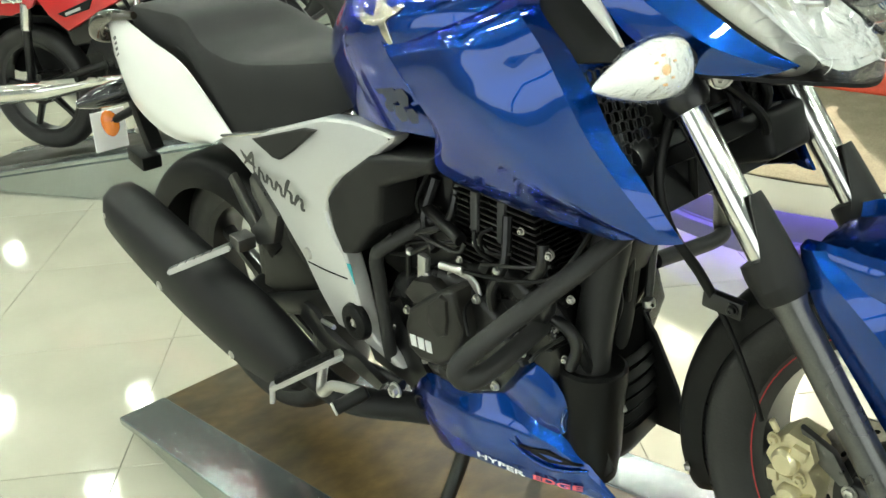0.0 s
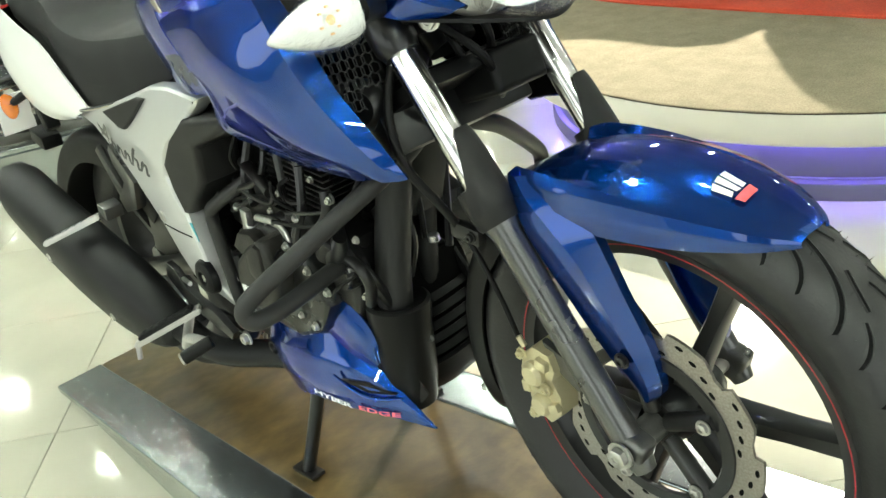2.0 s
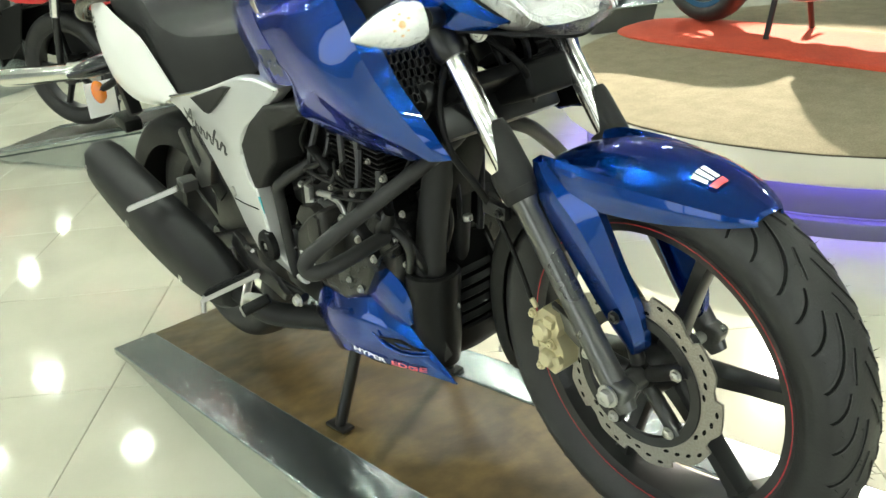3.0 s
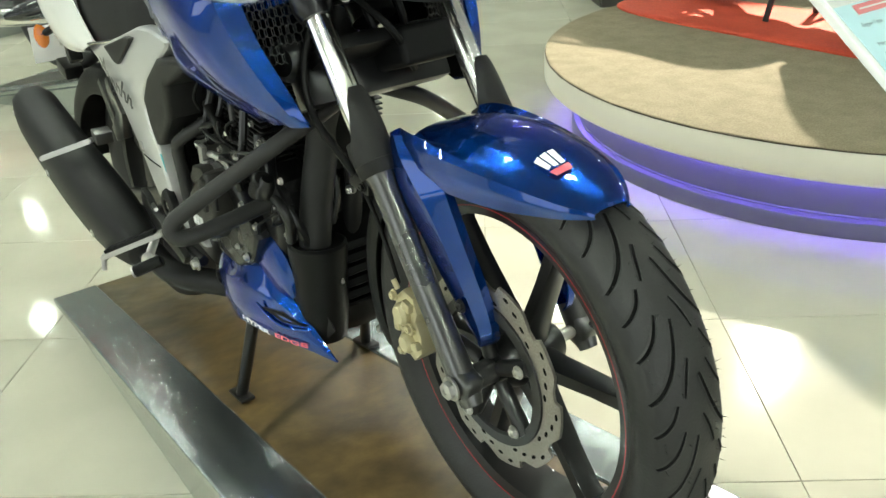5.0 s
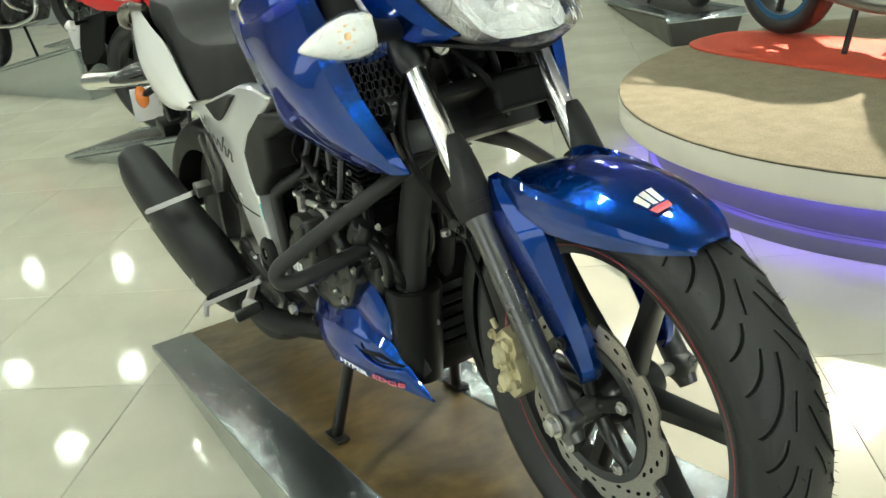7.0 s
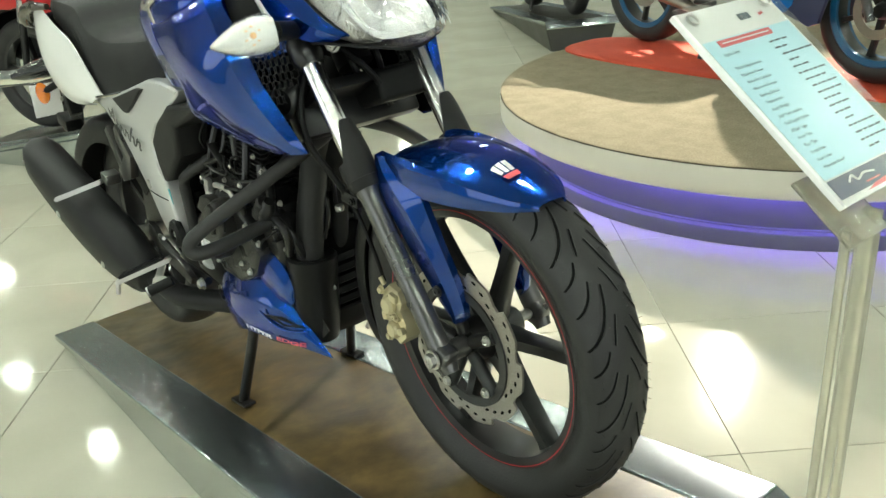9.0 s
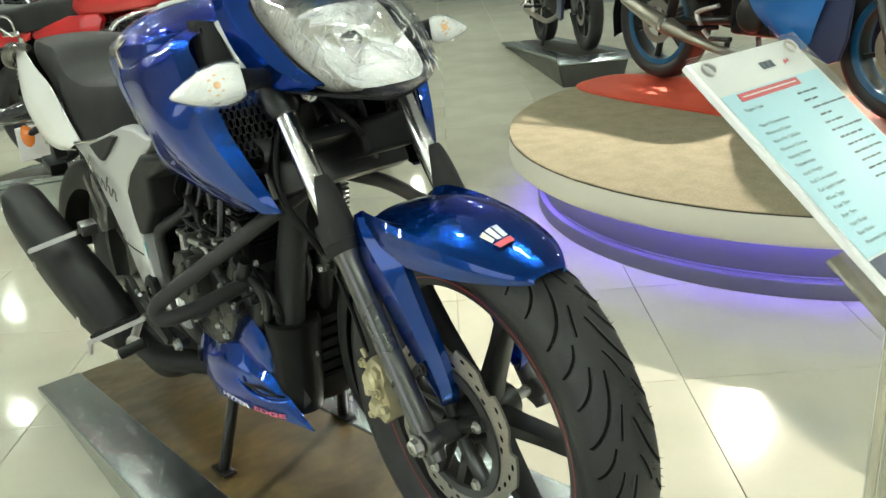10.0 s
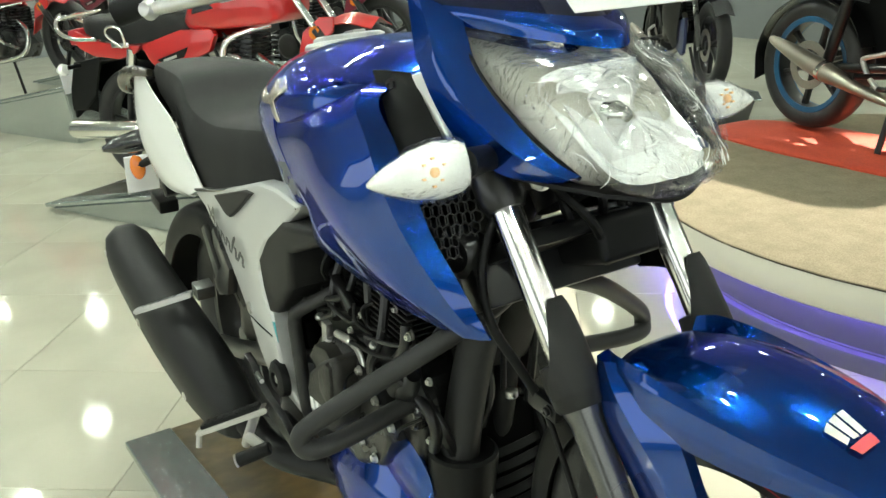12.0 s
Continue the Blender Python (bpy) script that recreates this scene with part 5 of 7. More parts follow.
for x, y, z in ((0.250, -0.052, 0.528), (0.258, -0.052, 0.490), (0.238, -0.052, 0.458), (0.272, -0.045, 0.600), (0.285, -0.045, 0.655)):
    part("bolt", bolt((x, y, z), (0.5, -0.85, 0.1), 0.0050, 0.007), M_STEEL, eng, "bright hexagon bolt")
part("hose_clamp", rod((0.289, -0.040, 0.640), (0.285, -0.040, 0.628), 0.0085, 14, bev=0.002), M_STEEL, eng, "bright hose clamp")
part("hose_clamp", rod((0.3215, -0.031, 0.490), (0.3215, -0.031, 0.478), 0.0085, 14, bev=0.002), M_STEEL, eng, "bright hose clamp")

# frame tubes
both("frame_tube", tube([(0.02, -0.10, 0.605), (-0.06, -0.155, 0.565), (-0.088, -0.160, 0.545), (-0.095, -0.160, 0.50), (-0.110, -0.158, 0.40), (-0.125, -0.15, 0.36)], 0.0115, 12), M_TUBE, bike, "black frame tube")
part("down_tube", tube([(0.36, 0, 0.76), (0.308, -0.028, 0.64), (0.278, -0.045, 0.55), (0.256, -0.064, 0.46), (0.240, -0.078, 0.37)], 0.0265, 24), M_TUBE, bike, "thick black down tube")
both("crash_guard", tube([(0.355, -0.020, 0.640), (0.362, -0.060, 0.622), (0.345, -0.118, 0.595), (0.29, -0.205, 0.545), (0.247, -0.268, 0.506), (0.233, -0.287, 0.490), (0.230, -0.290, 0.476), (0.236, -0.280, 0.466), (0.238, -0.24, 0.466), (0.228, -0.155, 0.474), (0.224, -0.120, 0.477)], 0.0130, 18), M_TUBE, bike, "black tubular crash guard")
part("guard_foot", rod((0.224, -0.130, 0.476), (0.220, -0.10, 0.478), 0.020), M_BLACKM, bike)

# radiator behind the forks
rad = part("oil_cooler", box((0.395, 0, 0.672), (0.035, 0.24, 0.085), 0.006, Matrix.Rotation(radians(-18), 3, "Y")), M_BLACKM, bike, "black oil cooler")
for k in range(8):
    part("cooler_fin", box(V((0.414, 0, 0.645)) + V((-0.003, 0, 0.0085)) * k, (0.004, 0.22, 0.003), 0, Matrix.Rotation(radians(-18), 3, "Y")), M_GREYP, rad)
part("horn_bracket", box((0.43, -0.02, 0.70), (0.10, 0.16, 0.02), 0.005, Matrix.Rotation(radians(-20), 3, "Y")), M_BLACKP, bike)
part("wiring_box", box((0.44, 0.045, 0.69), (0.10, 0.09, 0.055), 0.010, Matrix.Rotation(radians(-8), 3, "Y"), 3), M_BLACKP, bike, "black wiring box")
for pts in ([(0.43, -0.02, 0.80), (0.47, -0.03, 0.74), (0.45, 0.0, 0.70)], [(0.44, 0.02, 0.80), (0.485, 0.01, 0.75), (0.46, 0.03, 0.71)], [(0.46, -0.05, 0.78), (0.49, -0.01, 0.72), (0.45, 0.04, 0.66)], [(0.42, -0.06, 0.79), (0.44, -0.075, 0.72), (0.42, -0.05, 0.64)]):
    part("cable", tube(pts, 0.0055, 8), M_BLACKP, bike, "black control cable")

# slatted engine guard
guard = part("belly_guard", sheet([[(0.180, -0.105, 0.375), (0.215, -0.110, 0.400), (0.240, -0.112, 0.395), (0.255, -0.105, 0.390)], [(0.185, -0.105, 0.30), (0.220, -0.112, 0.31), (0.245, -0.110, 0.32), (0.262, -0.100, 0.325)], [(0.19, -0.095, 0.235), (0.230, -0.098, 0.225), (0.255, -0.094, 0.232), (0.270, -0.085, 0.245)]], 5, 5, 0.004), M_GREYP, bike, "grey plastic engine guard")
part("guard_front", sheet([[(0.230, -0.030, 0.425), (0.245, 0.01, 0.435), (0.235, 0.070, 0.430)], [(0.227, -0.040, 0.38), (0.245, 0.01, 0.385), (0.235, 0.080, 0.38)], [(0.217, -0.055, 0.29), (0.237, 0.01, 0.29), (0.227, 0.080, 0.29)], [(0.195, -0.07, 0.228), (0.213, 0, 0.225), (0.200, 0.07, 0.228)]], 5, 6, 0.005), M_LINING, guard)
for k in range(6):
    z = 0.250 + 0.0215 * k
    x = 0.226 + 0.010 * math.sin(k * 0.42)
    part("slat", sheet([[(x - 0.012, -0.094, z - 0.002), (x + 0.008, -0.070, z + 0.006), (x + 0.024, -0.030, z + 0.011), (x + 0.026, 0.01, z + 0.012), (x + 0.016, 0.06, z + 0.010)], [(x - 0.014, -0.092, z + 0.009), (x + 0.004, -0.068, z + 0.017), (x + 0.018, -0.029, z + 0.022), (x + 0.020, 0.01, z + 0.023), (x + 0.011, 0.06, z + 0.021)]], 2, 4, 0.0035), M_BLACKP, guard)
part("chin", sheet([[(0.183, -0.106, 0.262), (0.227, -0.088, 0.266), (0.255, -0.02, 0.270), (0.245, 0.06, 0.268)], [(0.177, -0.100, 0.232), (0.220, -0.082, 0.236), (0.247, -0.02, 0.240), (0.237, 0.06, 0.236)], [(0.170, -0.085, 0.218), (0.210, -0.070, 0.220), (0.235, -0.02, 0.222), (0.225, 0.05, 0.220)]], 4, 5, 0.004), M_BLACKP, guard, "black plastic chin")
part("tube_cup", lathe([(0.023, 0.024), (0.044, 0.030), (0.049, 0.026), (0.049, 0.010), (0.046, -0.02), (0.044, -0.10), (0.038, -0.145)], (0.240, -0.072, 0.368), (0.16, 0.05, 1), 32), M_BLACKP, guard, "black cup under the down tube")
part("guard_clip", box((0.262, -0.055, 0.322), (0.035, 0.006, 0.010), 0.002, Matrix.Rotation(radians(-22), 3, "Y")), M_ALU, guard, "bright clip")

part("guard_wing", plate([(0.190, 0.440), (0.212, 0.455), (0.232, 0.430), (0.256, 0.389), (0.273, 0.338), (0.283, 0.304), (0.293, 0.227), (0.226, 0.236), (0.200, 0.30), (0.188, 0.38)], 0.056, 0.064, 0.003, 2), M_BLACKP, guard, "black plastic side wing")
part("guard_bolt", bolt((0.232, 0.000, 0.398), (0.7, -0.7, 0.1), 0.009, 0.010), M_STEEL, guard, "bright hexagon bolt")

# blue belly fairing
def belly():
    rows = [
        [(-0.152, -0.108, 0.312), (-0.148, -0.113, 0.290), (-0.142, -0.113, 0.268), (-0.130, -0.110, 0.250)],
        [(-0.070, -0.134, 0.338), (-0.060, -0.150, 0.305), (-0.050, -0.153, 0.262), (-0.035, -0.148, 0.222)],
        [(0.030, -0.138, 0.352), (0.050, -0.163, 0.310), (0.060, -0.170, 0.272), (0.070, -0.166, 0.240)],
        [(0.110, -0.134, 0.355), (0.135, -0.154, 0.315), (0.150, -0.160, 0.272), (0.155, -0.154, 0.233)],
        [(0.212, -0.124, 0.308), (0.216, -0.136, 0.288), (0.220, -0.138, 0.258), (0.222, -0.132, 0.222)],
        [(0.280, -0.098, 0.206), (0.282, -0.099, 0.203), (0.283, -0.099, 0.200), (0.284, -0.098, 0.197)],
    ]
    return sheet(rows, 5, 4, 0.004, linear_v=True)
bel = part("belly_fairing", belly(), M_BLUE, bike, "sharp blue belly fairing", 24)
far_side = mirrored(belly())
for v in far_side.verts:
    v.co.x = min(v.co.x, 0.15 + (v.co.x - 0.15) * 0.2)
part("belly_fairing", far_side, M_BLUE, bike, "sharp blue belly fairing", 24)
fin = sheet([[(0.085, -0.128, 0.352), (0.10, -0.130, 0.385), (0.138, -0.122, 0.404)], [(0.135, -0.134, 0.335), (0.165, -0.138, 0.375), (0.196, -0.126, 0.408)], [(0.185, -0.134, 0.318), (0.215, -0.134, 0.342), (0.232, -0.122, 0.368)], [(0.212, -0.126, 0.304), (0.222, -0.124, 0.308), (0.226, -0.116, 0.312)]], 5, 5, 0.004)
part("fairing_fin", fin, M_BLUE, bel, "upswept blue fin", 30)
def bel_y(x):
    return float(np.interp(x, [-0.14, -0.05, 0.06, 0.15, 0.22, 0.283], [-0.113, -0.153, -0.170, -0.160, -0.138, -0.099]))
part("fairing_vent", plate([(0.160, 0.288), (0.206, 0.285), (0.246, 0.262), (0.205, 0.266)], -0.0015, 0.006, 0.001, 1, yfun=lambda x, z: bel_y(x) - 0.001), M_BLACKP, bel, "black vent slot")
part("vent_lip", tube([(x, bel_y(x) - 0.003, z) for x, z in ((0.150, 0.296), (0.180, 0.270), (0.215, 0.258), (0.254, 0.255))], [0.002, 0.004, 0.004, 0.002], 10), M_BLUE, bel, "raised blue vent lip")
part("fairing_hole", lathe([(0, 0.004), (0.010, 0.004), (0.012, -0.0015), (0.015, -0.002)], (-0.070, -0.1480, 0.288), (0, 1, 0), 24), M_BLACKP, bel, "dark fixing hole")
part("fairing_lining", sheet([[(-0.12, -0.10, 0.23), (-0.12, 0.10, 0.23)], [(0.0, -0.105, 0.186), (0.0, 0.105, 0.186)], [(0.15, -0.10, 0.196), (0.15, 0.10, 0.196)]], 4, 4, 0.003), M_BLACKP, bel)
# two-word decal along the lower edge
tilt_t = Matrix.Rotation(radians(90), 4, "X")
def lettered(s, x, z, size, material, slope):
    m = Matrix.Translation((x, -0.1352, z)) @ Matrix.Rotation(radians(slope), 4, "Y") @ tilt_t
    b = text_mesh(s, size, m, 0.0003, 0.0003, 2.55)
    for v in b.verts:
        v.co.y = np.interp(v.co.x, [-0.04, 0.07, 0.155, 0.222, 0.284], [-0.150, -0.1685, -0.1575, -0.1355, -0.0985]) - 0.0030
    part("lettering", b, material, bel, "two-word decal lettering", 38, False)
lettered("HYPER", 0.078, 0.250, 0.0115, M_DECALW, 9.0)
lettered("EDGE", 0.174, 0.235, 0.0110, M_DECALR, 10.0)

# exhaust
ex = new("exhaust")
ex.parent = bike
rings = []
for (x, z, y, hh, hy) in cat(((-0.30, 0.318, -0.215, 0.040, 0.034), (-0.34, 0.335, -0.225, 0.064, 0.040), (-0.42, 0.378, -0.235, 0.082, 0.048), (-0.54, 0.444, -0.248, 0.086, 0.050), (-0.66, 0.505, -0.256, 0.078, 0.050), (-0.77, 0.565, -0.262, 0.066, 0.050), (-0.838, 0.603, -0.264, 0.060, 0.047), (-0.862, 0.617, -0.264, 0.048, 0.038)), 4):
    d = V((-0.86, 0, 0.50)).normalized()
    up = V((0.50, 0, 0.86))
    ring = []
    for a, k in ((1.0, -0.45), (0.55, -1.0), (0.0, -1.06), (-0.55, -1.0), (-1.0, -0.45), (-1.0, 0.45), (-0.55, 1.0), (0.55, 1.0), (1.0, 0.45)):
        ring.append(V((x, y, z)) + up * hh * a + V((0, 1, 0)) * hy * k)
    rings.append(ring)
body_ = skin(bmesh.new(), rings)
bmesh.ops.bevel(body_, geom=[e for e in body_.edges if len(e.link_faces) == 2 and e.calc_face_angle(0) > 0.5], offset=0.012, segments=3, affect="EDGES")
part("silencer", body_, M_EXH, ex, "matt black angular silencer", 70)
part("outlet", rod((-0.86, -0.264, 0.60), (-0.885, -0.264, 0.612), 0.017), M_BLACKM, ex)
part("exhaust_pipe", tube([(-0.31, -0.21, 0.32), (-0.22, -0.19, 0.275), (-0.10, -0.12, 0.255), (0.05, -0.06, 0.24), (0.18, -0.03, 0.24)], 0.026, 16), M_EXH, ex, "black exhaust pipe")
for x, z, y in ((-0.828, 0.628, -0.304), (-0.836, 0.603, -0.310), (-0.830, 0.575, -0.303), (-0.655, 0.470, -0.3035), (-0.448, 0.353, -0.2815)):
    part("bolt", bolt((x, y, z), (0, -1, 0), 0.006 if z > 0.5 else 0.009, 0.006), M_STEEL, ex, "bright bolt")

# pegs, brake pedal, brackets
def peg(tip, base, w, material, name):
    t, c = V(tip), V(base)
    d = (t - c).normalized()
    s = d.cross(V((0, 0, 1))).normalized()
    b = skin(bmesh.new(), [[c + d * q + s * a * ww + V((0, 0, z)) for a, z in ((-1, -0.006), (1, -0.006), (1, 0.005), (-1, 0.005))] for q, ww in ((0, w * 1.1), (0.03, w), ((t - c).length * 0.8, w * 0.9), ((t - c).length, w * 0.7))])
    bmesh.ops.bevel(b, geom=b.edges[:], offset=0.003, segments=2, affect="EDGES")
    p = part(name, b, material, bike, "cast alloy footpeg")
    R3 = Matrix((d, s, d.cross(s))).transposed()
    n_ = d.cross(s) * (1 if d.cross(s).z > 0 else -1)
    Lp = (t - c).length
    if name == "rider_footpeg":
        pad = part("rubber_pad", box(c + d * Lp * 0.50 + n_ * 0.008, (Lp * 0.80, w * 1.7, 0.008), 0.003, R3), M_BLACKP, p, "black ribbed rubber pad")
        for k in range(7):
            part("rib", box(c + d * Lp * (0.16 + 0.11 * k) + n_ * 0.0122, (0.005, w * 1.5, 0.0016), 0, R3), M_BLACKP, pad)
    else:
        for k in range(5):
            part("groove", box(c + d * Lp * (0.30 + 0.13 * k) + n_ * 0.0050, (0.003, w * 1.2, 0.001), 0, R3), M_FORK, p)
    return p
peg((-0.519, -0.330, 0.525), (-0.447, -0.229, 0.549), 0.0155, M_ALU, "pillion_footpeg")
part("peg_clevis", box((-0.432, -0.212, 0.554), (0.034, 0.036, 0.026), 0.003, Matrix.Rotation(radians(20), 3, "Y")), M_FORK, bike)
p = peg((-0.259, -0.313, 0.345), (-0.190, -0.200, 0.375), 0.016, M_ALU, "rider_footpeg")
part("peg_feeler", rod((-0.256, -0.310, 0.342), (-0.258, -0.315, 0.318), 0.005), M_ALU, p)
both("peg_bracket", plate([(-0.40, 0.665), (-0.385, 0.675), (-0.33, 0.60), (-0.37, 0.545), (-0.435, 0.535), (-0.45, 0.565), (-0.41, 0.585), (-0.385, 0.60), (-0.405, 0.64)], -0.185, -0.165, 0.004, 2), M_FORK, bike, "dark grey pillion peg bracket")
both("peg_strut", plate([(-0.50, 0.66), (-0.48, 0.67), (-0.43, 0.58), (-0.44, 0.555), (-0.46, 0.56)], -0.178, -0.165, 0.004, 2), M_FORK, bike, "dark grey bracket strut")
both("heel_plate", plate([(-0.315, 0.420), (-0.290, 0.450), (-0.262, 0.440), (-0.235, 0.405), (-0.200, 0.388), (-0.150, 0.372), (-0.095, 0.338), (-0.112, 0.322), (-0.18, 0.345), (-0.235, 0.360), (-0.275, 0.385)], -0.198, -0.184, 0.004, 2), M_BLACKM, bike, "black heel plate")
ped = part("brake_pedal", tube([(-0.250, -0.205, 0.352), (-0.238, -0.225, 0.328), (-0.222, -0.240, 0.314), (-0.190, -0.248, 0.326), (-0.165, -0.250, 0.343), (-0.120, -0.253, 0.352), (-0.070, -0.255, 0.357)], 0.0088, 12), M_ALU, bike, "bare alloy brake pedal")
part("pedal_pad", rod((-0.062, -0.246, 0.358), (-0.086, -0.296, 0.345), 0.0115, bev=0.003), M_BLACKP, ped)
part("pedal_cap", rod((-0.0855, -0.295, 0.3453), (-0.0868, -0.2985, 0.3446), 0.0110, bev=0.001), M_ALU, ped)
part("pedal_rod", rod((-0.26, -0.19, 0.42), (-0.20, -0.20, 0.42), 0.004), M_STEEL, bike)
part("lower_link", rod((-0.205, -0.17, 0.345), (-0.09, -0.165, 0.322), 0.010), M_BLACKM, bike)
part("link_bolt", bolt((-0.088, -0.178, 0.322), (0, -1, 0), 0.010, 0.012), M_STEEL, bike, "bright bolt")

# swing arm, shock, hugger
both("swing_arm", tube([(-0.17, -0.10, 0.425), (-0.30, -0.115, 0.415), (-0.55, -0.118, 0.375), (-0.775, -0.115, 0.345)], [0.028, 0.026, 0.022, 0.020], 14), M_BLACKM, bike, "black swing arm")
part("rear_axle_nut", bolt((-0.735, -0.135, 0.345), (0, -1, 0), 0.013, 0.014), M_STEEL, bike)
part("shock_absorber", rod((-0.26, 0.02, 0.66), (-0.34, 0.02, 0.42), 0.03), M_BLACKM, bike)
rows = []
for q, r in ((30, 0.330), (55, 0.336), (80, 0.342), (105, 0.346), (130, 0.350), (150, 0.352), (168, 0.352)):
    a = radians(q)
    rows.append([(RW.x + rr * math.cos(a), y, RW.z + rr * math.sin(a)) for y, rr in ((-0.092, r - 0.075), (-0.090, r - 0.030), (-0.070, r - 0.006), (0, r), (0.070, r - 0.006), (0.090, r - 0.030), (0.092, r - 0.075))])
part("rear_hugger", sheet(rows, 4, 3, 0.004), M_BLACKP, bike, "black rear tyre hugger")
part("chain_case", plate([(-0.62, 0.40), (-0.45, 0.36), (-0.20, 0.36), (-0.20, 0.50), (-0.40, 0.60), (-0.50, 0.585), (-0.58, 0.50)], -0.105, -0.078, 0.008, 2), M_BLACKP, bike, "black inner guard behind the silencer")
part("battery_box", box((-0.33, 0, 0.63), (0.22, 0.20, 0.16), 0.02), M_BLACKP, bike, "black inner tray")
part("inner_mudguard", sheet([[(-0.30, -0.09, 0.70), (-0.30, 0.09, 0.70)], [(-0.55, -0.09, 0.74), (-0.55, 0.09, 0.74)], [(-0.80, -0.08, 0.80), (-0.80, 0.08, 0.80)], [(-0.95, -0.07, 0.84), (-0.95, 0.07, 0.84)]], 4, 3, 0.004), M_BLACKP, bike)

both("inner_cover", plate([(-0.215, 0.69), (-0.44, 0.70), (-0.47, 0.62), (-0.455, 0.52), (-0.40, 0.45), (-0.30, 0.41), (-0.225, 0.43), (-0.205, 0.52)], -0.112, -0.02, 0.012, 2), M_BLACKP, bike, "black inner side cover")
both("inner_frame", plate([(-0.16, 0.70), (0.06, 0.70), (0.08, 0.60), (0.02, 0.52), (-0.10, 0.47), (-0.17, 0.50)], -0.095, -0.01, 0.012, 2), M_BLACKM, bike, "black air box body")
both("lower_frame", plate([(-0.23, 0.44), (-0.10, 0.46), (-0.05, 0.34), (-0.10, 0.30), (-0.20, 0.33)], -0.140, -0.02, 0.010, 2), M_BLACKM, bike, "black lower frame casting")
part("head_shroud", plate([(0.20, 0.76), (0.31, 0.77), (0.335, 0.69), (0.315, 0.57), (0.28, 0.51), (0.24, 0.52), (0.20, 0.62)], -0.035, 0.035, 0.012, 2), M_BLACKP, bike, "black engine front mass")

# centre stand
for s in (-1, 1):
    stl = part("stand_leg", tube([(0.005, 0.115 * s, 0.25), (-0.03, 0.128 * s, 0.17), (-0.115, 0.150 * s, 0.018)], 0.0125, 14), M_BLACKM, bike, "black centre stand leg")
    part("stand_foot", box((-0.118, 0.151 * s, 0.0145), (0.075, 0.03, 0.008), 0.003), M_BLACKM, stl)
part("stand_bar", rod((0.003, -0.115, 0.245), (0.003, 0.115, 0.245), 0.011), M_BLACKM, bike)
# small fittings and lines packed round the engine
for x, y, z in [(0.26, -0.135, 0.578), (0.181, -0.13, 0.485), (0.271, -0.12, 0.515), (0.239, -0.115, 0.421), (0.126, -0.135, 0.583), (-0.098, -0.15, 0.422)]:
    part("fitting", bolt((x, y, z), (0.1, -1, 0.05), 0.0045, 0.006), M_STEEL, eng, "bright fitting")
for line, r in zip(([(-0.047, -0.12, 0.593), (0.012, -0.135, 0.578), (0.079, -0.135, 0.563), (0.094, -0.13, 0.576)], [(-0.011, -0.11, 0.621), (0.036, -0.12, 0.603), (0.087, -0.13, 0.58)], [(0.134, -0.14, 0.554), (0.206, -0.14, 0.558), (0.257, -0.13, 0.562)], [(0.247, -0.13, 0.59), (0.243, -0.135, 0.56), (0.212, -0.135, 0.535)], [(0.24, -0.125, 0.486), (0.266, -0.125, 0.471), (0.267, -0.12, 0.444), (0.246, -0.115, 0.411)], [(-0.055, -0.13, 0.561), (0.018, -0.13, 0.57), (0.085, -0.13, 0.575)]), (0.0035, 0.01, 0.003, 0.008, 0.0085, 0.003)):
    part("line", tube(line, r, 10, 5), M_BLACKM, eng, "black line")
part("sensor", tube([(0.245, -0.13, 0.519), (0.229, -0.132, 0.498), (0.207, -0.13, 0.474)], [0.010, 0.017, 0.012], 14), M_BLACKM, eng, "black rounded sensor")
part("side_stand_spring", rod((-0.155, -0.12, 0.285), (-0.175, -0.125, 0.235), 0.004), M_STEEL, bike)

# headlamp
M_SMOKE = mat("smoky_lamp_housing", (0.50, 0.48, 0.42), 0.35, 0.3, 0.3, rvar=0.08)
hl = new("headlamp")
hl.parent = bike
def hl_rows(g=0.0):
    return [
        [(0.410, -0.094, 0.941), (0.490, -0.060, 0.916), (0.540, 0, 0.898), (0.490, 0.060, 0.916), (0.410, 0.094, 0.941)],
        [(0.458, -0.106, 0.890), (0.548, -0.075, 0.880), (0.590, 0, 0.872), (0.548, 0.075, 0.880), (0.458, 0.106, 0.890)],
        [(0.520, -0.103, 0.833), (0.590, -0.075, 0.828), (0.622, 0, 0.826), (0.590, 0.075, 0.828), (0.520, 0.103, 0.833)],
        [(0.572, -0.089, 0.788), (0.606, -0.065, 0.778), (0.625, 0, 0.774), (0.606, 0.065, 0.778), (0.572, 0.089, 0.788)],
        [(0.580, -0.050, 0.766), (0.598, -0.035, 0.758), (0.606, 0, 0.756), (0.598, 0.035, 0.758), (0.580, 0.050, 0.766)],
    ]

def lens_x(y, z):
    xc = np.interp(z, [0.756, 0.774, 0.826, 0.872, 0.898], [0.606, 0.625, 0.622, 0.590, 0.540])
    xs = np.interp(z, [0.766, 0.788, 0.833, 0.890, 0.941], [0.580, 0.572, 0.520, 0.458, 0.410])
    return xc - (xc - xs) * min(1.2, abs(y) / 0.10) ** 2


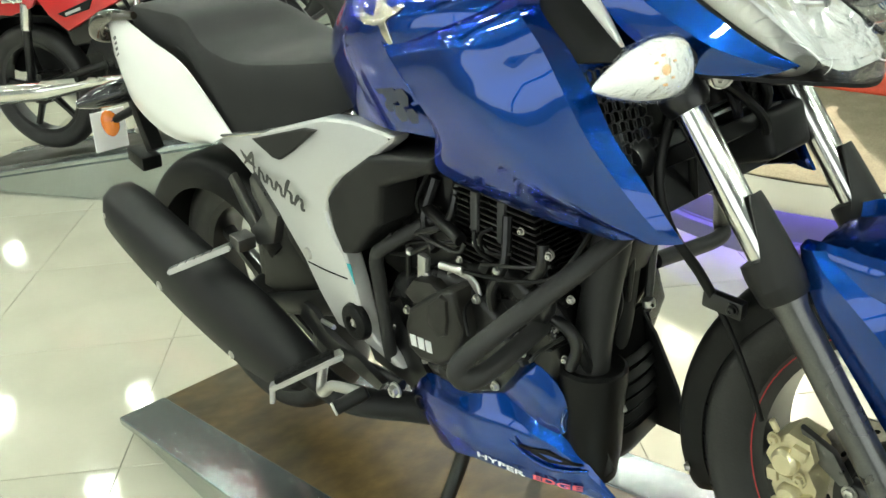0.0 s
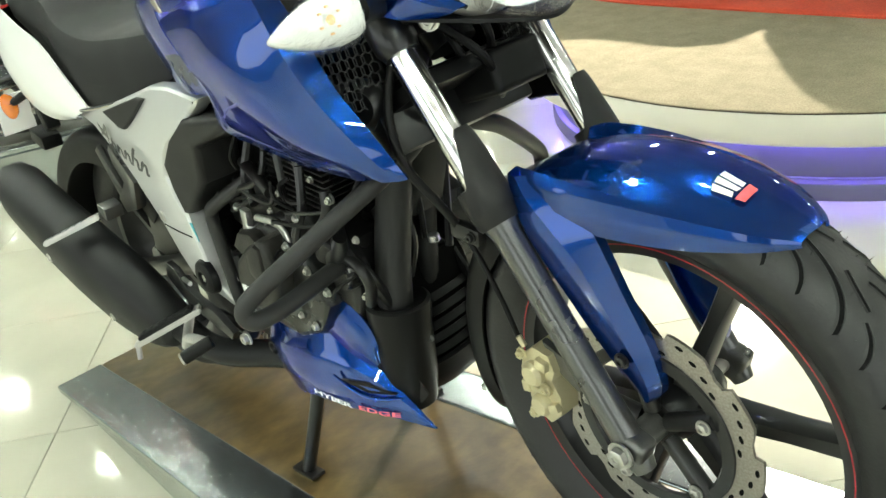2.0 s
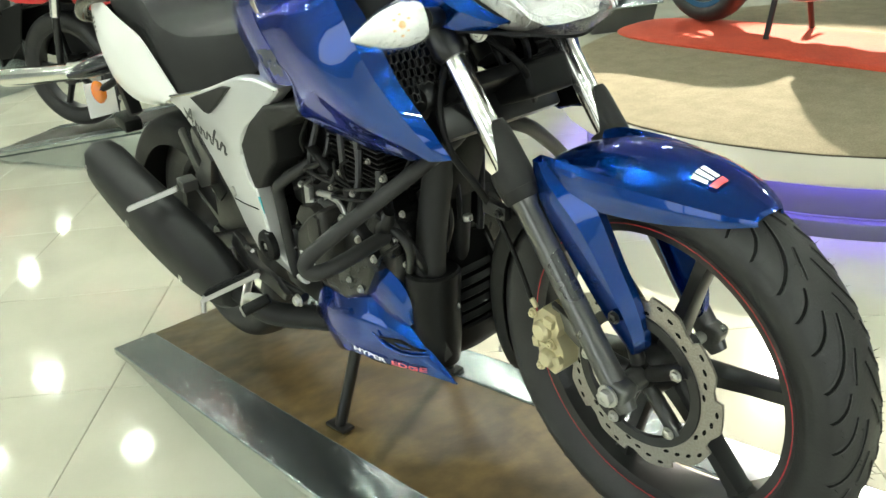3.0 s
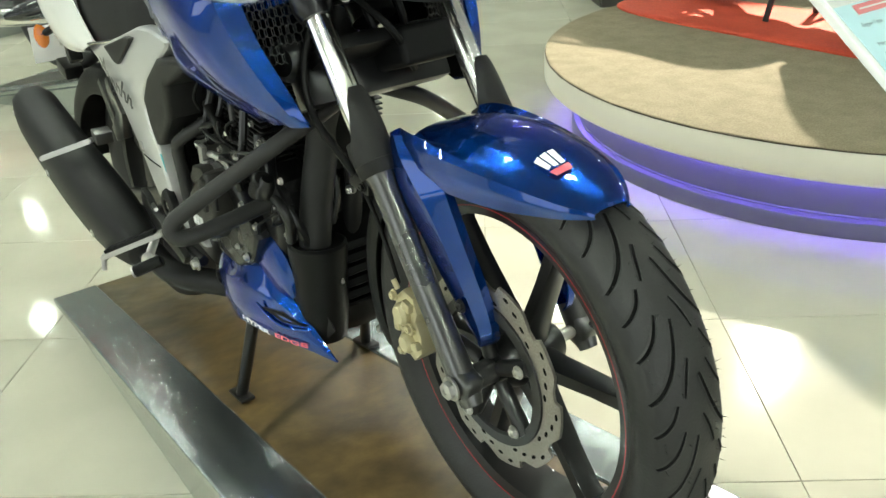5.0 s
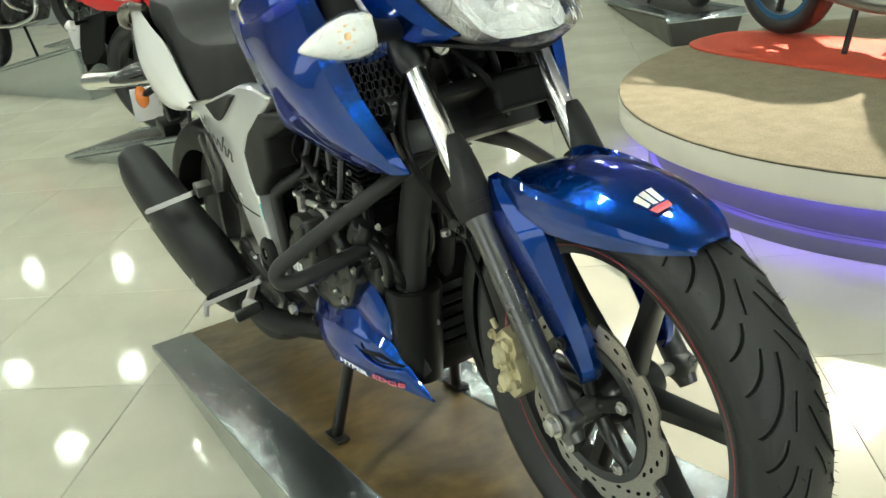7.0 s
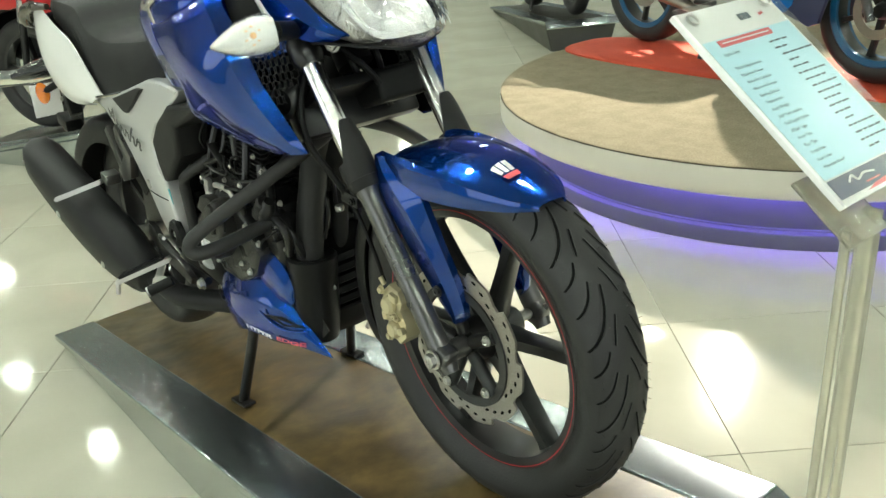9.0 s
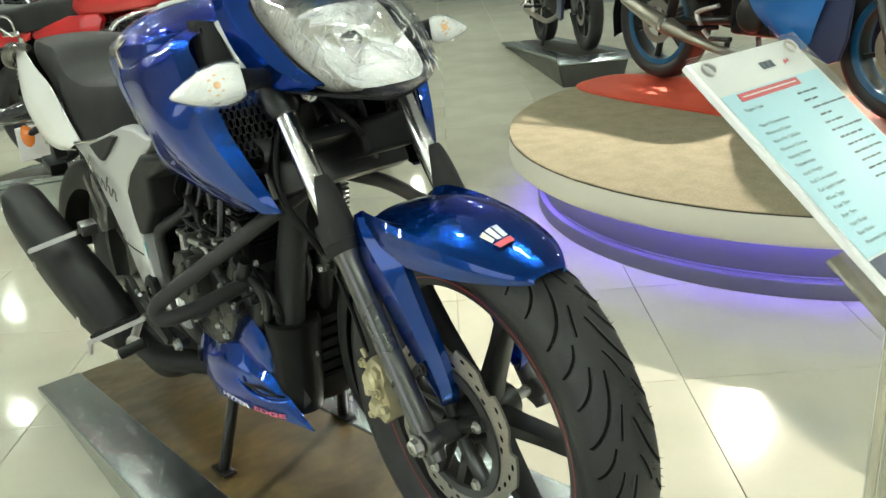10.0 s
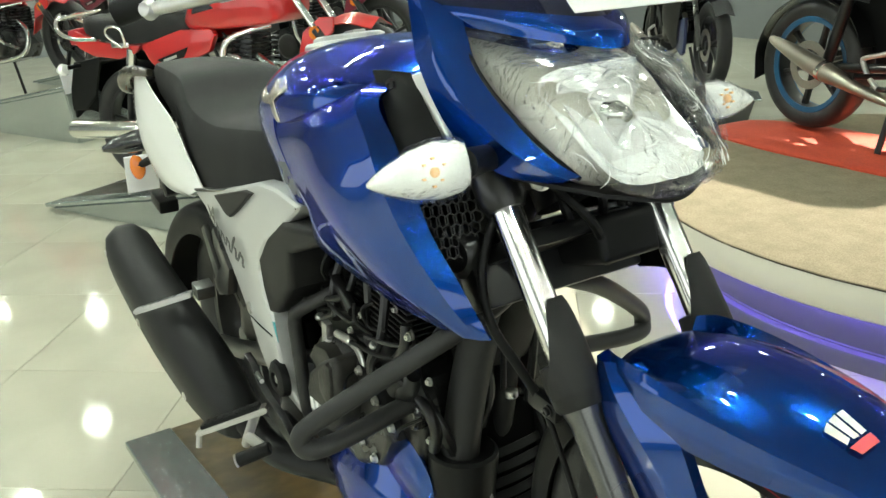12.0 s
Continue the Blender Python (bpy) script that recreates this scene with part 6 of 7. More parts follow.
part("lens", sheet(hl_rows(), 6, 5, 0.002), M_LENS, hl, "clear faceted headlamp lens", 60).visible_shadow = False
film = sheet([[tuple(V(p) + V((0.006, 0, 0.001))) for p in r] for r in hl_rows()], 14, 12, 0)
for v in film.verts:
    n_ = abs(noise.noise(v.co * 32)) * 0.012 - 0.002 + noise.noise(v.co * 120) * 0.003
    v.co += V((0.85, 0, -0.1)) * n_
part("wrapping_film", film, M_FILM, hl, "crinkled clear protective film", 25).visible_shadow = False
# thin opaque white threads that paint highlights along folds of the clear film
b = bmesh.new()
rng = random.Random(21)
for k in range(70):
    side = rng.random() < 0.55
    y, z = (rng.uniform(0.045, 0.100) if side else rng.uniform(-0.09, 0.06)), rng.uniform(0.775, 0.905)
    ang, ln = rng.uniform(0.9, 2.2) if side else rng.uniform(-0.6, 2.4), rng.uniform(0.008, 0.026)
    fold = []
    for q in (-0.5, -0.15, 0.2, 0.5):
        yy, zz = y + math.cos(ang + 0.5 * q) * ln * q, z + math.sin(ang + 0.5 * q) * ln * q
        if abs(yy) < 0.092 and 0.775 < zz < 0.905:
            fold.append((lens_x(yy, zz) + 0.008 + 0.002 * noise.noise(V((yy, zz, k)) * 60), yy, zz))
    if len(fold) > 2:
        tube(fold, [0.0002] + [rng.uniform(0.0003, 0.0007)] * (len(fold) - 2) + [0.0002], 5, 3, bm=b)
M_FOLD_GLINT = mat("fold_highlight_white", (0.92, 0.93, 0.92), 0.12, 0, 0.5)
tagged(part("film_fold", b, M_FOLD_GLINT, hl, "white threads painted as highlights along the film folds"), kind="stuff")
back = [[tuple(V((p[0] - 0.045 - 0.03 * (1 - abs(p[1]) / 0.11), p[1] * 0.95, p[2] + 0.004))) for p in r] for r in hl_rows()]
part("reflector_base", sheet(back, 7, 6, 0.002), M_SMOKE, hl, "smoky inner housing", 18)



# faceted mirror bowl round the bulb
b = bmesh.new()
rings = []
n_f = 28
for k, r in enumerate((0.08, 0.36, 0.52, 0.52, 0.68, 0.84, 0.84, 1.0)):
    ring = []
    for q in range(n_f):
        a = 2 * math.pi * (q + 0.5) / n_f
        ex = math.copysign(abs(math.cos(a)) ** 0.45, math.cos(a))
        ez = math.copysign(abs(math.sin(a)) ** 0.45, math.sin(a))
        y, z = 0.004 + (0.078 + 0.008 * ez) * r * ex, 0.834 + 0.060 * r * ez - 0.004 * r
        step = 0.006 if k in (3, 4, 5) else (0.012 if k > 5 else 0.0)
        ring.append((lens_x(y, z) - 0.010 - 0.060 * (1 - r * r) - step + 0.0018 * (q % 2), y, z))
    rings.append(ring)
skin(b, rings, True, False)
part("reflector", b, M_REFL, hl, "bright faceted mirror reflector", 12, False)
part("bulb_shield", lathe([(0, 0.014), (0.007, 0.013), (0.010, 0.008), (0.011, 0.0), (0.013, -0.002), (0.014, -0.012)], (0.560, -0.024, 0.838), (0.93, 0, -0.1), 28), M_CHROME, hl, "chromed bulb shield")
part("lamp_shell", sheet([[tuple(V((p[0] - 0.075, p[1] * 1.0, p[2] + 0.002))) for p in r] for r in hl_rows()], 4, 4, 0.004), M_BLACKP, hl)
part("lamp_chin", sheet([[(0.40, -0.095, 0.80), (0.45, 0, 0.79), (0.40, 0.095, 0.80)], [(0.50, -0.098, 0.785), (0.53, 0, 0.77), (0.50, 0.098, 0.785)], [(0.585, -0.070, 0.768), (0.606, 0, 0.753), (0.585, 0.070, 0.768)]], 4, 6, 0.004), M_BLACKP, hl, "black lamp underside")

def bezel():
    rows = [
        [(0.408, -0.090, 0.955), (0.365, -0.114, 0.985), (0.345, -0.112, 1.010), (0.335, -0.080, 1.005)],
        [(0.419, -0.095, 0.938), (0.382, -0.118, 0.952), (0.354, -0.119, 0.955), (0.345, -0.085, 0.945)],
        [(0.456, -0.106, 0.886), (0.413, -0.123, 0.890), (0.372, -0.126, 0.908), (0.362, -0.090, 0.895)],
        [(0.516, -0.105, 0.832), (0.490, -0.119, 0.826), (0.412, -0.124, 0.842), (0.402, -0.090, 0.838)],
        [(0.550, -0.098, 0.803), (0.535, -0.108, 0.800), (0.474, -0.114, 0.797), (0.462, -0.085, 0.797)],
        [(0.576, -0.090, 0.787), (0.567, -0.098, 0.786), (0.540, -0.100, 0.785), (0.530, -0.080, 0.786)],
    ]
    return sheet(rows, 5, 4, 0.003, linear_v=True)
both("lamp_bezel", bezel(), M_BLUE, hl, "two-facet blue headlamp surround", 24)
brow = [[(0.380, -0.104, 0.972), (0.470, -0.064, 0.950), (0.520, 0, 0.934), (0.470, 0.064, 0.950), (0.380, 0.104, 0.972)], [(0.400, -0.100, 0.962), (0.488, -0.064, 0.936), (0.540, 0, 0.918), (0.488, 0.064, 0.936), (0.400, 0.100, 0.962)], [(0.412, -0.093, 0.944), (0.494, -0.060, 0.919), (0.545, 0, 0.900), (0.494, 0.060, 0.919), (0.412, 0.093, 0.944)]]
part("lamp_brow", sheet(brow, 4, 5, 0.004), M_BLUE, hl, "narrow blue brow over the lens", 50)
part("fly_screen", sheet([[(0.300, -0.112, 1.050), (0.36, -0.06, 1.075), (0.38, 0, 1.080), (0.36, 0.06, 1.075), (0.300, 0.112, 1.050)], [(0.340, -0.110, 1.010), (0.42, -0.062, 1.010), (0.455, 0, 1.005), (0.42, 0.062, 1.010), (0.340, 0.110, 1.010)], [(0.378, -0.102, 0.970), (0.468, -0.063, 0.949), (0.518, 0, 0.933), (0.468, 0.063, 0.949), (0.378, 0.102, 0.970)]], 5, 5, 0.004), M_SCREEN, hl, "dark glossy fly screen", 50)
part("white_card", box((0.516, 0.030, 0.972), (0.002, 0.16, 0.085), 0.0006, Matrix.Rotation(radians(-38), 3, "Y")), M_PAPER, hl, "blank white card taped to the screen")
part("side_gasket", tube([(0.408, -0.096, 0.940), (0.458, -0.108, 0.889), (0.520, -0.105, 0.832), (0.574, -0.091, 0.786)], 0.0022, 8), M_BLACKP, hl)
part("side_gasket", mirrored(tube([(0.408, -0.096, 0.940), (0.458, -0.108, 0.889), (0.520, -0.105, 0.832), (0.574, -0.091, 0.786)], 0.0022, 8)), M_BLACKP, hl)
for k, mt_ in enumerate((M_DECALR, M_DECALW, M_TEAL)):
    part("colour_sticker", box((0.404 + 0.011 * k, -0.0925 + 0.0065 * k, 0.9605 - 0.0035 * k), (0.012, 0.0012, 0.005), 0, Matrix.Rotation(radians(33), 3, "Z") @ Matrix.Rotation(radians(18), 3, "Y")), mt_, hl, "tiny colour sticker")
part("white_panel", plate([(0.335, 0.902), (0.366, 0.905), (0.400, 0.824), (0.382, 0.822)], -0.122, -0.114, 0.002, 1), M_WHITE, bike, "small white cowl panel")

def indicator(root, tip, s, k0=1.0):
    """Arrow-shaped clear indicator on a rubber stalk, wrapped in film."""
    t = new("front_indicator")
    t.parent = bike
    a, c = V(root), V(tip)
    d = (c - a).normalized()
    up = V((0, 0, 1)) - d * d.z
    up.normalize()
    f = d.cross(up) * (1 if d.cross(up).x > 0 else -1)
    L = (c - a).length
    def shell(kk, off):
        rings = []
        for q, h, w in ((0.0, 0.022, 0.016), (0.10, 0.0275, 0.023), (0.30, 0.030, 0.026), (0.55, 0.025, 0.023), (0.80, 0.0145, 0.016), (0.95, 0.006, 0.008), (1.0, 0.002, 0.003)):
            o = a + d * L * q - up * 0.004 * q
            k = k0 * kk
            rings.append([o + up * h * k * math.sin(t_) + f * w * k * math.cos(t_) for t_ in [2 * math.pi * i / 20 for i in range(20)]])
        return skin(bmesh.new(), rings)
    part("lens", shell(1.0, 0), M_LENS, t, "clear indicator lens", 50).visible_shadow = False
    part("housing", shell(0.93, 0), mat_ind, t, "white reflector housing", 50)
    part("bulb", lathe([(0, 0.0), (0.0045, 0.0), (0.005, 0.001), (0.003, 0.0022), (0, 0.0024)], a + d * L * 0.36 + f * 0.0228 * k0, f, 12), M_BULB, t, "amber bulb")
    # small amber chips stand in for the bulb's reflections in the housing
    for k, (u_, w_) in enumerate(((0.26, 0.006), (0.30, -0.008), (0.45, 0.008), (0.47, -0.005), (0.36, 0.013), (0.38, -0.013))):
        part("bulb_glint", box(a + d * L * u_ + up * w_ * k0 + f * (0.0225 - 6.0 * w_ * w_) * k0, (0.0035, 0.0035, 0.0022), 0.0004, seg=1), M_BULB, t)
    b = shell(1.06, 0)
    for v in b.verts:
        v.co += (v.co - (a + c) / 2).normalized() * (noise.noise(v.co * 90) * 0.003)
    part("wrapping_film", b, M_FILMB, t, "crinkled clear film", 25).visible_shadow = False
    part("stalk", tube([V((0.45, 0.09 * s, a.z - 0.004)), V((0.475, 0.13 * s, a.z - 0.003)) if s < 0 else V((0.49, 0.10, a.z)), a + d * 0.004], [0.016, 0.014, 0.016], 14), M_BLACKP, t, "black rubber stalk")
mat_ind = mat("pale_lamp_reflector", (0.92, 0.92, 0.89), 0.25, 0.1, 0.3, bump=0.5, bscale=110)
indicator((0.508, -0.172, 0.813), (0.474, -0.263, 0.811), -1)
indicator((0.530, 0.128, 0.833), (0.556, 0.178, 0.830), 1, 0.72)

# handlebar, levers, clocks
part("handlebar", tube([(0.045, -0.365, 1.025), (0.13, -0.25, 1.055), (0.24, -0.14, 1.060), (0.31, -0.06, 1.00), (0.325, 0, 0.985), (0.31, 0.06, 1.00), (0.24, 0.14, 1.060), (0.13, 0.25, 1.055), (0.045, 0.365, 1.025)], 0.011, 14), M_BLACKM, bike, "black handlebar")
for s in (-1, 1):
    gr = part("grip", tube([(0.045, 0.365 * s, 1.025), (0.125, 0.255 * s, 1.053)], 0.0165, 16, 1), M_BLACKP, bike, "black rubber grip")
    lv = part("lever", tube([(0.235, 0.165 * s, 1.032), (0.222, 0.21 * s, 1.028), (0.175, 0.285 * s, 1.022), (0.123, 0.340 * s, 1.019)], 0.0085, 12), M_ALU, bike, "bright alloy lever")
    bmesh_ball = lathe([(0, -0.013), (0.008, -0.0105), (0.013, 0), (0.008, 0.0105), (0, 0.013)], (0.121, 0.342 * s, 1.019), (0.7, s, 0), 20)
    part("lever_ball", bmesh_ball, M_ALU, lv)
    part("switch_gear", box((0.175, 0.195 * s, 1.055), (0.05, 0.06, 0.045), 0.008, Matrix.Rotation(radians(-40 * s), 3, "Z")), M_BLACKP, bike, "black switch housing")
part("instrument_pod", box((0.36, 0, 1.055), (0.07, 0.15, 0.08), 0.015, Matrix.Rotation(radians(40), 3, "Y"), 3), M_BLACKP, bike, "black instrument pod")
part("pod_screen", box((0.335, 0, 1.075), (0.002, 0.12, 0.055), 0.002, Matrix.Rotation(radians(40), 3, "Y")), M_BLKP, bike)

# the rear of the machine stands a little out of line with its front
SWAY = ("seat", "tail_panel", "tail_badge", "tail_bridge", "grab_rail", "rear_hugger", "inner_mudguard", "tyre", "rim", "spoke", "hub", "seat_trim")
for ob in bike.children_recursive:
    if ob.type == "MESH" and ob.name.split(".")[0] in SWAY:
        for v in ob.data.vertices:
            if v.co.x < -0.30:
                v.co.y += (0.03 if ob.name.split(".")[0] in ("tyre", "rim", "spoke", "hub") else 0.085) * (v.co.x + 0.30)


# ---- other motorcycles on show ----
M_PIPE = mat("bronzed_steel_pipe", (0.36, 0.33, 0.28), 0.32, 0.85, rvar=0.08)


def commuter_bike(label, m, paint, accent, group="background motorcycles"):
    """Plain upright motorcycle: boxy tank, flat bench seat, long chromed silencer, chrome grab rail."""
    t = thing("motorcycle", label, "motorcycle", m, group)
    fw, rw = V((0.78, 0, 0.31)), V((-0.61, 0, 0.31))
    for nm, c, wd in (("front_wheel", fw, 0.085), ("rear_wheel", rw, 0.10)):
        w = new(nm)
        w.parent = t
        wheel(w, c, 0.302, wd, 0.222, 5, nseg=48, phase=0.3)
        part("brake_drum", lathe([(0, -0.055), (0.06, -0.055), (0.075, -0.045), (0.078, 0.03), (0, 0.03)], c, (0, 1, 0), 32), M_ENGINE, w)
    tk = []
    for x, zt, hw, zw, zb in cat(((-0.05, 0.80, 0.10, 0.76, 0.715), (0.03, 0.86, 0.135, 0.80, 0.700), (0.16, 0.915, 0.150, 0.82, 0.685), (0.34, 0.935, 0.150, 0.82, 0.668), (0.47, 0.91, 0.138, 0.80, 0.662), (0.535, 0.84, 0.09, 0.77, 0.69)), 4):
        half = [tuple(q) for q in cat([(0, zt), (hw * 0.7, zt - 0.02), (hw, zw), (hw * 0.96, zb + 0.02), (hw * 0.8, zb)], 4)]
        tk.append([(x, -y, z) for y, z in half] + [(x, y, z) for y, z in half[::-1][:-1]])
    part("fuel_tank", skin(bmesh.new(), tk), paint, t, "", 50)
    both("tank_decal", plate([(0.05, 0.775), (0.08, 0.815), (0.19, 0.835), (0.19, 0.775)], -0.153, -0.138, 0.002, 1), accent, t, "dark tank graphic")
    both("tank_badge", plate([(0.24, 0.79), (0.25, 0.83), (0.40, 0.825), (0.40, 0.79)], -0.156, -0.142, 0.002, 1), M_ALU, t, "bright tank badge")
    part("filler_cap", lathe([(0, 0.012), (0.03, 0.012), (0.04, 0.004), (0.04, -0.02)], (0.22, 0, 0.925), (0, 0, 1), 24), M_CHROME, t)
    st = []
    for x, zt, hw, zb in cat(((0.0, 0.80, 0.08, 0.72), (-0.08, 0.815, 0.12, 0.715), (-0.24, 0.835, 0.135, 0.705), (-0.40, 0.842, 0.135, 0.71), (-0.58, 0.868, 0.13, 0.755), (-0.70, 0.895, 0.115, 0.80), (-0.77, 0.885, 0.07, 0.83)), 4):
        half = [tuple(q) for q in cat([(0, zt), (hw * 0.75, zt - 0.008), (hw, zt - 0.035), (hw, zb)], 3)]
        st.append([(x, -y, z) for y, z in half] + [(x, y, z) for y, z in half[::-1][:-1]])
    part("seat", skin(bmesh.new(), st), M_SEAT, t, "black vinyl bench seat", 50)
    both("tail_panel", plate([(-0.33, 0.695), (-0.45, 0.712), (-0.60, 0.752), (-0.76, 0.83), (-0.80, 0.80), (-0.76, 0.745), (-0.665, 0.690), (-0.50, 0.652), (-0.37, 0.665)], -0.142, -0.122, 0.008, 2), paint, t)
    side = both("side_panel", plate([(-0.32, 0.69), (-0.20, 0.708), (-0.05, 0.722), (0.14, 0.694), (0.155, 0.665), (0.10, 0.60), (0.01, 0.583), (-0.12, 0.553), (-0.215, 0.530), (-0.29, 0.615)], -0.150, -0.115, 0.010, 2), paint, t)
    both("side_slot", plate([(-0.235, 0.612), (-0.15, 0.622), (-0.02, 0.640), (-0.06, 0.598), (-0.20, 0.590)], -0.155, -0.146, 0.002, 1), M_BLACKP, t, "dark side cover slot")
    both("slot_badge", box((-0.145, -0.1555, 0.606), (0.09, 0.002, 0.012), 0, Matrix.Rotation(radians(-6), 3, "Y")), M_ALU, t, "small bright badge strip")
    part("grab_loop", tube([(-0.44, -0.150, 0.70), (-0.47, -0.165, 0.735), (-0.500, -0.175, 0.775), (-0.485, -0.178, 0.803), (-0.44, -0.178, 0.805), (-0.405, -0.172, 0.785), (-0.40, -0.165, 0.745), (-0.42, -0.150, 0.70)], 0.008, 10), M_CHROME, t, "chromed grab loop")
    part("loop_bracket", box((-0.45, -0.152, 0.715), (0.12, 0.012, 0.025), 0.004, Matrix.Rotation(radians(8), 3, "Y")), M_CHROME, t, "chromed bracket")
    part("grab_rail", tube([(-0.62, -0.135, 0.765), (-0.78, -0.140, 0.795), (-0.90, -0.120, 0.845), (-0.96, -0.07, 0.905), (-0.97, 0, 0.925), (-0.96, 0.07, 0.905), (-0.90, 0.120, 0.845), (-0.78, 0.140, 0.795), (-0.62, 0.135, 0.765)], 0.011, 10), M_CHROME, t, "chromed grab rail")
    part("rail_plate", box((-0.86, 0, 0.915), (0.16, 0.16, 0.008), 0.004, Matrix.Rotation(radians(-6), 3, "Y")), M_CHROME, t, "chromed carrier plate")
    part("tail_lamp", box((-0.86, 0, 0.81), (0.10, 0.14, 0.08), 0.02, None, 2), M_RED, t, "red tail lamp")
    part("rear_mudguard", sheet([[(x, -0.075, z - 0.03), (x, 0, z), (x, 0.075, z - 0.03)] for x, z in ((-0.30, 0.63), (-0.50, 0.68), (-0.70, 0.70), (-0.86, 0.69), (-0.95, 0.62), (-1.00, 0.52), (-1.02, 0.44))], 4, 4, 0.012), M_BLACKP, t, "black rear mudguard")
    for s in (-1, 1):
        sg = part("rear_indicator", lathe([(0, -0.03), (0.022, -0.027), (0.032, 0), (0.024, 0.022), (0, 0.027)], (-0.90, 0.16 * s, 0.66), (1, 0, 0), 20), M_WHITE, t, "pale rear indicator")
        part("indicator_stalk", rod((-0.87, 0.04 * s, 0.67), (-0.88, 0.15 * s, 0.665), 0.011), M_BLACKP, sg)
        part("front_reflector", lathe([(0, -0.006), (0.026, -0.006), (0.031, 0), (0.031, 0.006), (0, 0.006)], (0.665, 0.098 * s, 0.585), (0.1, -s, 0), 24), M_ORANGE, t, "round amber reflector")
        part("fork_tube", rod((fw.x + 0.05, 0.085 * s, 0.31), (fw.x - 0.11, 0.085 * s, 0.60), 0.024), M_BLACKM, t, "black fork leg")
        part("fork_stanchion", rod((fw.x - 0.11, 0.085 * s, 0.60), (0.50, 0.085 * s, 0.92), 0.016), M_CHROME, t, "chromed fork stanchion")
        sh = part("shock_absorber", tube([(-0.548, 0.125 * s, 0.36), (-0.457, 0.125 * s, 0.585)], 0.019, 12, 1), M_BLACKM, t, "black suspension spring")
        part("shock_cover", rod((-0.460, 0.125 * s, 0.578), (-0.408, 0.125 * s, 0.69), 0.026, 18, bev=0.004), M_CHROME, sh, "bright suspension cover")
        part("footpeg", rod((-0.12, 0.14 * s, 0.33), (-0.14, 0.29 * s, 0.335), 0.014), M_BLACKP, t)
        part("passenger_peg", rod((-0.36, 0.13 * s, 0.37), (-0.37, 0.25 * s, 0.375), 0.013), M_BLACKP, t)
        part("stand_leg", rod((-0.22, 0.12 * s, 0.28), (-0.28, 0.17 * s, 0.012), 0.012), M_BLACKM, t)
        part("grip", tube([(0.30, 0.36 * s, 0.99), (0.37, 0.26 * s, 1.012)], 0.016, 12, 1), M_BLACKP, t)
    both("swing_arm", tube([(-0.10, -0.10, 0.36), (-0.35, -0.105, 0.335), (rw.x - 0.04, -0.11, rw.z)], [0.026, 0.022, 0.02], 12), M_BLACKM, t)
    part("front_mudguard", sheet([[(fw.x + (0.302 + 0.03) * math.cos(a), y, fw.z + (0.302 + 0.03) * math.sin(a) - abs(y) * 0.45) for y in (-0.085, -0.045, 0, 0.045, 0.085)] for a in [radians(q) for q in (60, 85, 110, 135, 155)]], 4, 3, 0.004), paint, t)
    both("mudguard_cheek", plate([(0.555, 0.515), (0.60, 0.60), (0.70, 0.645), (0.775, 0.635), (0.76, 0.575), (0.66, 0.53)], -0.092, -0.080, 0.004, 1), paint, t)
    part("crankcase", plate([(-0.20, 0.42), (-0.12, 0.50), (0.10, 0.52), (0.26, 0.47), (0.28, 0.36), (0.18, 0.27), (-0.08, 0.26), (-0.19, 0.33)], -0.12, 0.12, 0.02, 2), M_ENGINE, t, "black engine block")
    part("inner_guard", plate([(-0.08, 0.62), (-0.30, 0.665), (-0.62, 0.665), (-0.86, 0.66), (-0.97, 0.55), (-0.90, 0.46), (-0.78, 0.40), (-0.60, 0.37), (-0.30, 0.36), (-0.10, 0.40)], 0.055, 0.075, 0.006, 1), M_BLACKP, t, "black inner guard behind the wheel")
    part("side_flap", plate([(-0.70, 0.69), (-0.92, 0.69), (-1.0, 0.56), (-1.03, 0.45), (-0.93, 0.44), (-0.82, 0.50)], -0.075, -0.062, 0.005, 1), M_BLACKP, t, "black side flap")
    part("chain_case", plate([(-0.10, 0.42), (-0.60, 0.385), (-0.70, 0.33), (-0.62, 0.27), (-0.10, 0.30)], 0.085, 0.115, 0.008, 2), M_BLACKM, t)
    bb = part("barrel", box((0.22, 0, 0.57), (0.12, 0.15, 0.17), 0.012, Matrix.Rotation(radians(14), 3, "Y")), M_ENGINE, t)
    for k in range(7):
        part("fin", box((0.20 + 0.0055 * k, 0, 0.50 + 0.022 * k), (0.17, 0.20, 0.006), 0.001, Matrix.Rotation(radians(14), 3, "Y"), 1), M_ENGINE, bb)
    for s in (-1, 1):
        part("engine_cover", lathe([(0, -0.03), (0.06, -0.03), (0.08, -0.015), (0.085, 0)], (0.05, 0.12 * s, 0.39), (0, -s, 0) if s > 0 else (0, 1, 0), 32), M_CLUTCH, t)
    part("battery_box", box((-0.14, 0, 0.56), (0.26, 0.20, 0.20), 0.02), M_BLACKM, t)
    part("carburettor", rod((0.02, -0.04, 0.60), (0.14, -0.04, 0.60), 0.034), M_ALU, t, "dull alloy carburettor")
    part("hose", tube([(0.02, -0.09, 0.66), (0.09, -0.11, 0.62), (0.11, -0.11, 0.54), (0.07, -0.11, 0.48)], 0.008, 8), M_BLACKP, t)
    part("wire", tube([(0.16, -0.10, 0.67), (0.20, -0.115, 0.63), (0.17, -0.12, 0.57), (0.21, -0.115, 0.52)], 0.006, 8), M_BLACKP, t)
    part("crash_guard", tube([(0.26, -0.10, 0.34), (0.25, -0.22, 0.42), (0.255, -0.24, 0.55), (0.285, -0.22, 0.625), (0.34, -0.14, 0.65), (0.40, -0.05, 0.66)], 0.013, 12), M_CHROME, t, "chromed crash guard")
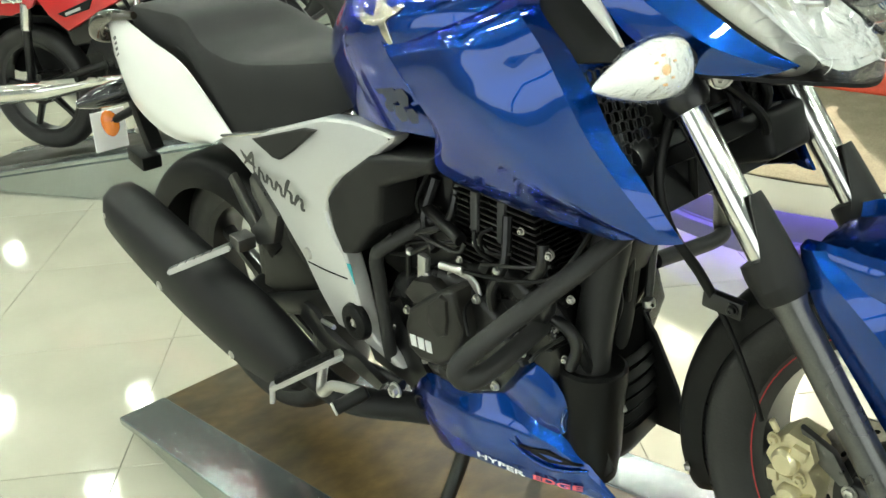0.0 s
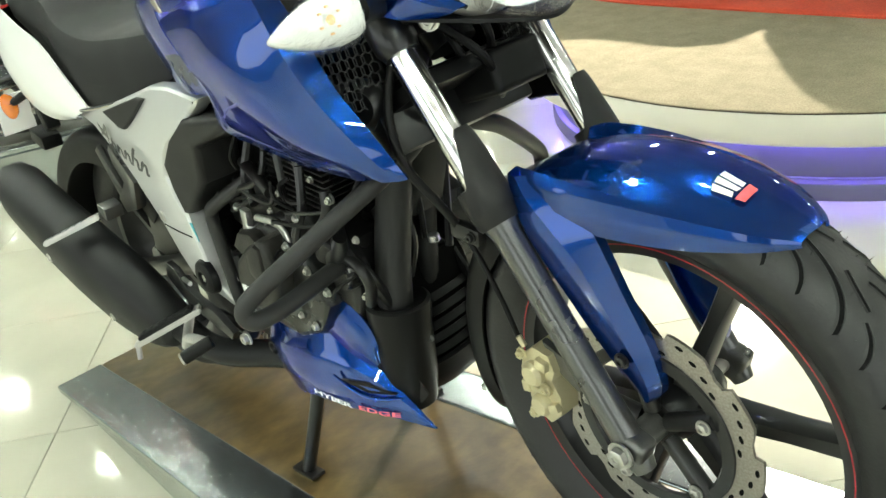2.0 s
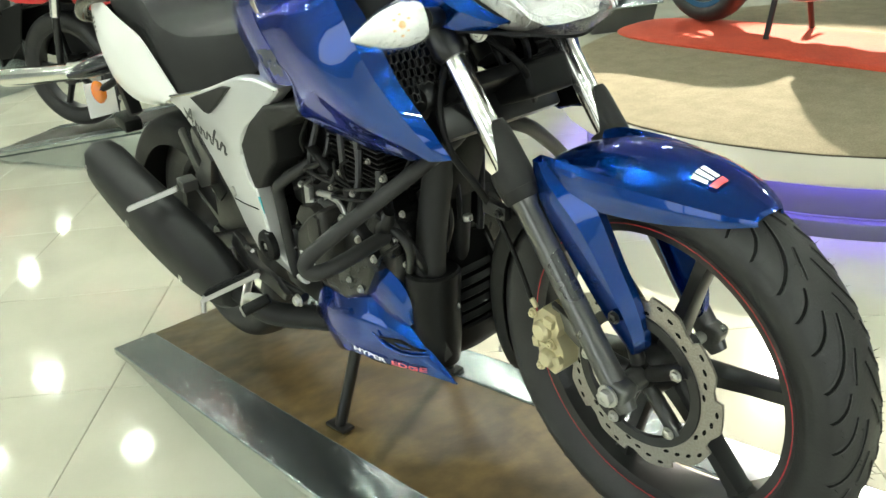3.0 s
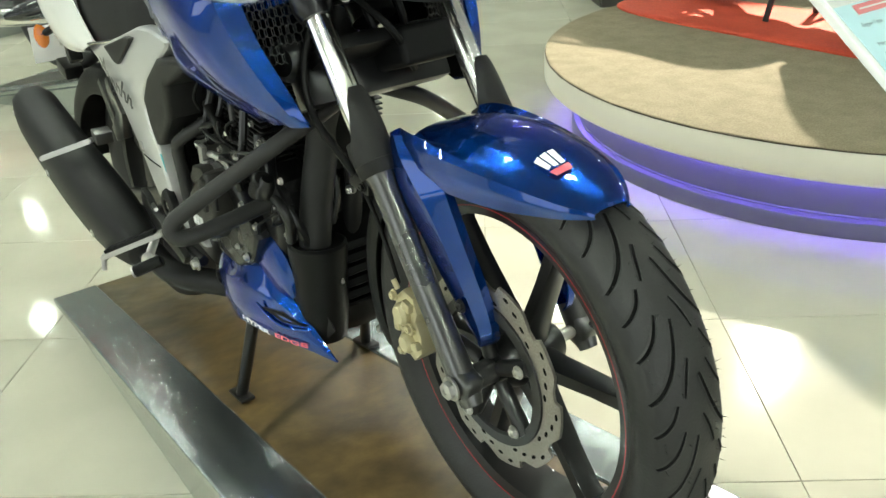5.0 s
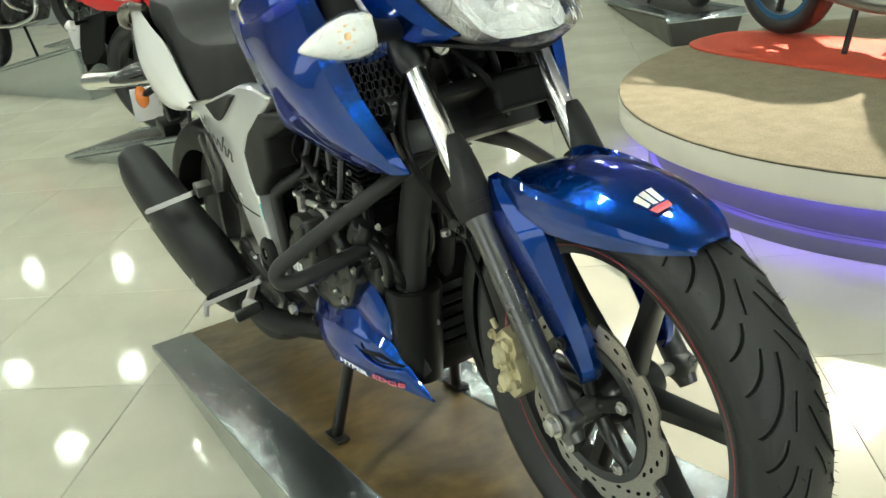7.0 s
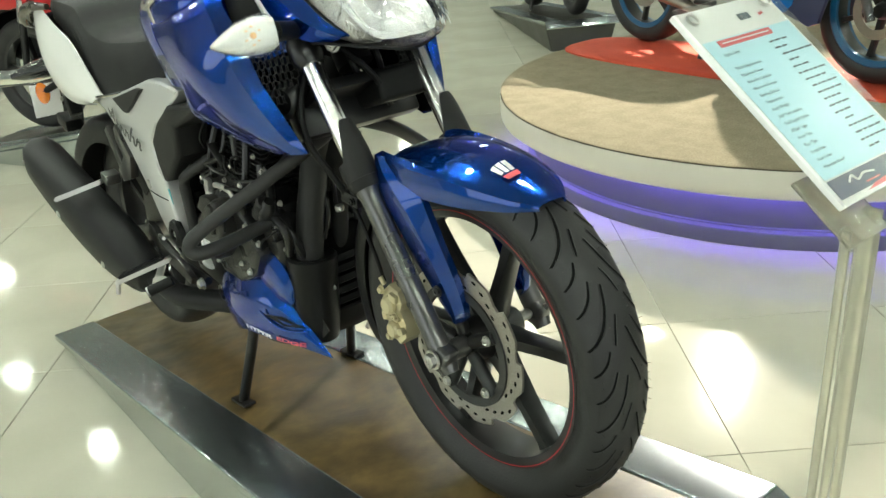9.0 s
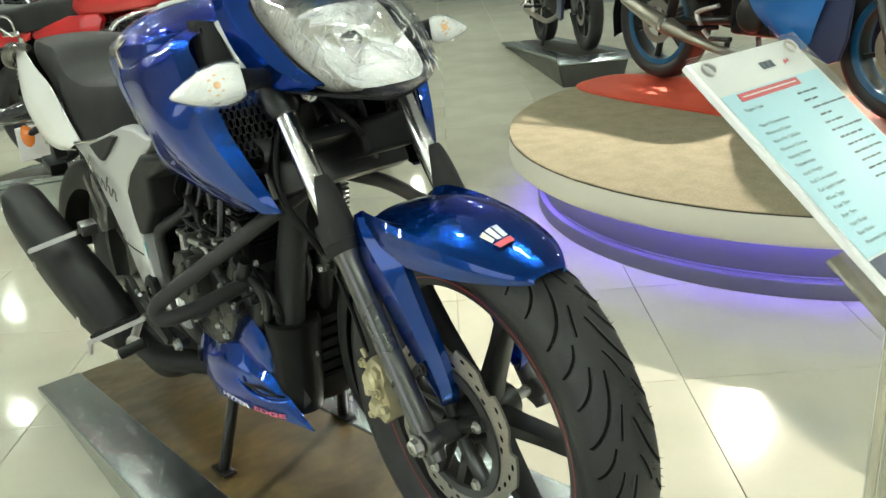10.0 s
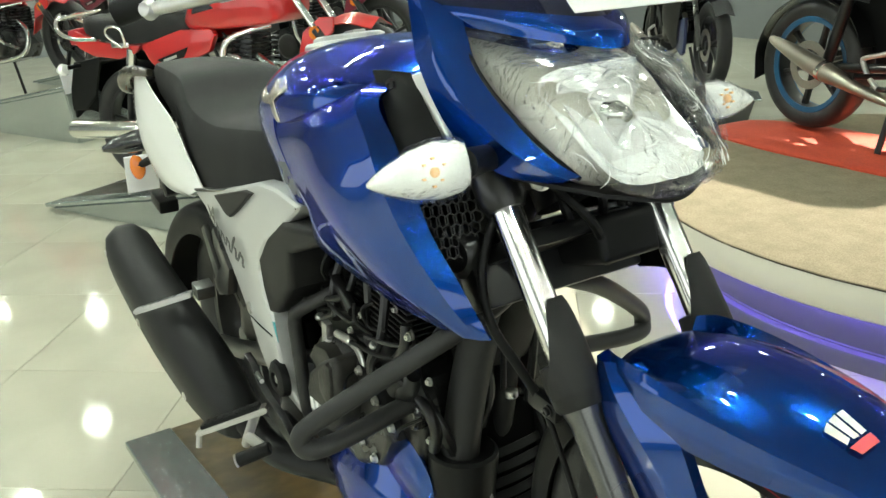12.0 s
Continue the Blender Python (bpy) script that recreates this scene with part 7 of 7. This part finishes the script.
    px_ = tube([(0.30, -0.06, 0.54), (0.40, -0.08, 0.44), (0.36, -0.12, 0.30), (0.15, -0.17, 0.27), (-0.02, -0.195, 0.295), (-0.20, -0.20, 0.303), (-0.36, -0.20, 0.308), (-0.46, -0.205, 0.315), (-0.84, -0.21, 0.356), (-0.87, -0.21, 0.360)], [0.018, 0.018, 0.018, 0.018, 0.019, 0.028, 0.040, 0.045, 0.047, 0.036], 20)
    ex = part("exhaust", px_, M_CHROME, t, "long polished chrome silencer")
    part("heat_shield", plate([(-0.04, 0.318), (-0.16, 0.335), (-0.38, 0.358), (-0.40, 0.345), (-0.20, 0.315), (-0.06, 0.300)], -0.246, -0.236, 0.003, 1), M_STEEL, ex, "bright heat shield")
    part("exhaust_bracket", box((-0.44, -0.17, 0.352), (0.05, 0.02, 0.05), 0.004), M_BLACKM, ex)
    part("handlebar", tube([(0.30, -0.36, 0.99), (0.40, -0.22, 1.03), (0.46, -0.08, 0.96), (0.46, 0.08, 0.96), (0.40, 0.22, 1.03), (0.30, 0.36, 0.99)], 0.011, 10), M_CHROME, t)
    part("headlamp", lathe([(0, 0.03), (0.06, 0.022), (0.085, 0.0), (0.085, -0.03), (0.05, -0.09), (0, -0.10)], (0.64, 0, 0.86), (1, 0, -0.1), 32), M_CHROME, t)
    part("number_card", box((-1.03, 0, 0.60), (0.004, 0.18, 0.12), 0.001), M_PAPER, t, "blank white plate")
    return t


def sports_bike(label, m, paint, accent, group="background motorcycles", rim_tape=None, fender=None):
    """Half-faired motorcycle with a short raised silencer."""
    t = thing("motorcycle", label, "motorcycle", m, group)
    fw, rw = V((0.725, 0, 0.305)), V((-0.68, 0, 0.31))
    tyre_r = 0.305
    for nm, c, wd in (("front_wheel", fw, 0.10), ("rear_wheel", rw, 0.13)):
        w = new(nm)
        w.parent = t
        wheel(w, c, tyre_r, wd, 0.222, 6, stripe=(rim_tape, 0.205) if rim_tape else None, nseg=48, phase=0.3)
        part("brake_disc", lathe([(0.075, -0.052), (0.115, -0.052), (0.115, -0.048), (0.075, -0.048)], c, (0, 1, 0), 40, closed=True), M_DISC, w)
    if rim_tape:
        for c in (fw, rw):
            part("rim_band", lathe([(0.202, -0.046), (0.224, -0.052), (0.231, -0.048), (0.231, 0.048), (0.224, 0.052), (0.202, 0.046)], c, (0, 1, 0), 48, closed=True), rim_tape, t, "blue rim")
    for s in (-1, 1):
        part("fork_tube", rod((fw.x, 0.09 * s, 0.27), (fw.x - 0.24, 0.09 * s, 0.86), 0.019), M_FORK, t)
    tk = []
    for x, zt, hw, zw, zb in cat(((0.03, 0.76, 0.10, 0.74, 0.70), (0.08, 0.82, 0.13, 0.78, 0.69), (0.15, 0.92, 0.155, 0.82, 0.68), (0.28, 0.92, 0.145, 0.82, 0.70), (0.36, 0.86, 0.08, 0.80, 0.72)), 4):
        half = [tuple(q) for q in cat([(0, zt), (hw * 0.7, zt - 0.02), (hw, zw), (hw * 0.9, zb)], 4)]
        tk.append([(x, -y, z) for y, z in half] + [(x, y, z) for y, z in half[::-1][:-1]])
    part("fuel_tank", skin(bmesh.new(), tk), paint, t, "", 50)
    both("tank_decal", plate([(0.10, 0.765), (0.14, 0.785), (0.26, 0.785), (0.24, 0.755), (0.12, 0.745)], -0.160, -0.145, 0.003, 1), accent, t)
    st = []
    for x, zt, hw, zb in cat(((-0.15, 0.75, 0.08, 0.70), (-0.24, 0.785, 0.125, 0.70), (-0.40, 0.80, 0.135, 0.71), (-0.60, 0.845, 0.12, 0.76), (-0.80, 0.87, 0.09, 0.80), (-0.86, 0.87, 0.06, 0.83)), 4):
        half = [tuple(q) for q in cat([(0, zt), (hw * 0.75, zt - 0.01), (hw, zt - 0.04), (hw, zb)], 3)]
        st.append([(x, -y, z) for y, z in half] + [(x, y, z) for y, z in half[::-1][:-1]])
    part("seat", skin(bmesh.new(), st), M_SEAT, t, "black vinyl seat", 50)
    both("tail_panel", sheet([[(-0.30, -0.135, 0.70), (-0.30, -0.135, 0.62)], [(-0.55, -0.135, 0.755), (-0.52, -0.13, 0.66)], [(-0.78, -0.10, 0.81), (-0.76, -0.10, 0.72)], [(-0.95, -0.06, 0.84), (-0.94, -0.06, 0.78)]], 4, 3, 0.004), paint, t)
    part("engine_block", box((0.06, 0, 0.40), (0.34, 0.25, 0.20), 0.03, None, 3), M_ENGINE, t, "black engine block")
    bb = part("barrel", box((0.14, 0, 0.56), (0.13, 0.16, 0.18), 0.012, Matrix.Rotation(radians(14), 3, "Y")), M_ENGINE, t)
    for k in range(7):
        part("fin", box((0.115 + 0.0055 * k, 0, 0.49 + 0.022 * k), (0.17, 0.20, 0.006), 0.001, Matrix.Rotation(radians(14), 3, "Y"), 1), M_ENGINE, bb)
    for s in (-1, 1):
        part("engine_cover", lathe([(0, -0.03), (0.06, -0.03), (0.08, -0.015), (0.085, 0)], (0.03, 0.125 * s, 0.40), (0, -s, 0) if s > 0 else (0, 1, 0), 32), M_CLUTCH, t)
    ex = part("exhaust", tube([(0.24, -0.06, 0.52), (0.34, -0.08, 0.42), (0.30, -0.11, 0.28), (0.10, -0.15, 0.22), (-0.06, -0.165, 0.225), (-0.22, -0.19, 0.262), (-0.34, -0.215, 0.305), (-0.42, -0.22, 0.330), (-0.58, -0.225, 0.385), (-0.72, -0.23, 0.435), (-0.75, -0.23, 0.446)], [0.020, 0.020, 0.020, 0.020, 0.021, 0.024, 0.036, 0.044, 0.038, 0.022, 0.012], 20), M_PIPE, t, "bronzed steel silencer")
    part("clamp_band", lathe([(0.044, 0.012), (0.047, 0.010), (0.047, -0.010), (0.044, -0.012)], (-0.425, -0.22, 0.332), (-0.92, -0.03, 0.34), 24), M_CHROME, ex, "bright clamp band")
    part("inner_guard", plate([(-0.62, 0.62), (-0.40, 0.68), (-0.10, 0.62), (0.10, 0.60), (0.12, 0.36), (-0.10, 0.28), (-0.30, 0.30), (-0.42, 0.40), (-0.50, 0.52)], 0.03, 0.07, 0.008, 2), M_BLACKP, t, "black inner guard and air box")
    part("chain_guard", plate([(-0.20, 0.42), (-0.55, 0.40), (-0.70, 0.36), (-0.70, 0.30), (-0.20, 0.32)], 0.095, 0.12, 0.006, 1), M_BLACKM, t)
    part("rear_hugger", sheet([[(rw.x + 0.325 * math.cos(a), y, rw.z + 0.325 * math.sin(a)) for y in (-0.06, 0, 0.06)] for a in [radians(q) for q in (20, 45, 70, 100)]], 4, 3, 0.005), M_BLACKP, t, "black tyre hugger")
    both("swing_arm", tube([(-0.12, -0.09, 0.36), (rw.x, -0.10, rw.z)], 0.02, 12, 1), M_BLACKM, t)
    both("shock_absorber", tube([(-0.50, -0.12, 0.36), (-0.42, -0.12, 0.64)], 0.026, 12, 1), M_BLACKM, t)
    part("front_mudguard", sheet([[(fw.x + (tyre_r + 0.03) * math.cos(a), y, fw.z + (tyre_r + 0.03) * math.sin(a) - abs(y) * 0.3) for y in (-0.065, -0.03, 0, 0.03, 0.065)] for a in [radians(q) for q in (40, 70, 100, 130, 160)]], 4, 3, 0.004), fender or paint, t)
    part("rear_mudguard", sheet([[(rw.x + 0.345 * math.cos(a), y, rw.z + 0.345 * math.sin(a) - abs(y) * 0.3) for y in (-0.07, 0, 0.07)] for a in [radians(q) for q in (60, 95, 130, 165, 195)]], 4, 3, 0.004), M_BLKP, t)
    part("handlebar", tube([(0.20, -0.36, 0.98), (0.30, -0.22, 1.02), (0.36, -0.08, 0.95), (0.36, 0.08, 0.95), (0.30, 0.22, 1.02), (0.20, 0.36, 0.98)], 0.011, 10), M_BLACKM, t)
    for s in (-1, 1):
        part("grip", tube([(0.20, 0.36 * s, 0.98), (0.27, 0.26 * s, 1.008)], 0.016, 12, 1), M_BLACKP, t)
    part("headlamp", lathe([(0, 0.03), (0.06, 0.022), (0.085, 0.0), (0.085, -0.03), (0.05, -0.09), (0, -0.10)], (0.52, 0, 0.86), (1, 0, -0.1), 32), M_BLKP, t)
    part("grab_rail", tube([(-0.55, -0.13, 0.79), (-0.75, -0.135, 0.86), (-0.93, -0.10, 0.90), (-0.98, 0, 0.90), (-0.93, 0.10, 0.90), (-0.75, 0.135, 0.86), (-0.55, 0.13, 0.79)], 0.010, 10), M_BLACKM, t)
    part("tail_lamp", box((-0.99, 0, 0.81), (0.05, 0.12, 0.07), 0.015, None, 2), M_RED, t, "red tail lamp")
    for s in (-1, 1):
        part("rear_indicator", lathe([(0, -0.03), (0.02, -0.028), (0.03, 0), (0.022, 0.02), (0, 0.024)], (-0.98, 0.16 * s, 0.76), (1, 0, 0), 20), M_ORANGE, t)
        part("footpeg", rod((-0.16, 0.14 * s, 0.33), (-0.20, 0.29 * s, 0.34), 0.012), M_BLACKP, t)
        part("stand_leg", rod((-0.13, 0.10 * s, 0.26), (-0.135, 0.16 * s, 0.004), 0.014), M_BLACKM, t)
    part("plate_bracket", box((-0.99, 0, 0.69), (0.05, 0.06, 0.14), 0.01), M_BLACKP, t)
    fairing = sheet([[(0.14, -0.165, 0.83), (0.28, -0.185, 0.88), (0.46, -0.150, 0.92)], [(0.14, -0.190, 0.70), (0.30, -0.215, 0.72), (0.54, -0.165, 0.74)], [(0.06, -0.180, 0.47), (0.20, -0.200, 0.45), (0.42, -0.165, 0.42)], [(0.24, -0.150, 0.285), (0.30, -0.160, 0.275), (0.37, -0.145, 0.285)]], 5, 5, 0.005)
    both("side_fairing", fairing, accent, t, "bright blue side fairing", 30)
    part("nose_fairing", sheet([[(0.40, -0.15, 0.98), (0.50, 0, 1.06), (0.40, 0.15, 0.98)], [(0.52, -0.15, 0.86), (0.66, 0, 0.90), (0.52, 0.15, 0.86)], [(0.54, -0.12, 0.74), (0.64, 0, 0.74), (0.54, 0.12, 0.74)]], 5, 5, 0.005), accent, t, "blue nose cowl")
    part("footrest_hanger", tube([(-0.10, -0.20, 0.44), (-0.21, -0.21, 0.41), (-0.225, -0.21, 0.39), (-0.18, -0.215, 0.33), (-0.13, -0.215, 0.29)], 0.011, 10), M_ALU, t, "bright alloy footrest hanger")
    part("brake_pedal", tube([(-0.13, -0.215, 0.29), (-0.05, -0.225, 0.295), (0.01, -0.23, 0.30)], 0.012, 8), M_BLACKM, t)
    both("belly_fairing", plate([(0.24, 0.46), (0.30, 0.33), (0.33, 0.275), (0.47, 0.228), (0.515, 0.245), (0.545, 0.34), (0.56, 0.50)], -0.150, -0.125, 0.008, 2), M_NAVY, t, "dark navy belly fairing")
    both("tank_shroud", sheet([[(0.30, -0.15, 0.86), (0.18, -0.175, 0.82), (0.08, -0.15, 0.76)], [(0.40, -0.18, 0.72), (0.27, -0.20, 0.66), (0.15, -0.16, 0.62)], [(0.42, -0.15, 0.50), (0.36, -0.16, 0.46), (0.28, -0.14, 0.44)]], 5, 4, 0.004, linear_v=True), accent, t, "", 24)
    return t


def stand_frame(x, y, z, yaw, pitch=PITCH):
    return Matrix.Translation((x, y, z)) @ pose(0, 0, 0, 0, 0, yaw) @ pose(0, 0, 0, 0, -pitch, 0)


def on_ramp(x, y, yaw, label_b, label_r, paint, accent, along=0.0, askew=0.0, low=False):
    m = stand_frame(x, y, 0.135 if low else 0.2442, yaw, 5.0 if low else PITCH)
    display_ramp(label_r, m, M_DARKBOARD, M_DULL if low else M_STAIN)
    return (sports_bike if low else commuter_bike)(label_b, m @ Matrix.Translation((along, 0, 0.016)) @ pose(0, 0, 0, 0, 0, askew), paint, accent)


M_DULL = mat("dull_grey_steel", (0.10, 0.10, 0.095), 0.45, 0.5, rvar=0.1, color2=(0.13, 0.13, 0.12), mix_scale=3)
M_DARKBOARD = mat("dark_stained_board", (0.045, 0.040, 0.030), 0.4, grain=0.3, scale=30, color2=(0.028, 0.025, 0.020), mix_scale=5, rvar=0.1)
RAMP = "sloping display stand with dark board and stainless border"
M_DUSK = mat("wine_red_paint", (0.16, 0.01, 0.03), 0.3, 0, 0.8)
on_ramp(-2.92, 0.685, 26, "red commuter motorcycle with chrome exhaust on a sloping stand", RAMP, M_REDP, M_BLKP, along=0.035, askew=4.0)
on_ramp(-6.50, 0.15, 26, "red motorcycle parked further back on a sloping stand", RAMP, M_REDP, M_BLKP)
on_ramp(-4.55, 1.75, 26, "wine-red motorcycle standing behind the red one", RAMP, M_DUSK, M_BLKP)
on_ramp(-8.0, 1.30, 26, "dark wine-red motorcycle in the far row of stands", RAMP, M_DUSK, M_BLKP)
on_ramp(-6.4, 3.0, 26, "black motorcycle in the far row of stands", RAMP, M_BLKP, M_REDP)
on_ramp(-3.69, 4.59, -31, "black motorcycle on a sloping stand beside the stage", RAMP, M_BLKP, M_GREYP, low=True)
sports_bike("black and blue sports motorcycle with blue rims on the stage", Matrix.Translation((-0.81, 2.995, 0.363)) @ pose(0, 0, 0, 0, 0, -9.5), M_BLKP, M_BLUE2, rim_tape=M_BLUERIM, fender=M_WHITE)


# ---- specification sign ----
def sign():
    tl, W, L = V((0.913, 0.112, 1.151)), 0.197, 0.308
    h = V((math.cos(radians(89.5)), math.sin(radians(89.5)), 0))
    tilt_s = radians(38)
    dn = V((h.y, -h.x, 0)) * math.cos(tilt_s) - V((0, 0, math.sin(tilt_s)))
    n = dn.cross(h).normalized()
    if n.z < 0:
        n = -n
    m = Matrix(((h.x, -dn.x, n.x, tl.x), (h.y, -dn.y, n.y, tl.y), (h.z, -dn.z, n.z, tl.z), (0, 0, 0, 1)))
    t = thing("information_sign", "acrylic stand holding a pale blue specification sheet", "sign", m)
    part("backing", box((W / 2, -L / 2, -0.006), (W, L, 0.008), 0.002), M_PAPER, t, "white backing board")
    part("cover", box((W / 2, -L / 2, 0.004), (W + 0.004, L + 0.004, 0.003), 0.001), M_ACRYLIC, t, "clear acrylic cover")
    part("sheet", box((W * 0.50, -L * 0.525, -0.0012), (W * 0.93, L * 0.71, 0.0008), 0), M_SHEET, t, "pale blue printed table")
    part("footer", box((W * 0.45, -L * 0.930, -0.0012), (W * 0.83, L * 0.085, 0.0008), 0), M_NAVY, t, "dark blue footer")
    part("footer_mark", tube([(0.040, -L * 0.925, -0.0006), (0.052, -L * 0.905, -0.0006), (0.058, -L * 0.93, -0.0006), (0.075, -L * 0.915, -0.0006), (0.095, -L * 0.925, -0.0006)], 0.0014, 6), M_DECALW, t, "white flowing mark")
    part("footer_line", box((W * 0.42, -L * 0.952, -0.0006), (0.030, 0.0018, 0.0004), 0), M_DECALR, t)
    b = bmesh.new()
    b.faces.new([b.verts.new((W * x, -L * y, -0.0005)) for x, y in ((0.30, 0.985), (0.40, 0.970), (0.58, 0.962), (0.80, 0.925), (0.96, 0.880), (0.96, 0.905), (0.84, 0.945), (0.62, 0.985))])
    part("footer_swoosh", b, M_DECALR, t, "red curved band")
    part("header_bar", box((W * 0.44, -L * 0.195, -0.0004), (W * 0.56, 0.0105, 0.0008), 0), M_DECALR, t, "red heading bar")
    part("header_text", box((W * 0.44, -L * 0.195, 0.0001), (W * 0.50, 0.0016, 0.0004), 0), M_DECALW, t)
    b = bmesh.new()
    for k in range(3):
        box((W * (0.56 + 0.042 * k), -0.028, -0.0012), (0.0062, 0.010, 0.0008), 0, bm=b)
    part("logo", b, M_INK, t, "dark logo blocks")
    b = bmesh.new()
    b.faces.new([b.verts.new((W * 0.74 + x, -0.030 + y, -0.0007)) for x, y in ((0, -0.004), (0.013, -0.001), (0.011, 0.004), (0.007, 0.001), (0.003, 0.003))])
    part("logo", b, M_DECALR, t, "red logo mark")
    for x, y in ((W * 0.09, -0.018), (W * 0.88, -0.016), (W * 0.80, -L + 0.016)):
        part("fastener", lathe([(0.0085, 0.002), (0.0095, 0.0062), (0.0080, 0.0066), (0.0068, 0.0055)], (x, y, 0), (0, 0, 1), 24), M_STEEL, t, "clear round fastener")
    for i, s in enumerate(("Engine Type", "", "Piston Displacement", "Maximum Power", "Valve Per Cylinder", "Maximum Torque", "Starting System", "Transmission", "Kerb Weight", "Fuel Tank capacity", "Fuel Supply System", "Wheel Type", "Front Tyre", "Rear Tyre", "Front Brake", "Rear Brake", "Maximum Speed")):
        y = -L * (0.255 + 0.0365 * i)
        if s:
            part("row_label", text_mesh(s, 0.0064, Matrix.Translation((W * 0.12, y, -0.0007)), 0.0001), M_INK, t, "", 38, False)
        b = bmesh.new()
        rr = random.Random(i + 3)
        x = W * (0.60 + 0.05 * rr.random())
        for k in range(rr.randint(2, 5)):
            w = rr.uniform(0.005, 0.016)
            box((x + w / 2, y + 0.002, -0.0006), (w, 0.0026, 0.0004), 0, bm=b)
            x += w + 0.0028
            if x > W * 0.90:
                break
        part("row_text", b, M_INK, t, "", 38, False)
    # post
    p = thing("sign_post", "clear acrylic post with a base plate on the floor", "sign stand", Matrix.Translation((1.140, 0.175, 0)))
    part("edge_bar", box((0.012, -0.045, 0.468), (0.010, 0.006, 0.912), 0.001), M_ACRYL, p, "greenish acrylic edge")
    part("edge_bar", box((0.0, 0.035, 0.468), (0.022, 0.022, 0.912), 0.003), M_ACRYL, p, "thick greenish acrylic edge")
    part("panel", box((0.004, -0.008, 0.47), (0.003, 0.066, 0.91), 0.001), M_ACRYLIC, p)
    part("sign_bracket", box((-0.02, -0.003, 0.935), (0.10, 0.09, 0.006), 0.002, Matrix.Rotation(radians(38), 3, "Y")), M_ACRYL, p, "clear acrylic bracket")
    part("base_plate", box((0.02, 0, 0.006), (0.26, 0.24, 0.012), 0.003), M_ACRYL, p, "thick acrylic base plate")


sign()


# ---- floor tiles ----
TS = 0.642
T0 = V((-0.999, -0.389, 0))
tile_bm = bmesh.new()
box((0, 0, -0.005), (TS - 0.0022, TS - 0.0022, 0.010), 0.0009, seg=1, bm=tile_bm)
tile_me = finish("tile", tile_bm, M_TILE)
cells = []
for i in range(-30, 31):
    for j in range(-30, 31):
        c = T0 + GU * TS * (i + 0.5) + GV * TS * (j + 0.5)
        if -11.8 < c.x < 4.8 and -4.8 < c.y < 8.3:
            cells.append(c)
cells.sort(key=lambda c: (c - V((-0.6, 0.6, 0))).length)
rotz = Matrix.Rotation(math.atan2(GU.y, GU.x), 4, "Z")
for c in cells[:300]:
    ob = new("tile", tile_me)
    ob.parent = FLOOR
    ob.matrix_world = Matrix.Translation(c) @ rotz
b = bmesh.new()
for c in cells[300:]:
    q = [c + GU * TS * 0.4982 * sx + GV * TS * 0.4982 * sy for sx, sy in ((-1, -1), (1, -1), (1, 1), (-1, 1))]
    b.faces.new([b.verts.new(p) for p in q])
far = part("far_tiles", b, M_TILE, FLOOR)
tagged(far, kind="stuff")
